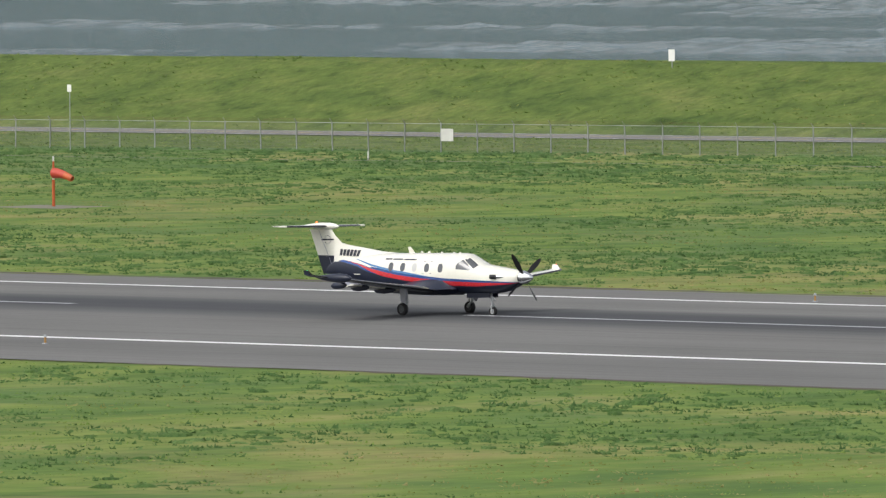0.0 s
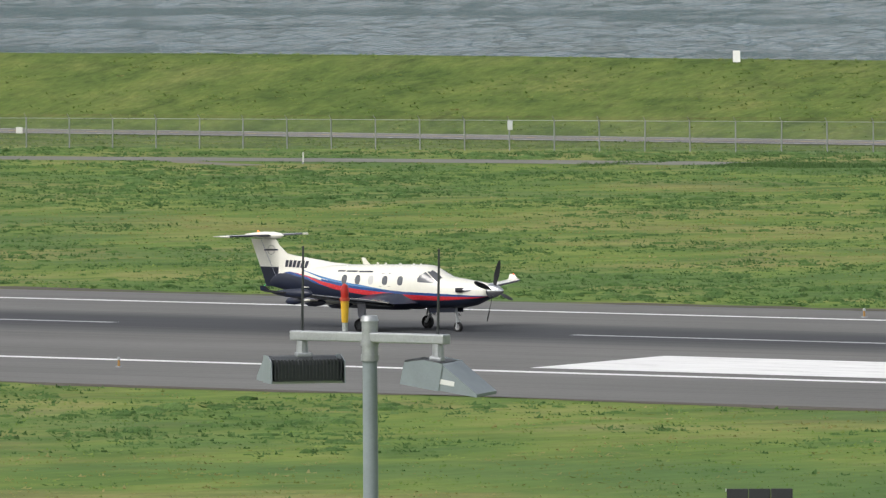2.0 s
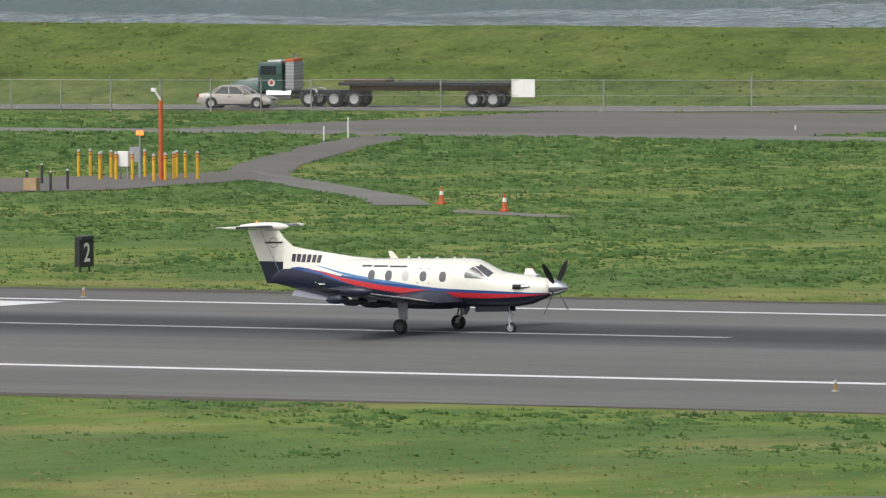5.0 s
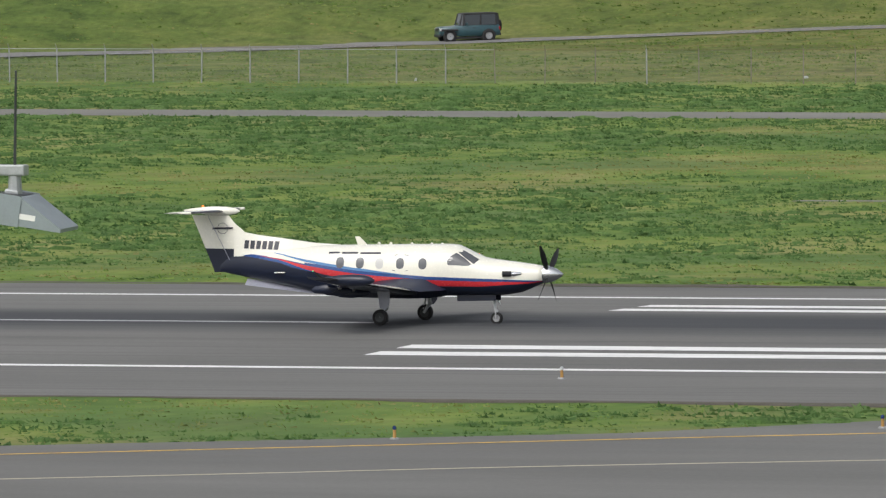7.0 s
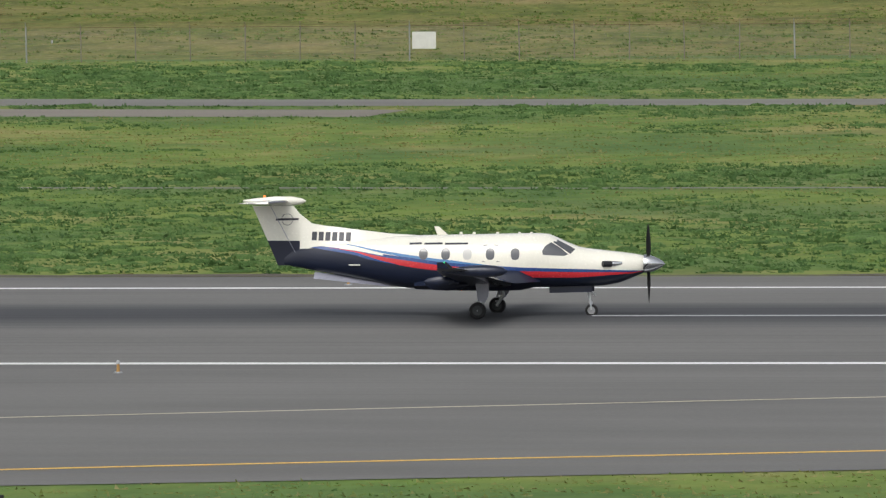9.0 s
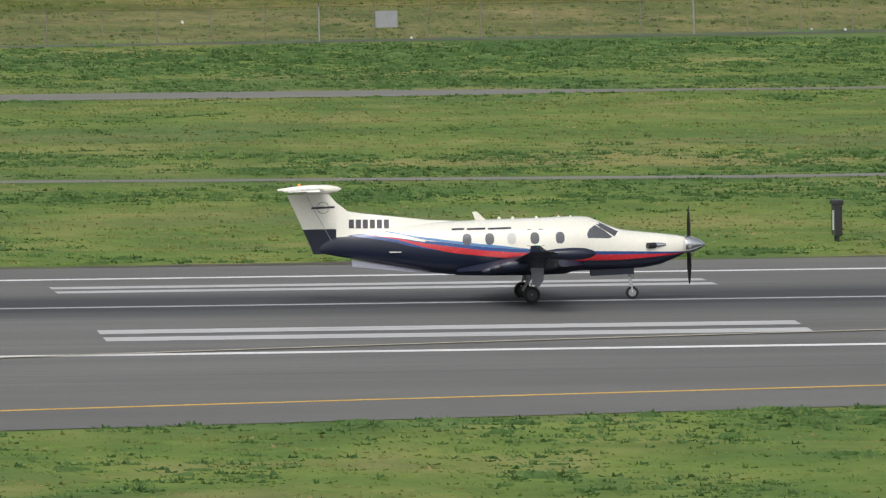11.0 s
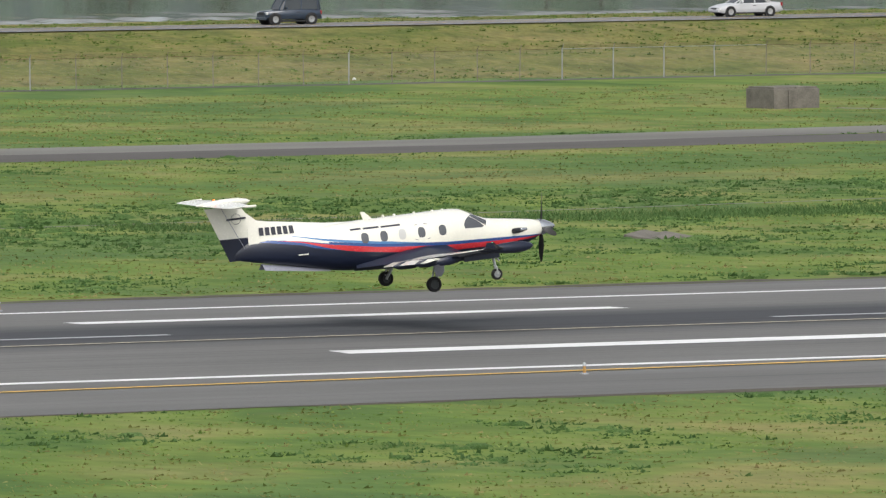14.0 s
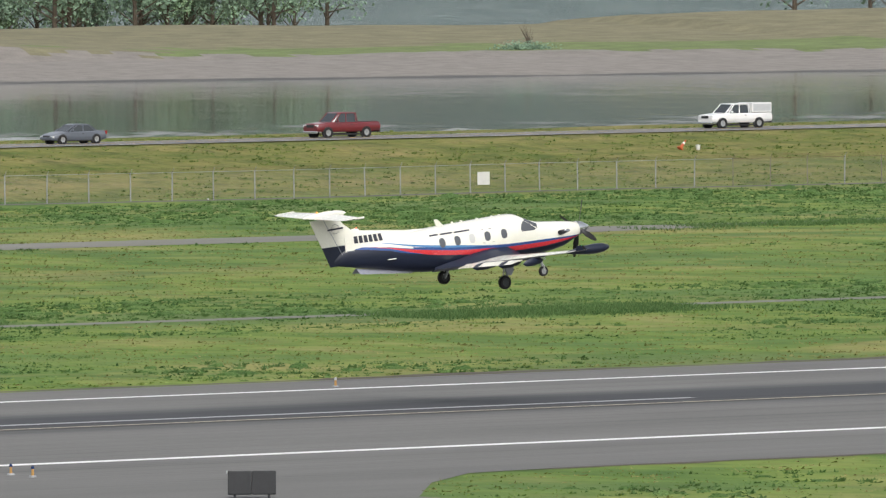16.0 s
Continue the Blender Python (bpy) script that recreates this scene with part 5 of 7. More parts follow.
# ---------------------------------------------------------------- windsock, mast, hut and bollards
ws = thing("windsock", "red and white windsock on a striped pole", "windsock", pose(-485.2, 496.8, 0))
for z0, z1, m in ((0, 1.6, "orange"), (1.6, 2.2, "white"), (2.2, 2.7, "orange"), (2.7, 3.0, "white")):
    part("pole_band", rod(bmesh.new(), (0, 0, z0), (0, 0, z1), 0.09 if z0 < 1 else 0.06, None, 10), M[m], ws)
rings = []
for k in range(9):
    s = k / 8
    r = 0.32 * (1 - 0.5 * s)
    cx, cz = 0.12 + 1.5 * s, 2.0 - 0.34 * s * s
    rings.append([(cx + 0.1 * math.sin(a) * s, -0.08 + math.cos(a) * r, cz + math.sin(a) * r) for a in [2 * math.pi * j / 12 for j in range(12)]])
part("hoop", rod(bmesh.new(), (0, 0, 2.05), (0.18, -0.05, 2.05), 0.03), M["galv"], ws)
part("sock", loft(rings[:6], True, False), M["red"], ws, "red fabric windsock", True)
part("sock_band", loft(rings[5:], True, False), M["orange"], ws, smooth=True)
area("windsock_pad", [(-488, 494), (-482, 494), (-482, 498.5), (-488, 498.5)], M["gravel"], "bare gravel pad under the windsock", "pad", 0.014)

mast = thing("antenna_mast", "red and white lattice antenna mast with side aerials", "mast", pose(-313.3, 513.6, 0.1))
corners = ((-0.46, -0.3), (0.46, -0.3), (0, 0.5))
levels = ((0, 3.15, "orange"), (3.15, 6.15, "white"), (6.15, 9.5, "orange"), (9.5, 12.8, "white"), (12.8, 15.5, "orange"))
for z0, z1, m in levels:
    for cx, cy in corners:
        part("mast_leg", rod(bmesh.new(), (cx, cy, z0), (cx, cy, z1), 0.045, None, 8), M[m], mast)
    lat = bmesh.new()
    n = int((z1 - z0) / 0.55)
    for k in range(n):
        za, zb = z0 + (z1 - z0) * k / n, z0 + (z1 - z0) * (k + 1) / n
        for i in range(3):
            a, b = corners[i], corners[(i + 1) % 3]
            rod(lat, (*a, za), (*b, za), 0.016, None, 5, False)
            rod(lat, (*(a if k % 2 else b), za), (*(b if k % 2 else a), zb), 0.016, None, 5, False)
    part("lattice", lat, M[m], mast)
for z in (4.2, 8.45):
    part("side_aerial", bx((-1.25, -0.45, z - 0.35), (-0.5, -0.15, z + 0.35), 0.03), M["orange"], mast)
    ab = bmesh.new()
    for k in range(4):
        rod(ab, (-1.45, -0.5, z - 0.3 + 0.2 * k), (-0.5, -0.3, z - 0.3 + 0.2 * k), 0.025, None, 6)
    part("aerial_arm", ab, M["red"], mast)
for z in (1.7, 5.5, 7.9, 3.3):
    part("junction_box", bx((0.05, -0.5, z - 0.2), (0.42, -0.3, z + 0.22), 0.02), M["grey"], mast)
part("cabinet", bx((-0.3, -0.1, 6.0), (0.5, 0.25, 7.1), 0.03), M["light_grey"], mast)
part("cable_tray", rod(bmesh.new(), (0.1, -0.3, 2.5), (1.1, 2.4, 2.55), 0.03), M["galv"], mast)

hut = thing("equipment_hut", "white and red striped metal equipment hut", "hut", pose(-312.4, 516.4, 0.1))
stripes = ((0, 1.3, "white"), (1.3, 2.5, "red"), (2.5, 3.8, "white"), (3.8, 5.0, "red"))
part("plinth", bx((-0.05, -0.05, -0.15), (5.05, 3.35, 0.02), 0.02), M["concrete"], hut)
for a, b, m in stripes:
    part("front_panel", bx((a, 0, 0), (b, 0.08, 2.8), 0.012), M[m], hut)
    part("back_panel", bx((a, 3.22, 0), (b, 3.3, 2.8), 0.012), M[m], hut)
for a, b, m in ((0.08, 1.7, "white"), (1.7, 3.22, "red")):
    part("side_panel", bx((4.92, a, 0), (5.0, b, 2.8), 0.012), M[m], hut)
    part("side_panel", bx((0, a, 0), (0.08, b, 2.8), 0.012), M[m], hut)
part("roof", bx((-0.02, -0.02, 2.8), (5.02, 3.32, 2.86), 0.015), M["white"], hut)
part("door_seam", bx((4.42, -0.012, 0.3), (4.45, 0, 1.9)), M["light_grey"], hut)
part("vent_hood", bx((5.0, 0.6, 2.1), (5.22, 1.05, 2.45), 0.06), M["white"], hut, "white vent hood")
part("door_lever", rod(bmesh.new(), (5.0, 2.4, 1.5), (5.15, 2.75, 1.5), 0.05), M["white"], hut)
part("meter_box", bx((0.15, -0.3, 1.75), (0.75, -0.02, 2.45), 0.02), M["light_grey"], hut, "pale grey meter box")
part("switch_box", bx((-0.22, 0.05, 1.3), (0.0, 0.4, 2.4), 0.02), M["white"], hut)
cb = bmesh.new()
for px in (0.4, 0.62):
    rod(cb, (px, -0.15, -0.1), (px, -0.15, 1.76), 0.035)
rod(cb, (0.3, -0.16, 0.85), (0.75, -0.16, 0.85), 0.03)
part("conduit", cb, M["galv"], hut)
cart = thing("equipment_cart", "blue-grey wheeled steel cart beside the hut", "cart", pose(-306.3, 517.2, 0.12))
part("frame", bx((0, 0, 0.5), (1.5, 0.6, 0.58), 0.01), M["grey"], cart)
for px in (0.02, 0.75, 1.48):
    part("upright", bx((px - 0.03, 0, 0.1), (px + 0.03, 0.06, 1.35)), M["grey"], cart)
for z in (0.85, 1.1, 1.33):
    part("rail", bx((0, 0, z), (1.5, 0.05, z + 0.05)), M["grey"], cart)
part("battery_box", bx((0.1, 0.05, 0.58), (0.6, 0.55, 1.0), 0.03), M["dark_grey"], cart)
for px in (0.2, 1.3):
    w = rod(bmesh.new(), (px, -0.03, 0.12), (px, 0.05, 0.12), 0.12)
    part("castor", w, M["rubber"], cart)

rack = thing("control_box_rack", "two white control boxes on a timber rack", "rack", pose(-309.7, 495.6, 0.08, 0, 0, 10))
for px in (0, 2.5):
    part("post", bx((px - 0.07, -0.07, -0.1), (px + 0.07, 0.07, 1.35), 0.02), M["black"], rack)
for z in (0.35, 0.75):
    part("crossbar", bx((0.07, -0.03, z), (2.43, 0.03, z + 0.09), 0.01), M["wood"], rack)
for px, w in ((0.3, 0.8), (1.2, 1.0)):
    part("control_box", bx((px, -0.22, 0.72), (px + w, -0.04, 1.28), 0.02), M["white"], rack)
part("marker", rod(bmesh.new(), (2.9, -0.2, -0.1), (2.9, -0.2, 0.35), 0.05), M["orange"], rack)

bol = thing("bollard", "yellow steel bollard with red and white bands", "bollard", pose(-304.3, 532, 0.05), "bollards round the light pole")
part("post", rod(bmesh.new(), (0, 0, -0.1), (0, 0, 1.15), 0.085, None, 12), M["yellow"], bol)
for z in (1.15, 1.3):
    part("red_band", rod(bmesh.new(), (0, 0, z - 0.06), (0, 0, z), 0.09, None, 12), M["red"], bol)
part("upper_post", rod(bmesh.new(), (0, 0, 1.15), (0, 0, 1.24), 0.085, None, 12), M["yellow"], bol)
part("cap", loft([[(math.cos(a) * r, math.sin(a) * r, z) for a in [k * math.pi / 6 for k in range(12)]] for r, z in ((0.086, 1.3), (0.086, 1.36), (0.05, 1.42), (0.01, 1.44))]), M["light_grey"], bol, smooth=True)
for x, y in ((-304.1, 532.9), (-301.2, 528.8), (-301.6, 529.6), (-302, 531.4), (-300.4, 529.1), (-299.6, 529.4), (-301, 533.2), (-297.2, 527.4), (-299.8, 532.7), (-297.3, 528.8), (-297.8, 530.6), (-298.7, 532.5), (-297.9, 532), (-296.9, 531.5)):
    copy_thing(bol, pose(x, y, 0.05, 0, 0, 0))
op = thing("light_pole", "orange pole with a white lamp bracket on top", "pole", pose(-298, 529.6, 0.05))
part("pole", rod(bmesh.new(), (0, 0, -0.1), (0, 0, 4.1), 0.12, 0.11, 12), M["orange"], op)
part("bracket", rod(bmesh.new(), (0, 0, 4.1), (-0.3, -0.1, 4.65), 0.05), M["white"], op)
part("lamp", bx((-0.48, -0.2, 4.55), (-0.18, 0.0, 4.75), 0.03), M["white"], op)
bp = thing("warning_lamp", "twin red warning lamps lit on a grey post", "lamp", pose(-299.2, 529.5, 0.05))
part("post", rod(bmesh.new(), (0, 0, -0.1), (0, 0, 2.3), 0.05), M["grey"], bp)
for s in (-0.12, 0.12):
    part("lens", loft([[(s + math.cos(a) * r, math.sin(a) * r, z) for a in [k * math.pi / 5 for k in range(10)]] for r, z in ((0.09, 2.3), (0.1, 2.42), (0.06, 2.52))]), M["beacon"], bp, "lit red lens")
for x, y, w, h, m, l in ((-300.1, 529.4, 0.65, 1.45, "white", "white electrical cabinet on two legs"), (-302.0, 534, 0.6, 1.5, "grey", "grey electrical cabinet on two legs")):
    c = thing("electrical_cabinet", l, "cabinet", pose(x, y, 0.05))
    part("body", bx((-w / 2, -0.15, h - 0.8), (w / 2, 0.15, h), 0.03), M[m], c)
    for s in (-0.2, 0.2):
        part("leg", bx((s - 0.04, -0.04, -0.1), (s + 0.04, 0.04, h - 0.8)), M["grey"], c)
for x, y in ((-297.5, 514.8), (-301.4, 523.1), (-295.7, 514.1), (-296.2, 516.7)):
    c = thing("guard_post", "short dark steel guard post with a pale cap", "post", pose(x, y, 0.1), "guard posts by the hut")
    part("shaft", rod(bmesh.new(), (0, 0, -0.1), (0, 0, 0.88), 0.07, None, 10), M["dark_grey"], c)
    part("cap", rod(bmesh.new(), (0, 0, 0.88), (0, 0, 0.95), 0.075, 0.05, 10), M["light_grey"], c)
M["carton"] = varied("cardboard", (0.42, 0.29, 0.17), 0.85, 0, 4, 0.15)
c = thing("carton", "plain brown carton on the asphalt pad", "box", pose(-296.3, 513.2, 0.105, 0, 0, 12))
part("body", bx((-0.35, -0.3, 0), (0.35, 0.3, 0.6), 0.01), M["carton"], c)
part("flap", bx((-0.36, -0.31, 0.6), (0.36, 0.31, 0.62)), M["carton"], c)
cone = thing("traffic_cone", "orange traffic cone with a white band", "cone", pose(-268.3, 504.7, 0.12), "traffic cones")
part("foot", bx((-0.2, -0.2, -0.05), (0.2, 0.2, 0.05), 0.02), M["orange"], cone)
part("body", rod(bmesh.new(), (0, 0, 0.05), (0, 0, 0.8), 0.15, 0.04, 14), M["orange"], cone, smooth=True)
part("band", rod(bmesh.new(), (0, 0, 0.42), (0, 0, 0.6), 0.108, 0.083, 14), M["white"], cone, smooth=True)
copy_thing(cone, pose(-261.2, 497.8, 0.12))
copy_thing(cone, pose(519.2, 683.6, ground_z(519.2, 683.6) + 0.1, 0, 40, 0))
pail = thing("pail", "small white pail on the levee slope", "pail", pose(520.7, 683.4, ground_z(520.7, 683.4) - 0.03))
part("body", rod(bmesh.new(), (0, 0, 0), (0, 0, 0.36), 0.13, 0.17, 14), M["white"], pail, smooth=True)
part("rim", rod(bmesh.new(), (0, 0, 0.35), (0, 0, 0.39), 0.185, None, 14), M["white"], pail)
slab = thing("concrete_slab", "broken concrete slab in the long grass", "slab", pose(227.9, 459.1, 0, 6, -8, 20))
part("slab", bx((-0.7, -1.1, -0.1), (0.6, 1.3, 0.14), 0.05), M["concrete"], slab)
part("chip", bx((0.5, -1.3, -0.1), (1.2, 0.6, 0.06), 0.05), M["concrete"], slab)


# ---------------------------------------------------------------- airfield signs
def distance_sign(x, y, digit, label):
    s = thing("distance_sign", label, "sign", pose(x, y, 0))
    part("panel", bx((-0.13, -0.62, 0.22), (0.13, 0.62, 1.35), 0.03), M["black"], s)
    part("cap", bx((-0.2, -0.5, 1.35), (0.2, 0.5, 1.55), 0.05), M["black"], s)
    for yy in (-0.4, 0.4):
        part("leg", rod(bmesh.new(), (0, yy, -0.1), (0, yy, 0.25), 0.05), M["dark_grey"], s)
    if digit:
        lettering("digit", digit, 1.15, M["white"], s, pose(0.135, 0.0, 0.8, 90, 0, 90))
    else:
        part("digit_bar", bx((-0.138, -0.25, 0.42), (-0.131, 0.25, 1.15)), M["white"], s)


distance_sign(-248.8, 435.4, "2", "black distance sign with a white figure two")
distance_sign(53.9, 432.5, "", "black distance sign seen edge on")


def taxi_sign():
    s = thing("taxiway_sign", "black and red lit taxiway sign with characters", "sign", pose(-180.5, 301.6, 0, 0, 0, 27))
    part("black_panel", bx((-2.1, -0.14, 0.22), (-1.1, 0.14, 1.06), 0.02), M["black"], s)
    part("red_panel", bx((-1.06, -0.14, 0.22), (2.1, 0.14, 1.06), 0.02), M["sign_red"], s, "red runway holding panel")
    for x, w in ((-1.6, 0.9),):
        for z in (0.3, 0.96):
            part("yellow_border", bx((x - w / 2, -0.15, z), (x + w / 2, -0.141, z + 0.035)), M["yellow"], s)
        for dx in (-w / 2, w / 2 - 0.035):
            part("yellow_border", bx((x + dx, -0.15, 0.3), (x + dx + 0.035, -0.141, 0.99)), M["yellow"], s)
    lettering("black_panel_text", "A6", 0.62, M["yellow"], s, pose(-1.6, -0.145, 0.645, 90, 0, 0))
    lettering("red_panel_text", "10L-28R", 0.66, M["white"], s, pose(0.52, -0.145, 0.645, 90, 0, 0))
    for x in (-1.9, -0.9, 0.2, 1.2, 1.95):
        part("leg", rod(bmesh.new(), (x, 0, -0.1), (x, 0, 0.24), 0.04), M["dark_grey"], s)


M["sign_red"] = varied("sign_red", (0.5, 0.035, 0.04), 0.4, 0, 3, 0.1)
taxi_sign()


def dark_sign(x, y, turn, w, h, label, panels=2):
    s = thing("sign_back", label, "sign", pose(x, y, 0, 0, 0, turn))
    for k in range(panels):
        a = -w / 2 + w * k / panels
        b = part("back_panel", bx((a + 0.01, -0.12, 0.15), (a + w / panels - 0.01, 0.12, h), 0.03), M["black"], s)
        b.rotation_euler = (radians(-6), 0, 0)
    for xx in (-w * 0.35, w * 0.35):
        part("leg", rod(bmesh.new(), (xx, 0, -0.1), (xx, 0, 0.2), 0.05), M["dark_grey"], s)
    part("edge_strip", bx((-w / 2 - 0.03, -0.13, h - 0.08), (-w / 2, 0.13, h)), M["light_grey"], s)


dark_sign(-217.4, 298.6, 34, 2.1, 0.78, "black back of an airfield sign in the grass", 3)
dark_sign(-183.2, 300.6, 62, 0.5, 1.15, "narrow black back of an airfield sign", 1)
dark_sign(241.0, 342.8, -38, 1.75, 1.0, "black two-panel back of an airfield sign")
dark_sign(-52.3, 298.3, 30, 1.2, 0.85, "black back of an airfield sign by the taxiway", 1)

for x, y, w, d in ((312.4, 612.5, 3.2, 3.0), (-251.6, 632.0, 3.8, 3.0)):
    v = thing("concrete_vault", "weathered concrete drainage vault in the grass", "vault", pose(x, y, 0, 0, 0, 6), "concrete vaults")
    part("body", bx((-w / 2, -d / 2, -0.2), (w / 2, d / 2, 1.15), 0.04), M["concrete"], v)
    for s in (-1, 1):
        part("lid", bx((-w / 2 + 0.1 if s < 0 else 0.05, -d / 2 + 0.1, 1.15), (-0.05 if s < 0 else w / 2 - 0.1, d / 2 - 0.1, 1.27), 0.02), M["concrete"], v)
    part("buttress", bx((-w * 0.2, -d / 2 - 0.14, -0.2), (-w * 0.12, -d / 2, 1.1), 0.02), M["concrete"], v)
strip("vault_path", [(314.5, 610), (318, 603), (321, 584)], 1.4, M["gravel"], label="narrow gravel path to the concrete vault", category="path", lift=0.03)
ub = thing("utility_box", "dark green utility cabinet with a white label", "cabinet", pose(-173, 638.9, 0))
part("body", bx((-0.65, -0.4, -0.05), (0.65, 0.4, 0.9), 0.04), M["dark_grey"], ub)
part("label_plate", bx((-0.5, -0.41, 0.7), (0.3, -0.402, 0.82)), M["white"], ub)
for k in range(28):
    x = rnd.uniform(-300, 540)
    y = LAND(x)[0] + rnd.uniform(-1, 14)
    if abs(y - LAND(x)[1]) < 6:
        continue
    l = thing("litter", "scrap of pale plastic litter in the grass", "litter", pose(x, y, ground_z(x, y) + 0.02, rnd.uniform(-20, 20), rnd.uniform(-20, 20), rnd.uniform(0, 180)), "litter by the fence")
    w, d = rnd.uniform(0.08, 0.18), rnd.uniform(0.05, 0.1)
    sb = bmesh.new()
    rg = [[(math.cos(a) * w * r * (1 + 0.3 * math.sin(3 * a + k)), math.sin(a) * d * r, z) for a in [j * math.pi / 5 for j in range(10)]] for r, z in ((0.9, 0.0), (1.0, 0.05), (0.5, 0.14))]
    part("scrap", loft(rg), M["white"] if k % 3 else M["light_grey"], l)


# ---------------------------------------------------------------- floodlight masts of the apron
def flood_head(z, turn, parent, x, tilt=0):
    """One floodlight: yoke, ribbed housing and a sloping visor; it shines along its local x."""
    rings = []
    for px, hz, wy in ((-0.27, 0.06, 0.38), (-0.24, 0.11, 0.42), (-0.05, 0.15, 0.44), (0.14, 0.16, 0.45)):
        rings.append([(px, -wy, -0.14), (px, -wy, hz - 0.05), (px, -wy + 0.05, hz), (px, wy - 0.05, hz), (px, wy, hz - 0.05), (px, wy, -0.14)])
    h = part("floodlight", loft(rings), M["dark_grey"], parent, "dark ribbed floodlight housing with a grey visor")
    h.matrix_basis = pose(x, 0, z - 0.31, 0, tilt, turn) @ Matrix.Scale(0.76, 4)
    for k in range(20):
        y = -0.41 + 0.0432 * k
        part("rib", bx((-0.285, y - 0.007, -0.11), (-0.02, y + 0.007, 0.125)), M["dark_grey"], h)
    v = plate([(0.14, -0.16), (0.14, 0.15), (0.2, 0.15), (0.68, -0.12), (0.68, -0.16)], 0.9, 1)
    bmesh.ops.translate(v, verts=v.verts[:], vec=(0, -0.45, 0))
    part("visor", v, M["grey_blue"], h, "sloping grey visor")
    for y in (-0.462, 0.45):
        cap = plate([(-0.29, -0.17), (-0.28, 0.1), (-0.05, 0.17), (0.2, 0.165), (0.2, -0.17)], 0.012, 1)
        bmesh.ops.translate(cap, verts=cap.verts[:], vec=(0, y, 0))
        part("end_cap", cap, M["grey_blue"], h, "pale grey end cap")
    part("rim", bx((-0.22, -0.44, -0.17), (0.16, 0.44, -0.14), 0.01), M["light_grey"], h)
    part("label_plate", bx((0.2, -0.456, -0.08), (0.38, -0.45, -0.02)), M["white"], h)
    yk = rod(bmesh.new(), (0, 0, 0.12), (0, 0, 0.32), 0.045)
    box(yk, (-0.08, -0.1, 0.14), (0.08, 0.1, 0.2), 0.02)
    part("yoke", yk, M["galv"], h)
    return h


M["grey_blue"] = varied("grey_visor_paint", (0.26, 0.3, 0.32), 0.5, 0.1, 5, 0.12)


def flood_mast(x, y, top, heads):
    m = thing("floodlight_mast", "grey steel mast with two floodlights and a red lamp", "floodlight mast", pose(x, y, 0), "apron floodlight masts")
    part("mast", rod(bmesh.new(), (0, 0, 0), (0, 0, top - 0.36), 0.105, 0.068, 20), M["grey_blue"], m, smooth=True)
    part("mast_top", rod(bmesh.new(), (0, 0, top - 0.36), (0, 0, top), 0.075, None, 18), M["galv"], m, smooth=True)
    part("mast_cap", rod(bmesh.new(), (0, 0, top - 0.02), (0, 0, top + 0.03), 0.088, 0.07, 18), M["galv"], m, smooth=True)
    for z in (top - 0.36, top - 0.22):
        part("clamp", rod(bmesh.new(), (0, 0, z - 0.03), (0, 0, z + 0.03), 0.085, None, 18), M["galv"], m, smooth=True)
    z = top - 0.17
    part("crossarm", bx((-0.9, -0.06, z - 0.045), (0.9, 0.06, z + 0.045), 0.012), M["galv"], m)
    for hx, turn, tilt in heads:
        flood_head(z, turn, m, hx, tilt)
    for hx in (-0.78, 0.78):
        part("air_terminal", rod(bmesh.new(), (hx * 1.02, 0, z), (hx * 1.02 + 0.02, 0, z + 0.83), 0.014, 0.01, 8), M["dark_grey"], m)
        part("terminal_base", rod(bmesh.new(), (hx * 1.02, 0, z - 0.2), (hx * 1.02, 0, z + 0.02), 0.06, 0.05, 10), M["galv"], m)
    part("lamp_stem", rod(bmesh.new(), (-0.29, 0, z), (-0.29, 0, z + 0.14), 0.026), M["galv"], m)
    part("lamp_body", rod(bmesh.new(), (-0.29, 0, z + 0.13), (-0.29, 0, z + 0.34), 0.03, 0.04, 14), M["yellow"], m, "yellow lamp body", True)
    part("lamp_collar", rod(bmesh.new(), (-0.29, 0, z + 0.33), (-0.29, 0, z + 0.36), 0.046, None, 14), M["red"], m)
    part("red_lens", loft([[(-0.29 + math.cos(a) * r, math.sin(a) * r, zz) for a in [k * math.pi / 7 for k in range(14)]] for r, zz in ((0.036, z + 0.36), (0.039, z + 0.43), (0.028, z + 0.475), (0.008, z + 0.49))]), M["red_lamp"], m, "red obstruction lens", True)


flood_mast(-66.55, 85.3, 17.62, ((-0.78, 140, 0), (0.76, 22, 10)))
flood_mast(-35.4, 91.4, 18.6, ((-0.78, 122, 0), (0.76, 8, 9)))
flood_mast(36.3, 90.6, 17.34, ((-0.74, 168, 10), (0.72, 50, 0)))


# ---------------------------------------------------------------- road traffic
def car_paint(name, color):
    m = varied(name, color, 0.35, 0.0, 2, 0.08)
    b = m.node_tree.nodes["Principled BSDF"]
    b.inputs["Coat Weight"].default_value = 0.6
    b.inputs["Coat Roughness"].default_value = 0.06
    return m


PAINT = {n: car_paint(n + "_car_paint", c) for n, c in {
    "champagne": (0.46, 0.42, 0.38), "silver": (0.5, 0.51, 0.53), "black": (0.014, 0.017, 0.024), "white": (0.78, 0.78, 0.77), "grey": (0.1, 0.115, 0.14),
    "red": (0.15, 0.012, 0.018), "maroon": (0.16, 0.025, 0.025), "teal": (0.02, 0.07, 0.085), "green": (0.015, 0.07, 0.055), "navy": (0.02, 0.035, 0.06)}.items()}
M["car_glass"] = mat("car_glass", (0.03, 0.037, 0.042), 0.06, 0, 0.7)
M["headlight"] = mat("headlight_glass", (0.75, 0.76, 0.76), 0.15, 0.2)
M["taillight"] = mat("taillight_red", (0.35, 0.02, 0.02), 0.25)
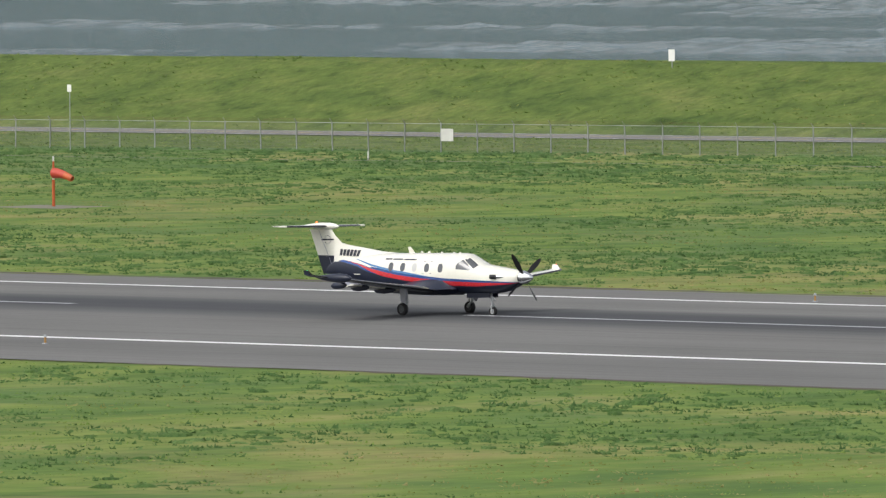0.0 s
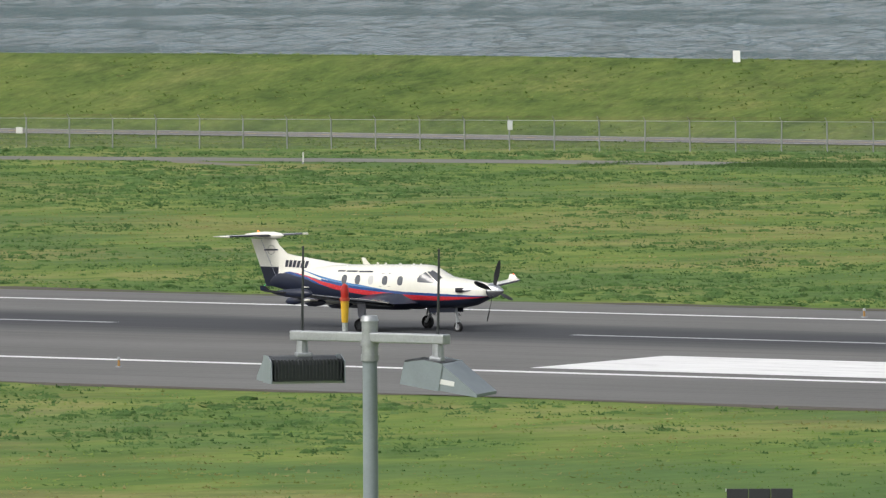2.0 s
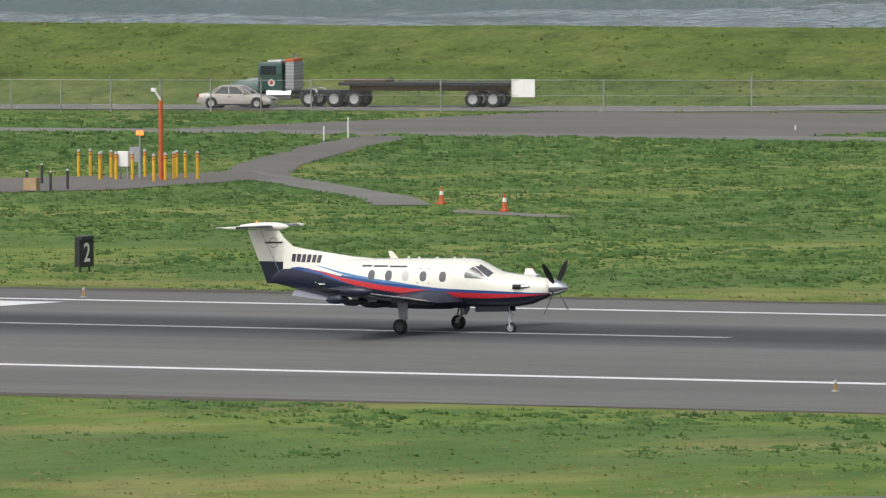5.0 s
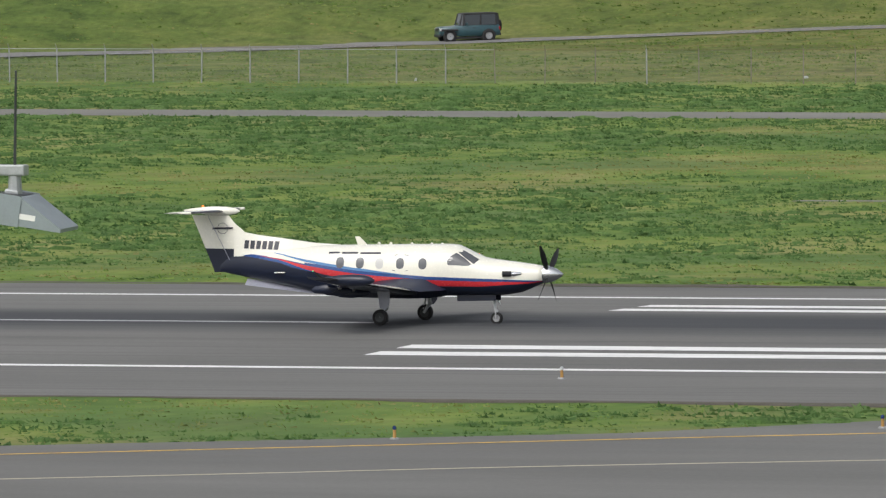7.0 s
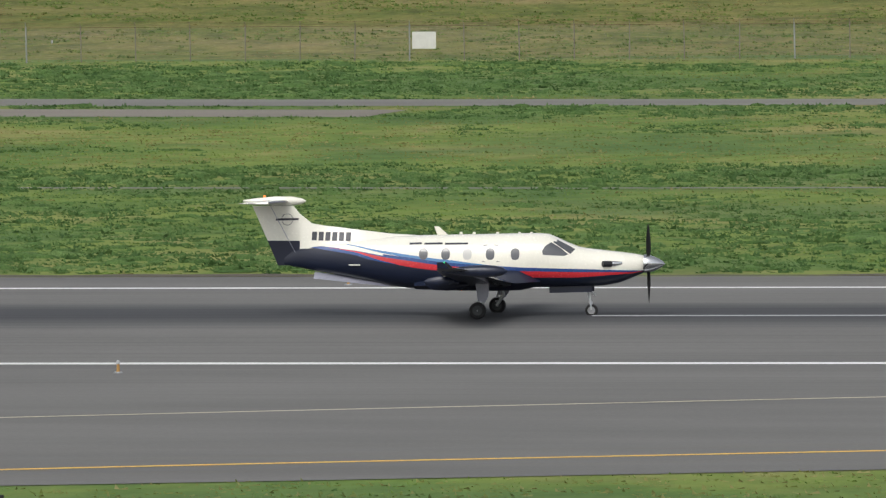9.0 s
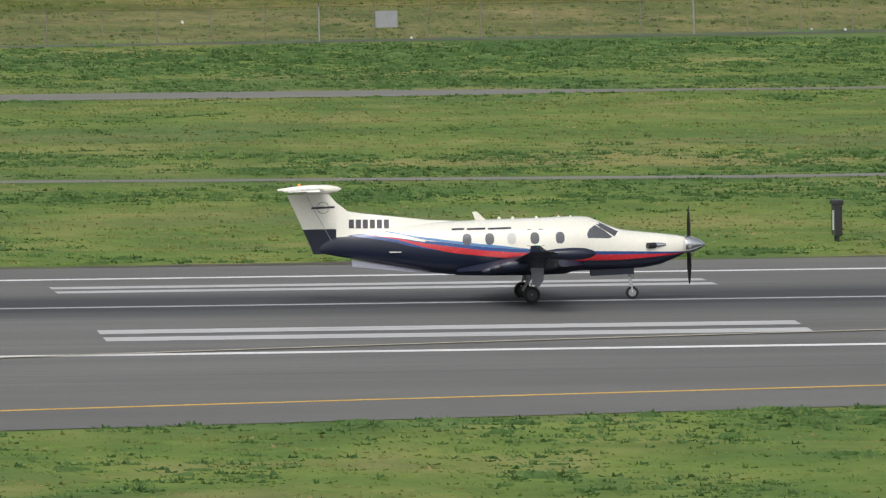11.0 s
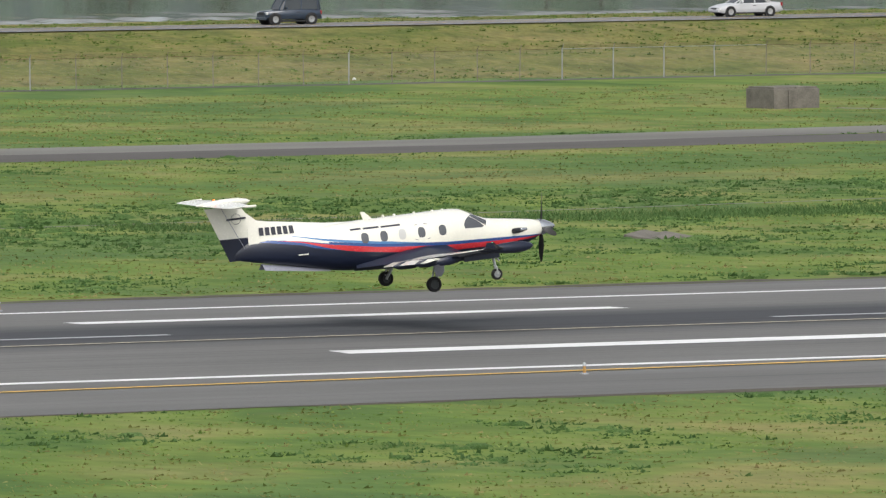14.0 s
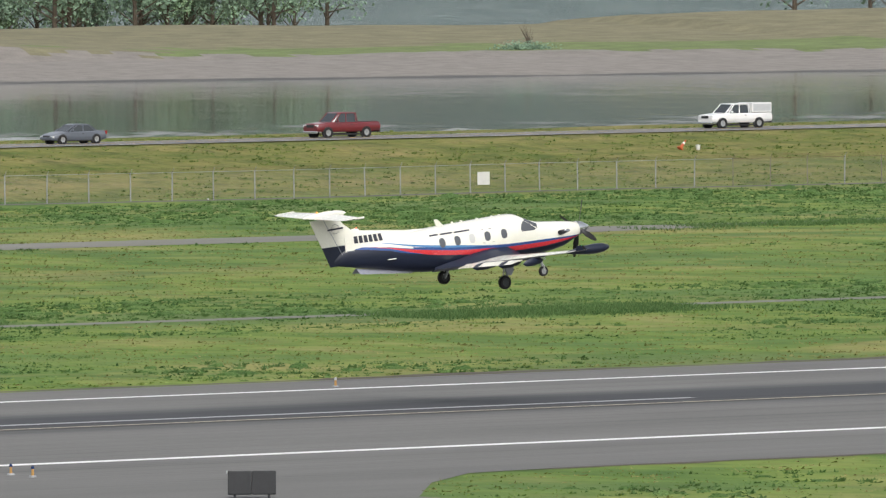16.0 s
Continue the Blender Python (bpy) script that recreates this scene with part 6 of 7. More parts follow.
M["trim"] = mat("black_trim", (0.02, 0.02, 0.021), 0.6)
M["rim"] = mat("alloy_rim", (0.55, 0.56, 0.57), 0.3, 0.8)


def road_wheel(parent, x, y, r, w=0.22, rim="rim"):
    t, h = wheel(None, None, None, r, w)
    ob = part("wheel", h, M[rim], parent, smooth=True)
    part("tyre", t, M["rubber"], ob, smooth=True)
    ob.matrix_basis = pose(x, y, r)
    return ob


def shell(stations, W):
    """Lower body over stations of x, sill z, belt z, half width share; rounded shoulders."""
    rings = []
    for x, lo, hi, s in stations:
        w = W / 2 * s
        half = [(0, lo), (w * 0.9, lo), (w * 0.985, lo + 0.1), (w, (lo + hi) / 2), (w * 0.97, hi - 0.1), (w * 0.88, hi - 0.02), (0, hi + 0.015)]
        rings.append([(x, -y, z) for y, z in half] + [(x, y, z) for y, z in half[-2:0:-1]])
    return loft(rings)


def cabin(x0, x1, r0, r1, belt, roof, W, taper=0.8):
    """Glasshouse between the belt and the roof; strip 0 is glass."""
    w0, w1 = W / 2 * 0.9, W / 2 * taper
    zs = roof - 0.07
    base = [(x0, -w0 * 0.85, belt), (x0 + 0.25, -w0, belt), (x1 - 0.25, -w0, belt), (x1, -w0 * 0.85, belt), (x1, w0 * 0.85, belt), (x1 - 0.25, w0, belt), (x0 + 0.25, w0, belt), (x0, w0 * 0.85, belt)]
    top = [(r0, -w1 * 0.9, zs), (r0 + 0.12, -w1, zs), (r1 - 0.12, -w1, zs), (r1, -w1 * 0.9, zs), (r1, w1 * 0.9, zs), (r1 - 0.12, w1, zs), (r0 + 0.12, w1, zs), (r0, w1 * 0.9, zs)]
    glass = loft([base, top])
    cap = [top, [(x + (0.12 if x < (r0 + r1) / 2 else -0.12), y * 0.9, roof) for x, y, z in top]]
    roof_bm = loft(cap)
    pil = bmesh.new()
    for a, b in zip(base, top):
        rod(pil, a, b, 0.045, 0.04, 6)
    mid = (base[1][0] + base[2][0]) / 2 - 0.05
    for s in (-1, 1):
        rod(pil, (mid, s * w0, belt), (mid - 0.05, s * w1, zs), 0.045, 0.04, 6)
        rod(pil, (r0, s * w1, zs), (r1, s * w1, zs), 0.035, None, 6)
    return glass, roof_bm, pil


def car(kind, label, paint, category="car"):
    P = PAINT[paint]
    c = thing({"pickup": "pickup_truck", "van": "van", "suv": "suv", "jeep": "off_road_car"}.get(kind, "car"), label, category, None, "road traffic")
    if kind in ("sedan", "hatch", "minivan"):
        L, W, H, belt = {"sedan": (4.75, 1.8, 1.44, 0.92), "hatch": (3.6, 1.65, 1.49, 0.92), "minivan": (5.1, 1.98, 1.74, 1.05)}[kind]
        f, b = L / 2, -L / 2
        hood = 0.74 if kind != "minivan" else 0.92
        deck = {"sedan": 0.97, "hatch": 0.93, "minivan": 1.05}[kind]
        cab = {"sedan": (b + 0.75, f - 1.25, b + 1.45, f - 2.1), "hatch": (b + 0.1, f - 0.85, b + 0.5, f - 1.5), "minivan": (b + 0.08, f - 0.95, b + 0.45, f - 1.9)}[kind]
        st = [(b, 0.42, deck - 0.2, 0.84), (b + 0.08, 0.32, deck - 0.04, 0.93), (b + 0.6, 0.24, deck, 1.0), (cab[0] + 0.6, 0.2, belt + 0.03, 1.0), (cab[1] - 0.1, 0.2, belt, 1.0), (f - 0.9, 0.22, (belt + hood) / 2 + 0.04, 0.99), (f - 0.3, 0.25, hood, 0.94), (f - 0.06, 0.3, hood - 0.1, 0.86), (f, 0.36, hood - 0.22, 0.78)]
        r = 0.33 if kind != "hatch" else 0.29
        axles = (f - 0.85, b + 0.95) if kind != "hatch" else (f - 0.65, b + 0.6)
    elif kind in ("suv", "jeep"):
        L, W, H, belt = (4.0, 1.75, 1.72, 1.02) if kind == "suv" else (3.9, 1.7, 1.8, 1.05)
        f, b = L / 2, -L / 2
        hood = 0.98 if kind == "suv" else 1.02
        cab = (b + 0.02, f - 1.0, b + 0.12, f - 1.35) if kind == "suv" else (b + 0.02, f - 1.3, b + 0.1, f - 1.5)
        st = [(b, 0.45, 0.95, 0.92), (b + 0.1, 0.36, belt, 0.98), (f - 1.25, 0.36, belt, 1.0), (f - 1.1, 0.4, hood, 0.93), (f - 0.15, 0.42, hood - 0.05, 0.88), (f, 0.5, hood - 0.2, 0.8)]
        r, axles = 0.37, (f - 0.65, b + 0.75)
    elif kind == "van":
        L, W, H, belt = 5.9, 2.0, 2.1, 1.25
        f, b = L / 2, -L / 2
        hood = 1.08
        cab = (b + 0.03, f - 0.75, b + 0.12, f - 1.6)
        st = [(b, 0.5, 1.2, 0.94), (b + 0.1, 0.36, belt, 0.98), (f - 1.2, 0.33, belt, 1.0), (f - 0.8, 0.34, hood + 0.12, 0.98), (f - 0.15, 0.38, hood - 0.06, 0.93), (f, 0.45, hood - 0.3, 0.85)]
        r, axles = 0.36, (f - 0.95, b + 1.2)
    else:
        L, W, H, belt = 5.7, 1.98, 1.86, 1.15
        f, b = L / 2, -L / 2
        hood = 1.1
        cab = (b + 1.95, f - 1.35, b + 2.1, f - 2.05)
        st = [(b, 0.55, 1.05, 0.94), (b + 0.08, 0.48, belt, 0.98), (b + 1.9, 0.42, belt, 1.0), (f - 1.4, 0.42, belt + 0.02, 1.0), (f - 1.2, 0.45, hood + 0.05, 0.98), (f - 0.15, 0.48, hood - 0.05, 0.93), (f, 0.5, hood - 0.22, 0.87)]
        r, axles = 0.38, (f - 0.95, b + 1.3)
    part("body", shell(st, W), P, c, smooth=True)
    if kind == "van":
        rings = []
        for x, z in ((cab[0], H - 0.08), (cab[2] + 0.1, H), (cab[3] - 0.15, H), (f - 1.25, H - 0.32)):
            half = [(W * 0.49, belt - 0.06), (W * 0.485, z - 0.3), (W * 0.45, z - 0.05), (W * 0.3, z)]
            rings.append([(x, -y, zz) for y, zz in half] + [(x, y, zz) for y, zz in half[::-1]])
        part("cargo_body", loft(rings), P, c, smooth=True)
        part("windscreen", loft([[(f - 1.24, -0.82, H - 0.36), (f - 1.24, 0.82, H - 0.36)], [(f - 0.78, 0.9, belt - 0.03), (f - 0.78, -0.9, belt - 0.03)][::-1]], False, False), M["car_glass"], c)
        for s in (-1, 1):
            part("side_window", plate([(f - 2.3, belt + 0.08), (f - 1.05, belt + 0.08), (f - 1.4, H - 0.3), (f - 2.3, H - 0.3)], 0.012, 1), M["car_glass"], c).location = (0, s * W * 0.494 - 0.006, 0)
    else:
        g, rf, pl = cabin(*cab, belt - 0.02, H, W)
        part("glasshouse", g, M["car_glass"], c)
        part("roof", rf, M["trim"] if kind == "jeep" else P, c, smooth=True)
        part("pillar_frame", pl, M["trim"] if kind == "jeep" else P, c)
    for s in (-1, 1):
        part("headlight", bx((f - 0.16, s * W * 0.36 - 0.17, hood - 0.3), (f - 0.02, s * W * 0.36 + 0.17, hood - 0.13), 0.03), M["headlight"], c)
        part("tail_light", bx((b - 0.01, s * W * 0.42 - 0.1, 0.68), (b + 0.12, s * W * 0.42 + 0.1, 0.92), 0.02), M["taillight"], c)
        part("mirror", bx((cab[1] - 0.5, s * W * 0.54 - 0.07, belt + 0.02), (cab[1] - 0.36, s * W * 0.54 + 0.07, belt + 0.16), 0.03), P, c)
        part("door_handle", bx((-0.35, s * W * 0.5 - 0.015, belt - 0.2), (-0.15, s * W * 0.5 + 0.015, belt - 0.165)), M["trim"], c)
        part("sill", bx((axles[1] + r, s * W * 0.47 - 0.04, 0.2), (axles[0] - r, s * W * 0.47 + 0.04, 0.3), 0.02), M["trim"], c)
        for x in axles:
            road_wheel(c, x, s * (W / 2 - 0.065), r)
            arch = rod(bmesh.new(), (x, s * (W / 2 - 0.22), r), (x, s * (W / 2 + 0.004), r), r + 0.06, None, 20)
            part("wheel_arch", arch, M["trim"], c)
    part("front_bumper", bx((f - 0.12, -W * 0.43, 0.32), (f + 0.05, W * 0.43, 0.5), 0.05), M["chrome"] if kind == "pickup" else M["trim"] if kind in ("jeep",) else P, c)
    part("rear_bumper", bx((b - 0.06, -W * 0.43, 0.36), (b + 0.1, W * 0.43, 0.54), 0.04), M["trim"] if kind in ("jeep", "pickup", "van") else P, c)
    part("grille", bx((f - 0.05, -W * 0.22, hood - 0.34), (f + 0.02, W * 0.22, hood - 0.14), 0.02), M["trim"], c)
    part("number_plate", bx((b - 0.075, -0.15, 0.5), (b - 0.06, 0.15, 0.62)), M["light_grey"], c)
    if kind == "jeep":
        part("spare_wheel", rod(bmesh.new(), (b - 0.2, 0, 0.95), (b, 0, 0.95), 0.36, None, 20), M["rubber"], c)
        for s in (-1, 1):
            part("fender", bx((f - 1.15, s * W * 0.5 - 0.1, 0.72), (f - 0.1, s * W * 0.5 + 0.09, 0.82), 0.04), M["trim"], c)
    if kind == "pickup":
        part("bed_floor", bx((b + 0.12, -W * 0.4, belt - 0.02), (b + 1.8, W * 0.4, belt + 0.02)), M["trim"], c)
    return c


def big_wheels(c, xs, w, r, dual=()):
    for x in xs:
        for s in (-1, 1):
            road_wheel(c, x, s * (w / 2 - 0.15), r, 0.3)
            if x in dual:
                road_wheel(c, x, s * (w / 2 - 0.48), r, 0.3, "grey_rim")


M["grey_rim"] = mat("steel_rim", (0.4, 0.41, 0.42), 0.4, 0.6)


def box_truck():
    c = thing("box_truck", "white refrigerated box truck with a fruit picture on its side", "truck", None, "road traffic")
    part("cargo_box", bx((-4.6, -1.25, 1.15), (2.6, 1.25, 3.75), 0.04), M["white"], c)
    for x in (-4.62, 2.58):
        part("box_frame", bx((x, -1.28, 1.1), (x + 0.05, 1.28, 3.8), 0.01), M["light_grey"], c)
    part("rear_door", bx((-4.66, -1.2, 1.2), (-4.62, 1.2, 3.7)), M["black"], c, "dark rear door")
    part("liftgate", bx((-5.3, -1.2, 1.0), (-4.66, 1.2, 1.12), 0.02), M["dark_grey"], c)
    part("liftgate_frame", bx((-4.9, -1.22, 1.1), (-4.7, 1.22, 3.3), 0.02), M["black"], c)
    part("skirt", bx((-1.0, -1.2, 0.5), (0.6, 1.2, 1.1), 0.02), M["white"], c)
    part("chassis", bx((-4.6, -0.5, 0.7), (4.6, 0.5, 1.1), 0.02), M["black"], c)
    part("cooling_unit", bx((2.6, -0.85, 2.85), (3.2, 0.85, 3.75), 0.1), M["white"], c, "white cooling unit above the cab")
    cabin_rings = [[(x, -1.1, z0), (x, -1.1, (z0 + z1) / 2), (x, -0.95, z1), (x, 0.95, z1), (x, 1.1, (z0 + z1) / 2), (x, 1.1, z0)] for x, z0, z1 in ((2.75, 0.75, 2.55), (3.5, 0.75, 2.6), (4.15, 0.75, 1.75), (5.1, 0.75, 1.6), (5.35, 0.8, 1.3))]
    part("cab", loft(cabin_rings), PAINT["white"], c, smooth=True)
    for s in (-1, 1):
        part("cab_window", plate([(2.95, 1.75), (3.9, 1.75), (3.55, 2.4), (2.95, 2.4)], 0.012, 1), M["car_glass"], c).location = (0, s * 1.06 - 0.006, 0)
        part("headlight", bx((5.1, s * 0.85 - 0.18, 1.0), (5.34, s * 0.85 + 0.18, 1.25), 0.04), M["headlight"], c)
        part("fuel_tank", rod(bmesh.new(), (1.8, s * 0.85, 0.7), (2.9, s * 0.85, 0.7), 0.3, None, 14), M["chrome"], c)
    part("windscreen", loft([[(3.52, -0.95, 2.5), (3.52, 0.95, 2.5)], [(4.16, -1.02, 1.78), (4.16, 1.02, 1.78)]], False, False), M["car_glass"], c)
    big_wheels(c, (4.4, -2.6), 2.3, 0.5, (-2.6,))
    # fruit on the side, as soft patches of colour; and bars for the name
    tints = [M["red"], M["orange"], M["yellow"], M["leaf_pale"], M["red"], PAINT["maroon"], M["yellow"]]
    r2 = random.Random(3)
    for side in (-1, 1):
        for k in range(64):
            x, z, r = -4.45 + 2.3 * r2.random() ** 1.25, r2.uniform(1.35, 3.6), r2.uniform(0.1, 0.25)
            pt = plate([(x + math.cos(a) * r, z + math.sin(a) * r * 0.85) for a in [j * math.pi / 6 for j in range(12)]], 0.004, 1)
            part("fruit_patch", pt, tints[k % 7], c).location = (0, side * (1.252 + 0.0006 * k) - (0.004 if side < 0 else 0), 0)
        for x, w, z in ((-0.6, 2.6, 3.15), (0.2, 1.5, 2.85), (0.6, 1.4, 1.6)):
            part("name_bar", bx((x, side * 1.256 - 0.003, z), (x + w, side * 1.256 + 0.003, z + 0.1)), M["grey"], c)
    return c


def semi(paint, label):
    c = thing("semi_truck", label, "truck", None, "road traffic")
    P = PAINT[paint]
    hood = [[(x, -w, z0), (x, -w, (z0 + z1) / 2), (x, -w * 0.75, z1), (x, w * 0.75, z1), (x, w, (z0 + z1) / 2), (x, w, z0)] for x, w, z0, z1 in ((-1.0, 0.95, 0.95, 1.85), (-0.3, 0.85, 0.95, 1.75), (0.6, 0.8, 0.9, 1.6), (0.9, 0.72, 0.8, 1.4))]
    part("hood", loft(hood), P, c, smooth=True)
    part("cab", bx((-2.6, -1.05, 1.0), (-1.0, 1.05, 2.75), 0.1), P, c, smooth=True)
    part("cab_guard", bx((-3.35, -1.0, 1.1), (-2.8, 1.0, 2.8), 0.05), M["grey"], c, "grey slatted cab guard")
    for k in range(8):
        part("guard_slat", bx((-3.37, -1.03, 1.2 + 0.2 * k), (-2.78, 1.03, 1.27 + 0.2 * k), 0.01), M["galv"], c)
    part("guard_lamp", bx((-3.3, -0.9, 2.8), (-2.8, 0.9, 3.0), 0.03), M["orange"], c)
    part("roof_lamp_bar", bx((-2.5, -0.9, 2.75), (-1.6, 0.9, 2.9), 0.05), M["light_grey"], c)
    for s in (-1, 1):
        part("cab_window", plate([(-2.2, 2.0), (-1.15, 2.0), (-1.2, 2.55), (-2.2, 2.55)], 0.012, 1), M["car_glass"], c).location = (0, s * 1.056 - 0.006, 0)
        part("door_emblem", rod(bmesh.new(), (-1.9, s * 1.05, 1.5), (-1.9, s * 1.062, 1.5), 0.22, None, 18), M["white"], c)
        part("door_emblem_centre", rod(bmesh.new(), (-1.9, s * 1.05, 1.5), (-1.9, s * 1.068, 1.5), 0.13, None, 18), M["red"], c)
        part("exhaust_stack", rod(bmesh.new(), (-3.1, s * 0.6, 1.0), (-3.1, s * 0.6, 3.3), 0.09, None, 12), M["chrome"], c)
        part("fuel_tank", rod(bmesh.new(), (-3.2, s * 0.95, 0.75), (-1.6, s * 0.95, 0.75), 0.32, None, 16), M["chrome"], c, "polished fuel tank")
        part("front_fender", loft([[(x, s * 0.75, z), (x, s * 1.15, z), (x, s * 1.15, z - 0.06), (x, s * 0.75, z - 0.06)] for x, z in ((-0.75, 0.9), (-0.55, 1.15), (0.0, 1.25), (0.5, 1.15), (0.75, 0.85))]), P, c)
        part("headlight", bx((0.7, s * 0.85 - 0.15, 0.95), (0.95, s * 0.85 + 0.15, 1.2), 0.04), M["headlight"], c)
        part("rear_fender", loft([[(x, s * 0.7, z), (x, s * 1.2, z), (x, s * 1.2, z - 0.05), (x, s * 0.7, z - 0.05)] for x, z in ((-4.95, 0.75), (-4.75, 1.1), (-4.35, 1.2), (-3.95, 1.1), (-3.8, 0.8))]), M["chrome"], c)
    part("windscreen", bx((-1.04, -0.95, 1.95), (-0.99, 0.95, 2.6), 0.02), M["car_glass"], c)
    part("bumper", bx((0.75, -1.1, 0.45), (1.0, 1.1, 0.8), 0.05), M["chrome"], c)
    part("grille", bx((0.88, -0.5, 0.85), (0.94, 0.5, 1.45), 0.03), M["chrome"], c)
    part("chassis", bx((-8.0, -0.45, 0.75), (0.6, 0.45, 1.05), 0.02), M["black"], c)
    part("trailer_bed", bx((-17.5, -1.25, 1.35), (-6.3, 1.25, 1.55), 0.02), M["black"], c, "dark flatbed trailer")
    part("trailer_beam", bx((-17.3, -0.5, 1.0), (-6.8, 0.5, 1.36), 0.02), M["rust_wire"], c)
    for k in range(9):
        part("bed_stake", bx((-17.2 + 1.25 * k, -1.3, 1.3), (-17.1 + 1.25 * k, -1.24, 1.62)), M["dark_grey"], c)
    part("dunnage", bx((-9.3, -0.9, 1.56), (-6.6, 0.9, 1.75), 0.03), M["wood"], c)
    big_wheels(c, (0.0, -4.35, -6.0, -7.3, -15.0, -16.3), 2.4, 0.52, (-6.0, -7.3, -15.0, -16.3))
    return c


def van_rack(c):
    part("ladder_rack", bx((-2.4, -0.8, 2.16), (0.9, 0.8, 2.2), 0.01), M["trim"], c)
    for s in (-0.5, 0.1):
        part("ladder", bx((-2.5, s, 2.2), (0.8, s + 0.35, 2.3), 0.02), M["orange"], c)
    part("name_bar", bx((-2.6, 1.0, 1.75), (-1.4, 1.012, 1.92)), M["yellow"], c)
    part("name_bar", bx((-2.6, -1.012, 1.75), (-1.4, -1.0, 1.92)), M["yellow"], c)


def canopy(c):
    part("canopy", bx((-2.8, -0.93, 1.16), (-0.95, 0.93, 1.9), 0.06), PAINT["white"], c, "white canopy over the bed")
    for s in (-1, 1):
        part("canopy_door", bx((-2.7, s * 0.935 - 0.006, 1.28), (-1.05, s * 0.935 + 0.006, 1.8), 0.004), M["light_grey"], c)


TRAFFIC = []


def drive(ob, t0, x0, speed, lane):
    """Key a straight drive along the road: metres a second along x, lane offset from the road's middle."""
    rows = []
    for k in range(0, 17):
        t = float(k)
        x = x0 + speed * (t - t0)
        ry, rz = LAND(x)[1], LAND(x)[2]
        ahead = LAND(x + (3 if speed > 0 else -3))
        yaw = math.degrees(math.atan2(ahead[1] - ry, 3 if speed > 0 else -3))
        pitch = -math.degrees(math.atan2(ahead[2] - rz, 3))
        rows.append((t, pose(x, ry + lane, rz + 0.045, 0, pitch, yaw)))
    TRAFFIC.append((ob, rows))


EAST, WEST = -1.9, 1.9
drive(car("sedan", "champagne boxy older sedan driving along the road", "champagne"), 4.0, -374.0, 21.3, EAST)
drive(box_truck(), 4.0, -382.6, -19.6, WEST)
drive(semi("green", "dark green semi truck towing an empty flatbed trailer"), 4.5, -344.7, -18.5, WEST)
drive(car("sedan", "red sedan climbing the levee road", "maroon"), 6.8, -273.0, 20.0, EAST)
drive(car("jeep", "dark teal off-road car with a black soft top", "teal"), 6.9, -232.2, -18.5, WEST)
vn = car("van", "white panel van with lettering bars driving along the levee", "white", "van")
drive(vn, 13.0, 215.2, 22.0, EAST)
drive(semi("red", "red semi truck towing a flatbed trailer on the levee"), 12.7, 201.0, 21.0, EAST)
drive(car("minivan", "silver minivan driving along the levee", "silver"), 13.0, 227.8, -20.0, WEST)
drive(car("sedan", "black sedan driving along the levee", "black"), 13.0, 261.7, -19.0, WEST)
drive(car("pickup", "black pickup truck with chrome bumper on the levee", "black", "pickup truck"), 13.3, 292.1, -19.0, WEST)
drive(car("suv", "dark navy boxy small suv on the levee", "navy"), 14.0, 321.5, -20.0, WEST)
drive(car("sedan", "silver sedan driving along the levee", "silver"), 14.0, 355.2, -20.0, WEST)
drive(car("sedan", "dark navy sedan driving along the levee", "navy"), 14.5, 373.2, -17.5, WEST)
vn = car("van", "white work van with ladders on its roof rack", "white", "van")
van_rack(vn)
drive(vn, 14.8, 409.6, -18.2, WEST)
drive(car("hatch", "small white hatchback driving along the levee", "white"), 15.0, 441.5, -19.2, WEST)
drive(car("sedan", "grey sedan driving along the levee", "grey"), 15.5, 487.9, -20.0, WEST)
drive(car("pickup", "red pickup truck driving along the levee", "red", "pickup truck"), 16.0, 501.8, -19.5, WEST)
pk = car("pickup", "white pickup truck with a white canopy", "white", "pickup truck")
canopy(pk)
drive(pk, 16.0, 538.3, -19.5, WEST)


# ---------------------------------------------------------------- grass
def sward_tone(g, base):
    """Broad patches of deeper green and of straw that run through the whole sward."""
    broad = g.noise(0.05, 5, 0.6, (0.6, 0.8, 1), 0.4)
    base = g.mix(g.math("MULTIPLY", g.ramp(broad, [(0.5, (0, 0, 0)), (0.62, (1, 1, 1))]), 0.5), base, (0.085, 0.16, 0.05))
    dry = g.ramp(g.noise(0.075, 5, 0.7, (0.6, 0.7, 1), 1.0), [(0.53, (0, 0, 0)), (0.68, (1, 1, 1))])
    return g.mix(g.math("MULTIPLY", dry, 0.6), base, (0.3, 0.25, 0.11))


def blade_material(name, stops, patchy=True):
    m = mat(name, (0.08, 0.14, 0.03), 0.8, spec=0.2)
    g = Graph(m)
    n = g.t.nodes.new("ShaderNodeNewGeometry")
    col = g.ramp(n.outputs["Random Per Island"], stops)
    if patchy:
        col = sward_tone(g, col)
    g.color(col)
    tr = g.t.nodes.new("ShaderNodeBsdfTranslucent")
    g.link(col, tr.inputs[0])
    mix = g.t.nodes.new("ShaderNodeMixShader")
    mix.inputs[0].default_value = 0.3
    g.link(g.bsdf.outputs[0], mix.inputs[1])
    g.link(tr.outputs[0], mix.inputs[2])
    g.link(mix.outputs[0], g.t.nodes["Material Output"].inputs[0])
    return m


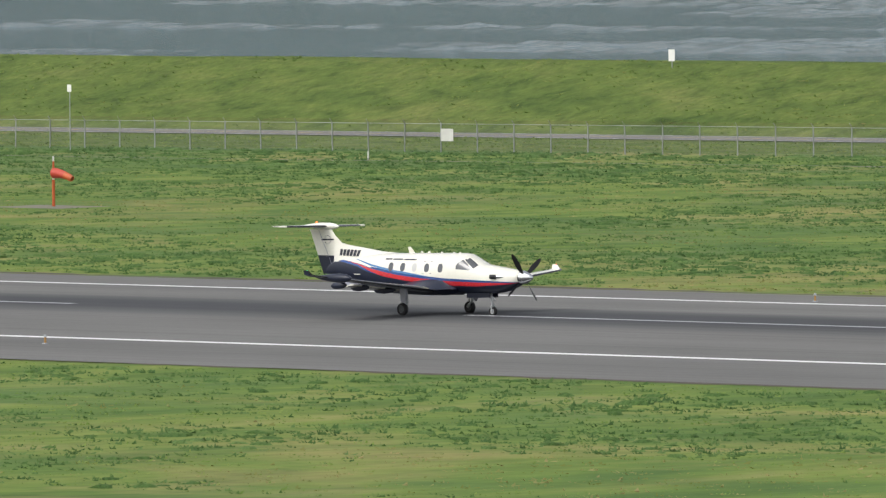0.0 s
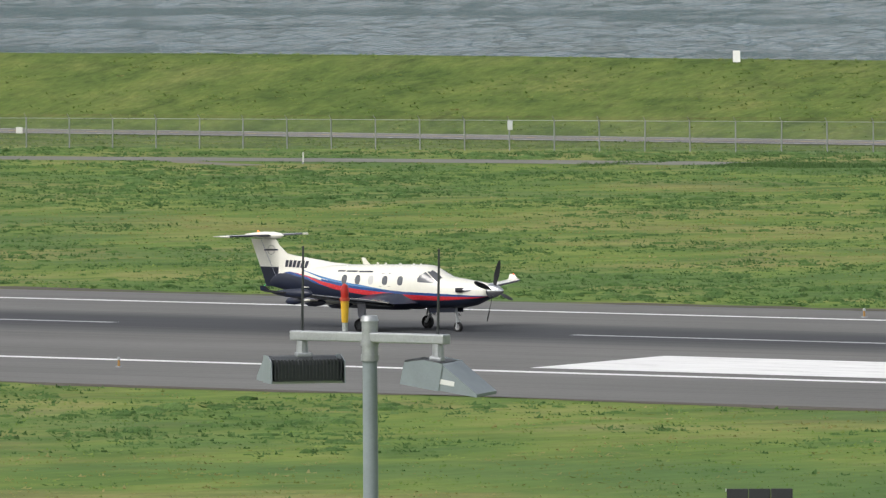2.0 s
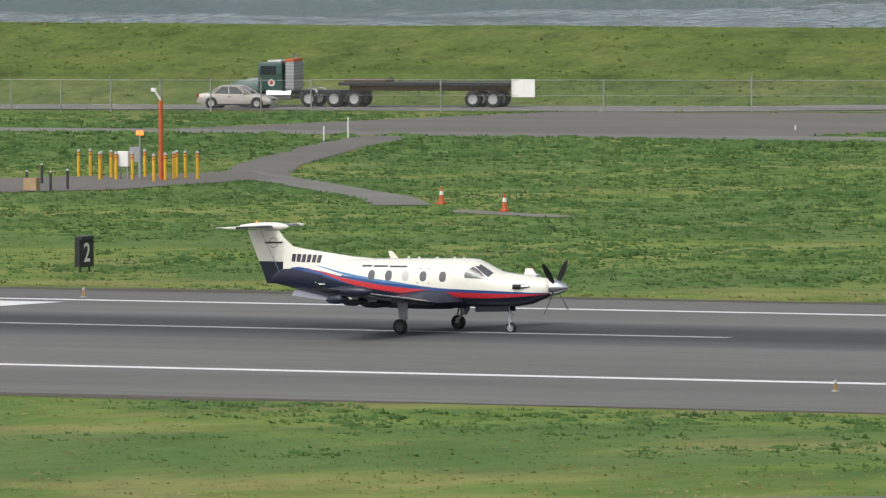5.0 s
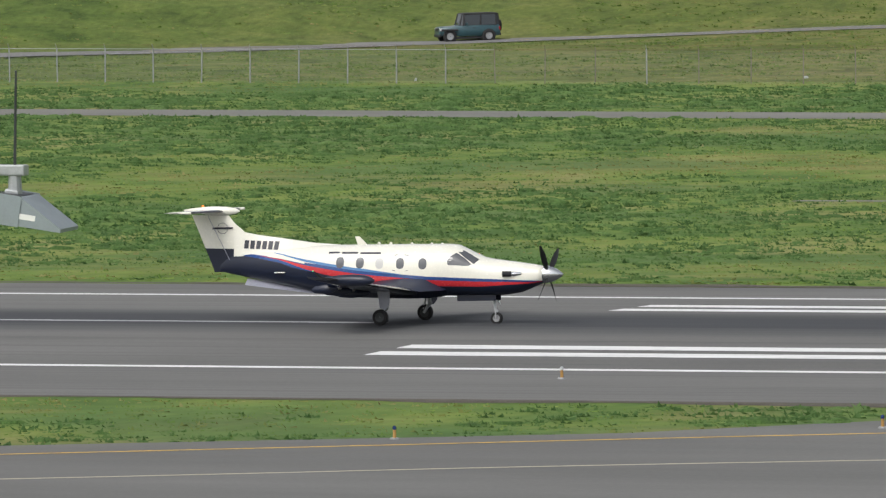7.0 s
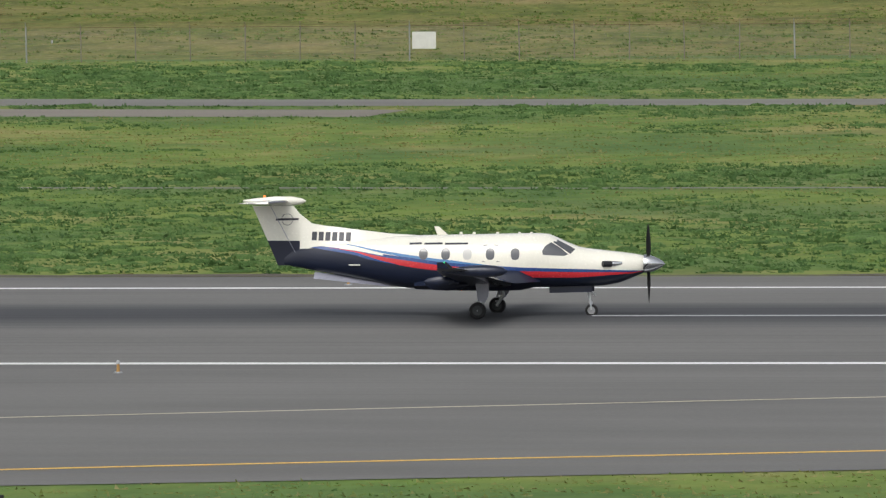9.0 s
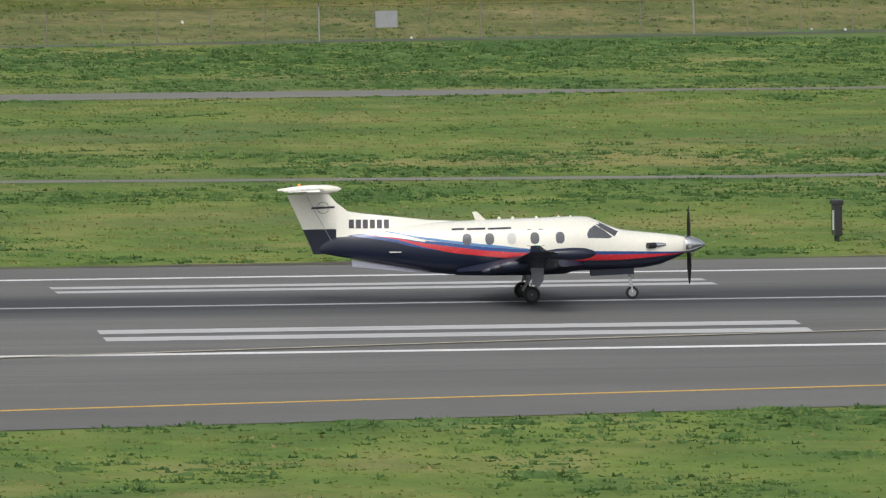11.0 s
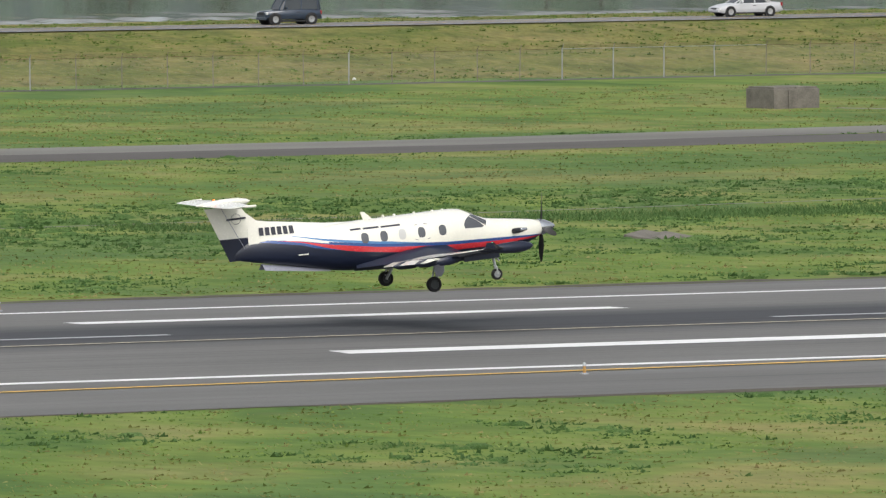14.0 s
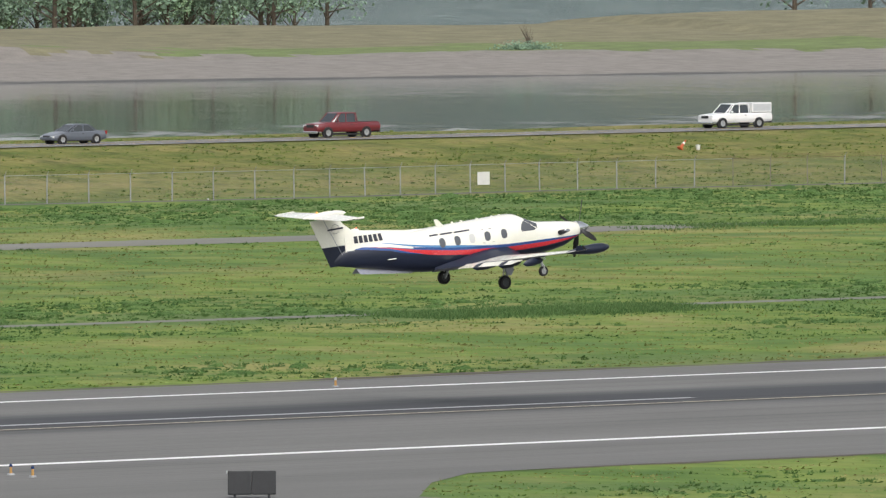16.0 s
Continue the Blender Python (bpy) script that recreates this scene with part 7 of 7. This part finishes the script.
M["tall_grass"] = blade_material("tall_grass", [(0.0, (0.062, 0.122, 0.04)), (0.5, (0.092, 0.17, 0.054)), (1.0, (0.145, 0.23, 0.083))], False)
M["turf"] = blade_material("turf_blades", [(0.0, (0.12, 0.2, 0.045)), (0.6, (0.185, 0.275, 0.065)), (1.0, (0.26, 0.33, 0.1))])
M["dry_grass"] = blade_material("dry_grass", [(0.0, (0.17, 0.2, 0.055)), (0.6, (0.26, 0.26, 0.095)), (1.0, (0.36, 0.3, 0.15))])
M["levee_tuft"] = blade_material("levee_tufts", [(0.0, (0.1, 0.165, 0.04)), (0.6, (0.16, 0.23, 0.06)), (1.0, (0.24, 0.275, 0.09))], False)
M["levee_straw"] = blade_material("levee_straw", [(0.0, (0.17, 0.17, 0.055)), (0.6, (0.26, 0.22, 0.09)), (1.0, (0.34, 0.27, 0.14))], False)


PAVED = [o for o in bpy.data.objects if o.name.split(".")[0] in ("taxiway", "exit_taxiway", "access_pad", "service_road", "track", "access_track", "hut_track", "side_track", "gate_apron", "dark_verge", "gravel_patch", "gravel_spur", "light_row_base", "fence_verge", "vault_path", "windsock_pad")]


def paved_mask(xs, ys):
    hit = ((ys > 350.5) & (ys < 423.5))
    for o in PAVED:
        co = [v.co for v in o.data.vertices]
        for p in o.data.polygons:
            q = [co[i] for i in p.vertices]
            lox, hix = min(v.x for v in q), max(v.x for v in q)
            loy, hiy = min(v.y for v in q), max(v.y for v in q)
            idx = np.nonzero((xs > lox) & (xs < hix) & (ys > loy) & (ys < hiy))[0]
            if not len(idx):
                continue
            px, py = xs[idx], ys[idx]
            inside = np.zeros(len(idx), bool)
            for a, b in zip(q, q[1:] + q[:1]):
                cross = ((a.y > py) != (b.y > py)) & (px < (b.x - a.x) * (py - a.y) / (b.y - a.y + 1e-12) + a.x)
                inside ^= cross
            hit[idx] |= inside
    return hit


TRACK_X, TRACK_Y = (np.array(v, float) for v in zip(*foot))
LANE_X, LANE_Y = (np.array(v, float) for v in zip(*service))
LX = np.arange(-1100, 1101, 5.0)
_land = np.array([LAND(float(x)) for x in LX])
LF, LR, LC = _land[:, 0], _land[:, 1], _land[:, 4]


def step(v, a, b, soft=5.0):
    """1 between a and b, falling off softly."""
    return np.clip((v - a) / soft + 0.5, 0, 1) * np.clip((b - v) / soft + 0.5, 0, 1)


def rankness(xs, ys):
    """How rank the sward grows, about 0.3 to 0.7: mown strips, and long grass along the tracks."""
    wob = 9 * (fbm(xs * 0.02 + 300, ys * 0.02, 71) - 0.5)
    y = ys + wob
    tr, ln, fe = np.interp(xs, TRACK_X, TRACK_Y), np.interp(xs, LANE_X, LANE_Y), np.interp(xs, LX, LF)
    k = 0.55 * fbm(xs * 0.03 + 40, ys * 0.04, 11) + 0.45 * fbm(xs * 0.22, ys * 0.16, 19)
    k += 0.16 * step(y, tr + 2, tr + 24) * step(xs, -160, 900, 60)
    k += 0.13 * step(y, ln + 5, fe - 4, 8) * np.maximum(step(xs, -900, 140, 20), step(xs, 425, 900, 20))
    k -= 0.2 * step(y, ln + 5, fe + 2, 8) * step(xs, 140, 425, 20)
    k += 0.1 * step(y, ln - 36, ln - 2, 10) * np.maximum(step(xs, -900, 20, 40), step(xs, 165, 215, 20))
    k -= 0.13 * step(y, tr + 28, ln - 8, 12) * step(xs, 25, 900, 40) * (1 - step(xs, 165, 215, 20))
    k += 0.08 * step(y, 424, 486, 10) * step(xs, -250, 10, 40)
    k += 0.09 * step(y, 470, 600, 14) * step(xs, -345, -240, 14)
    k += 0.07 * step(y, 462, 486, 10) * step(xs, 280, 900, 30)
    k -= 0.06 * step(y, 424, 462, 10) * step(xs, 30, 900, 30)
    k += 0.05 * step(xs, -900, -170, 60) * step(y, 424, 620, 20)
    k += 0.06 * step(xs, -900, -270, 30) * step(y, 312, 352, 14)
    k += 0.05 * step(xs, -900, -230, 30) * step(y, 280, 330, 14)
    k += 0.03 * step(y, 340, 351, 6)
    k -= 0.06 * step(y, 200, 328, 12)
    return k


def scatter(rs, n, y0, y1):
    ys = np.sqrt(rs.uniform(y0**2, y1**2, n))
    return ys * np.tan(rs.uniform(-0.80, 0.68, n)), ys


def poured(name, label, v, f, material, smooth=False):
    me = bpy.data.meshes.new(name)
    me.vertices.add(len(v))
    me.vertices.foreach_set("co", v.ravel())
    me.loops.add(f.size)
    me.loops.foreach_set("vertex_index", f.ravel())
    me.polygons.add(len(f))
    me.polygons.foreach_set("loop_start", np.arange(0, f.size, 3))
    if smooth:
        me.polygons.foreach_set("use_smooth", np.ones(len(f), bool))
    me.update(calc_edges=True)
    me.materials.append(material)
    return tagged(new(name, me), label, "grass", kind="stuff")


def tufts(name, label, n, y0, y1, material, height, lo, hi, seed, levee=False, B=5, wide=1.6, east=False):
    """Clumps of blades that spring from one root, where the sward is between lo and hi in rankness."""
    rs = np.random.RandomState(seed)
    xs, ys = scatter(rs, n, y0, y1)
    fence, road, crest = np.interp(xs, LX, LF), np.interp(xs, LX, LR), np.interp(xs, LX, LC)
    if levee:
        k = 0.6 * fbm(xs * 0.05, ys * 0.2, seed) + 0.4 * fbm(xs * 0.3, ys * 0.6, seed + 5)
        keep = (ys > fence + 2) & (ys < crest + 3) & (np.abs(ys - road) > 5.6)
    else:
        k = rankness(xs, ys)
        keep = (ys < np.minimum(fence + 2, road - 7)) & ~paved_mask(xs, ys)
    q = k + rs.normal(0, 0.025, n)
    keep &= (q > lo) & (q < hi)
    if east:
        keep &= rs.uniform(0, 1, n) < np.clip((xs + 400) / 250, 0.12, 1.0)
    xs, ys, k = xs[keep], ys[keep], k[keep]
    zs = np.array([ground_z(a, b) for a, b in zip(xs, ys)]) if levee else np.zeros(len(xs))
    m = len(xs)
    h = height * rs.uniform(0.5, 1.2, m) * (0.75 + 1.6 * np.clip(k - lo, 0, 0.25))
    root = np.stack([xs, ys, zs - 0.03], 1)[:, None, :]
    fan = (np.arange(B) / (B - 1) - 0.5) * 2 + rs.normal(0, 0.18, (m, B))
    reach = h[:, None] * wide
    tip = np.stack([fan * reach, rs.normal(0, 0.5, (m, B)) * reach, h[:, None] * rs.uniform(0.6, 1.1, (m, B)) * (1 - 0.45 * np.abs(fan).clip(0, 1.3))], 2)
    foot_ = np.stack([fan * reach * 0.75 + reach * rs.uniform(0.15, 0.45, (m, B)), tip[..., 1] * 0.5, np.full((m, B), 0.0)], 2)
    v = np.concatenate([root, root + tip, root + foot_], 1).reshape(-1, 3)
    one = np.array([(0, 1 + B + i, 1 + i) for i in range(B)])
    f = (one[None] + (np.arange(m) * (2 * B + 1))[:, None, None]).reshape(-1, 3)
    return poured(name, label, v, f, material)


def mounds(name, label, n, material, size, lo, seed, tall=0.55):
    """Uneven tussocks of long grass, thick where the sward is rank."""
    rs = np.random.RandomState(seed)
    xs, ys = scatter(rs, n, 285.0, 655.0)
    k = rankness(xs, ys)
    keep = (k + rs.normal(0, 0.03, n) > lo) & ~paved_mask(xs, ys)
    keep &= ys < np.minimum(np.interp(xs, LX, LF) + 2, np.interp(xs, LX, LR) - 7)
    xs, ys, k = xs[keep], ys[keep], k[keep]
    m, R = len(xs), 7
    w = size * rs.uniform(0.45, 1.35, m) * (0.7 + 2.4 * np.clip(k - lo, 0, 0.25))
    h = w * tall * rs.uniform(0.6, 1.2, m)
    ang = np.arange(R) * 2 * np.pi / R + rs.uniform(0, 1, (m, 1))
    rings = []
    for rad, z in ((1.0, -0.1), (0.72, 0.7)):
        rr = w[:, None] * rad * rs.uniform(0.7, 1.3, (m, R))
        zz = h[:, None] * z * rs.uniform(0.55, 1.4, (m, R))
        rings.append(np.stack([xs[:, None] + np.cos(ang) * rr * 1.35, ys[:, None] + np.sin(ang) * rr, zz], 2))
    top = np.stack([xs + rs.normal(0, 0.3, m) * w, ys, h * rs.uniform(0.85, 1.3, m)], 1)[:, None, :]
    v = np.concatenate(rings + [top], 1).reshape(-1, 3)
    one = []
    for i in range(R):
        j = (i + 1) % R
        one += [(i, j, R + j), (i, R + j, R + i), (R + i, R + j, 2 * R)]
    f = (np.array(one)[None] + (np.arange(m) * (2 * R + 1))[:, None, None]).reshape(-1, 3)
    return poured(name, label, v, f, material, True)


def cushion_material():
    m = mat("rank_grass", (0.1, 0.17, 0.04), 0.9, spec=0.12)
    g = Graph(m)
    n = g.t.nodes.new("ShaderNodeNewGeometry")
    tone = g.ramp(n.outputs["Random Per Island"], [(0.0, (0.075, 0.14, 0.042)), (0.55, (0.1, 0.18, 0.055)), (1.0, (0.14, 0.225, 0.075))])
    fine = g.noise(11.0, 4, 0.75, (1, 0.4, 0.35))
    g.color(g.mix(0.7, tone, g.ramp(fine, [(0.32, (0.4, 0.45, 0.4)), (0.66, (1.35, 1.35, 1.3))]), "MULTIPLY"))
    g.bump(fine, 1.0, 0.12)
    return m


M["rank_grass"] = cushion_material()
mounds("rank_grass", "dark uneven swells of rank grass", 60000, M["rank_grass"], 0.42, 0.585, 11, 0.3)
mounds("scattered_clumps", "scattered clumps of coarse grass", 9000, M["rank_grass"], 0.34, 0.55, 61, 0.4)
tufts("tall_grass", "clumps of tall dark green grass", 460000, 285, 655, M["tall_grass"], 0.235, 0.53, 9, 12, B=5, wide=1.7)
tufts("short_grass", "short bright green turf", 430000, 285, 655, M["turf"], 0.13, 0.38, 0.58, 23, B=3, wide=2.4)
tufts("dry_grass", "pale dry seed grass", 330000, 285, 655, M["dry_grass"], 0.13, 0.0, 0.475, 37, B=3, wide=2.4)
tufts("levee_straw", "rough straw-coloured grass on the levee slope", 110000, 590, 725, M["levee_straw"], 0.16, 0.5, 9, 41, True, B=4, east=True)
tufts("levee_grass", "green grass on the levee slope", 240000, 590, 725, M["levee_tuft"], 0.18, 0.0, 0.56, 43, True, B=4)


def verge(name, label, pieces, n, seed):
    """Long grass that leans over the near edge of a narrow lane."""
    rs = np.random.RandomState(seed)
    xs, ys = [], []
    for (x0, y0), (x1, y1) in pieces:
        s = rs.uniform(0, 1, n)
        xs.append(x0 + (x1 - x0) * s)
        ys.append(y0 + (y1 - y0) * s + rs.normal(-1.0, 2.2, n))
    xs, ys = np.concatenate(xs), np.concatenate(ys)
    keep = fbm(xs * 0.12, ys * 0.1, seed) + rs.normal(0, 0.05, len(xs)) > 0.47
    xs, ys = xs[keep], ys[keep]
    m, B = len(xs), 6
    h = 0.24 * rs.uniform(0.5, 1.2, m)
    ang = rs.uniform(0, 2 * np.pi, (m, B))
    off = np.concatenate([rs.normal(0, 0.4, (m, B, 2)), np.zeros((m, B, 1))], 2)
    p = np.stack([xs, ys, np.full(m, -0.02)], 1)[:, None, :] + off
    d = np.stack([np.cos(ang), np.sin(ang), np.zeros_like(ang)], 2) * (h[:, None] * 0.18)[..., None]
    tip = np.concatenate([rs.normal(0, 0.12, (m, B, 2)), (h[:, None] * rs.uniform(0.6, 1.1, (m, B)))[..., None]], 2)
    v = np.stack([p - d, p + d, p + tip], 2).reshape(-1, 3)
    me = bpy.data.meshes.new(name)
    me.from_pydata(v.tolist(), [], np.arange(len(v)).reshape(-1, 3).tolist())
    me.materials.append(M["tall_grass"])
    tagged(new(name, me), label, "grass", kind="stuff")


verge("verge_grass", "long grass overgrowing the edges of the narrow lanes", (((-438, 587.5), (-388, 591.5)), ((120, 479), (205, 481.5)), ((212, 481.5), (300, 481)), ((345, 479), (374, 480.5)), ((440, 585), (520, 592))), 5000, 77)


# ---------------------------------------------------------------- what moves
# seconds, x, y, z, heading, pitch, bank
FLIGHT = (
    (0, -358.12, 391.42, 0.233, -1.45, 0.01, -0.88),
    (0.5, -345.40, 391.43, 0.245, -1.49, -0.04, -0.70),
    (1, -332.08, 391.42, 0.247, -1.78, 0.04, -0.54),
    (1.5, -318.32, 391.40, 0.234, -2.32, 0.11, -0.41),
    (2, -304.03, 391.38, 0.238, -2.67, 0.07, -0.31),
    (2.5, -289.24, 391.33, 0.242, -2.57, 0.14, -0.20),
    (3, -274.00, 391.27, 0.246, -2.22, 0.07, -0.13),
    (3.5, -258.17, 391.22, 0.243, -1.95, 0.16, -0.14),
    (4, -241.79, 391.20, 0.227, -1.84, 0.08, -0.19),
    (4.5, -224.90, 391.22, 0.240, -1.87, 0.06, -0.32),
    (4.7, -218.63, 391.25, 0.240, -1.95, 0.05, -0.44),
    (5.4, -194.06, 391.27, 0.241, -2.04, 0.08, -0.51),
    (6.1, -168.16, 391.29, 0.242, -2.11, 0.10, -0.55),
    (6.8, -141.40, 391.31, 0.242, -2.24, 0.13, -0.60),
    (7, -133.57, 391.34, 0.247, -2.32, 0.26, -0.62),
    (7.5, -113.74, 391.32, 0.246, -2.13, 0.19, -0.61),
    (8, -93.38, 391.28, 0.233, -1.77, 0.31, -0.61),
    (8.5, -72.58, 391.28, 0.224, -1.44, 0.22, -0.64),
    (8.7, -64.09, 391.33, 0.223, -1.26, 0.20, -0.76),
    (9.4, -33.91, 391.42, 0.233, -1.26, 0.05, -0.88),
    (10.1, -2.72, 391.50, 0.244, -1.33, -0.09, -0.96),
    (10.8, 29.05, 391.61, 0.255, -1.44, -0.24, -1.05),
    (11, 38.31, 391.75, 0.239, -1.48, -0.41, -1.07),
    (11.5, 61.78, 391.90, 0.250, -1.30, -0.70, -0.94),
    (12, 85.71, 391.98, 0.275, -1.02, -1.10, -0.70),
    (12.5, 110.00, 391.97, 0.338, -0.82, -3.23, -0.36),
    (12.7, 119.81, 391.96, 0.438, -0.76, -3.34, 0.03),
    (13, 134.59, 392.00, 0.652, -0.89, -3.58, 0.14),
    (13.3, 149.51, 392.11, 0.896, -1.07, -3.55, 0.24),
    (13.5, 159.61, 392.29, 1.094, -1.23, -3.94, 0.34),
    (14, 184.68, 392.54, 1.607, -1.28, -4.19, 0.47),
    (14.5, 210.25, 392.84, 2.238, -1.11, -4.93, 0.60),
    (14.8, 225.76, 393.14, 2.745, -0.84, -5.37, 0.68),
    (15, 236.25, 393.38, 3.107, -0.71, -5.38, 0.81),
    (15.5, 262.12, 393.53, 4.095, -0.81, -5.57, 1.04),
    (16, 288.15, 393.61, 5.109, -1.16, -5.72, 1.29),
)
# seconds and the turn of the blades, in degrees, as the shutter catches them
BLADES = ((0, 38), (0.5, 13), (1, 66), (1.5, 24), (2, 72), (2.5, 28), (3, 68), (3.5, 33), (4, 72), (4.5, 50), (7, 40), (7.5, 2), (8, 35), (8.5, 5), (11, 0), (11.5, 2), (12, 35), (12.5, 2), (13, 32), (13.5, 5), (14, 10), (14.5, 6), (15, 45), (15.5, 12), (16, 20))


def turning(rate):
    return [(k / FPS, k * rate) for k in range(int(16 * FPS) + 1)]


def motions():
    walk(plane, [(t, pose(x, y, z, c, b, a)) for t, x, y, z, a, b, c in FLIGHT])
    walk(propeller, [(t, pose(5.39, 0, 1.785, a, 0, 0)) for t, a in blade_turns()])
    for w in plane_wheels:
        at = w.matrix_basis.translation.copy()
        walk(w, [(t, pose(at.x, at.y, at.z, 0, a, 0)) for t, a in turning(77.0)])
    for car, rows in TRAFFIC:
        walk(car, rows)


def blade_turns():
    """About 72 degrees a frame, bent a little so that the blades stand as seen at the given times."""
    rows, angle = [], float(BLADES[0][1])
    for (t0, a0), (t1, a1) in zip(BLADES, BLADES[1:]):
        n = frame(t1) - frame(t0)
        want = (a1 - a0) % 90
        total = want + 90 * round((72 * n - want) / 90)
        for k in range(n):
            rows.append((t0 + k / FPS, angle + total * k / n))
        angle += total
    rows.append((BLADES[-1][0], angle))
    return rows


motions()
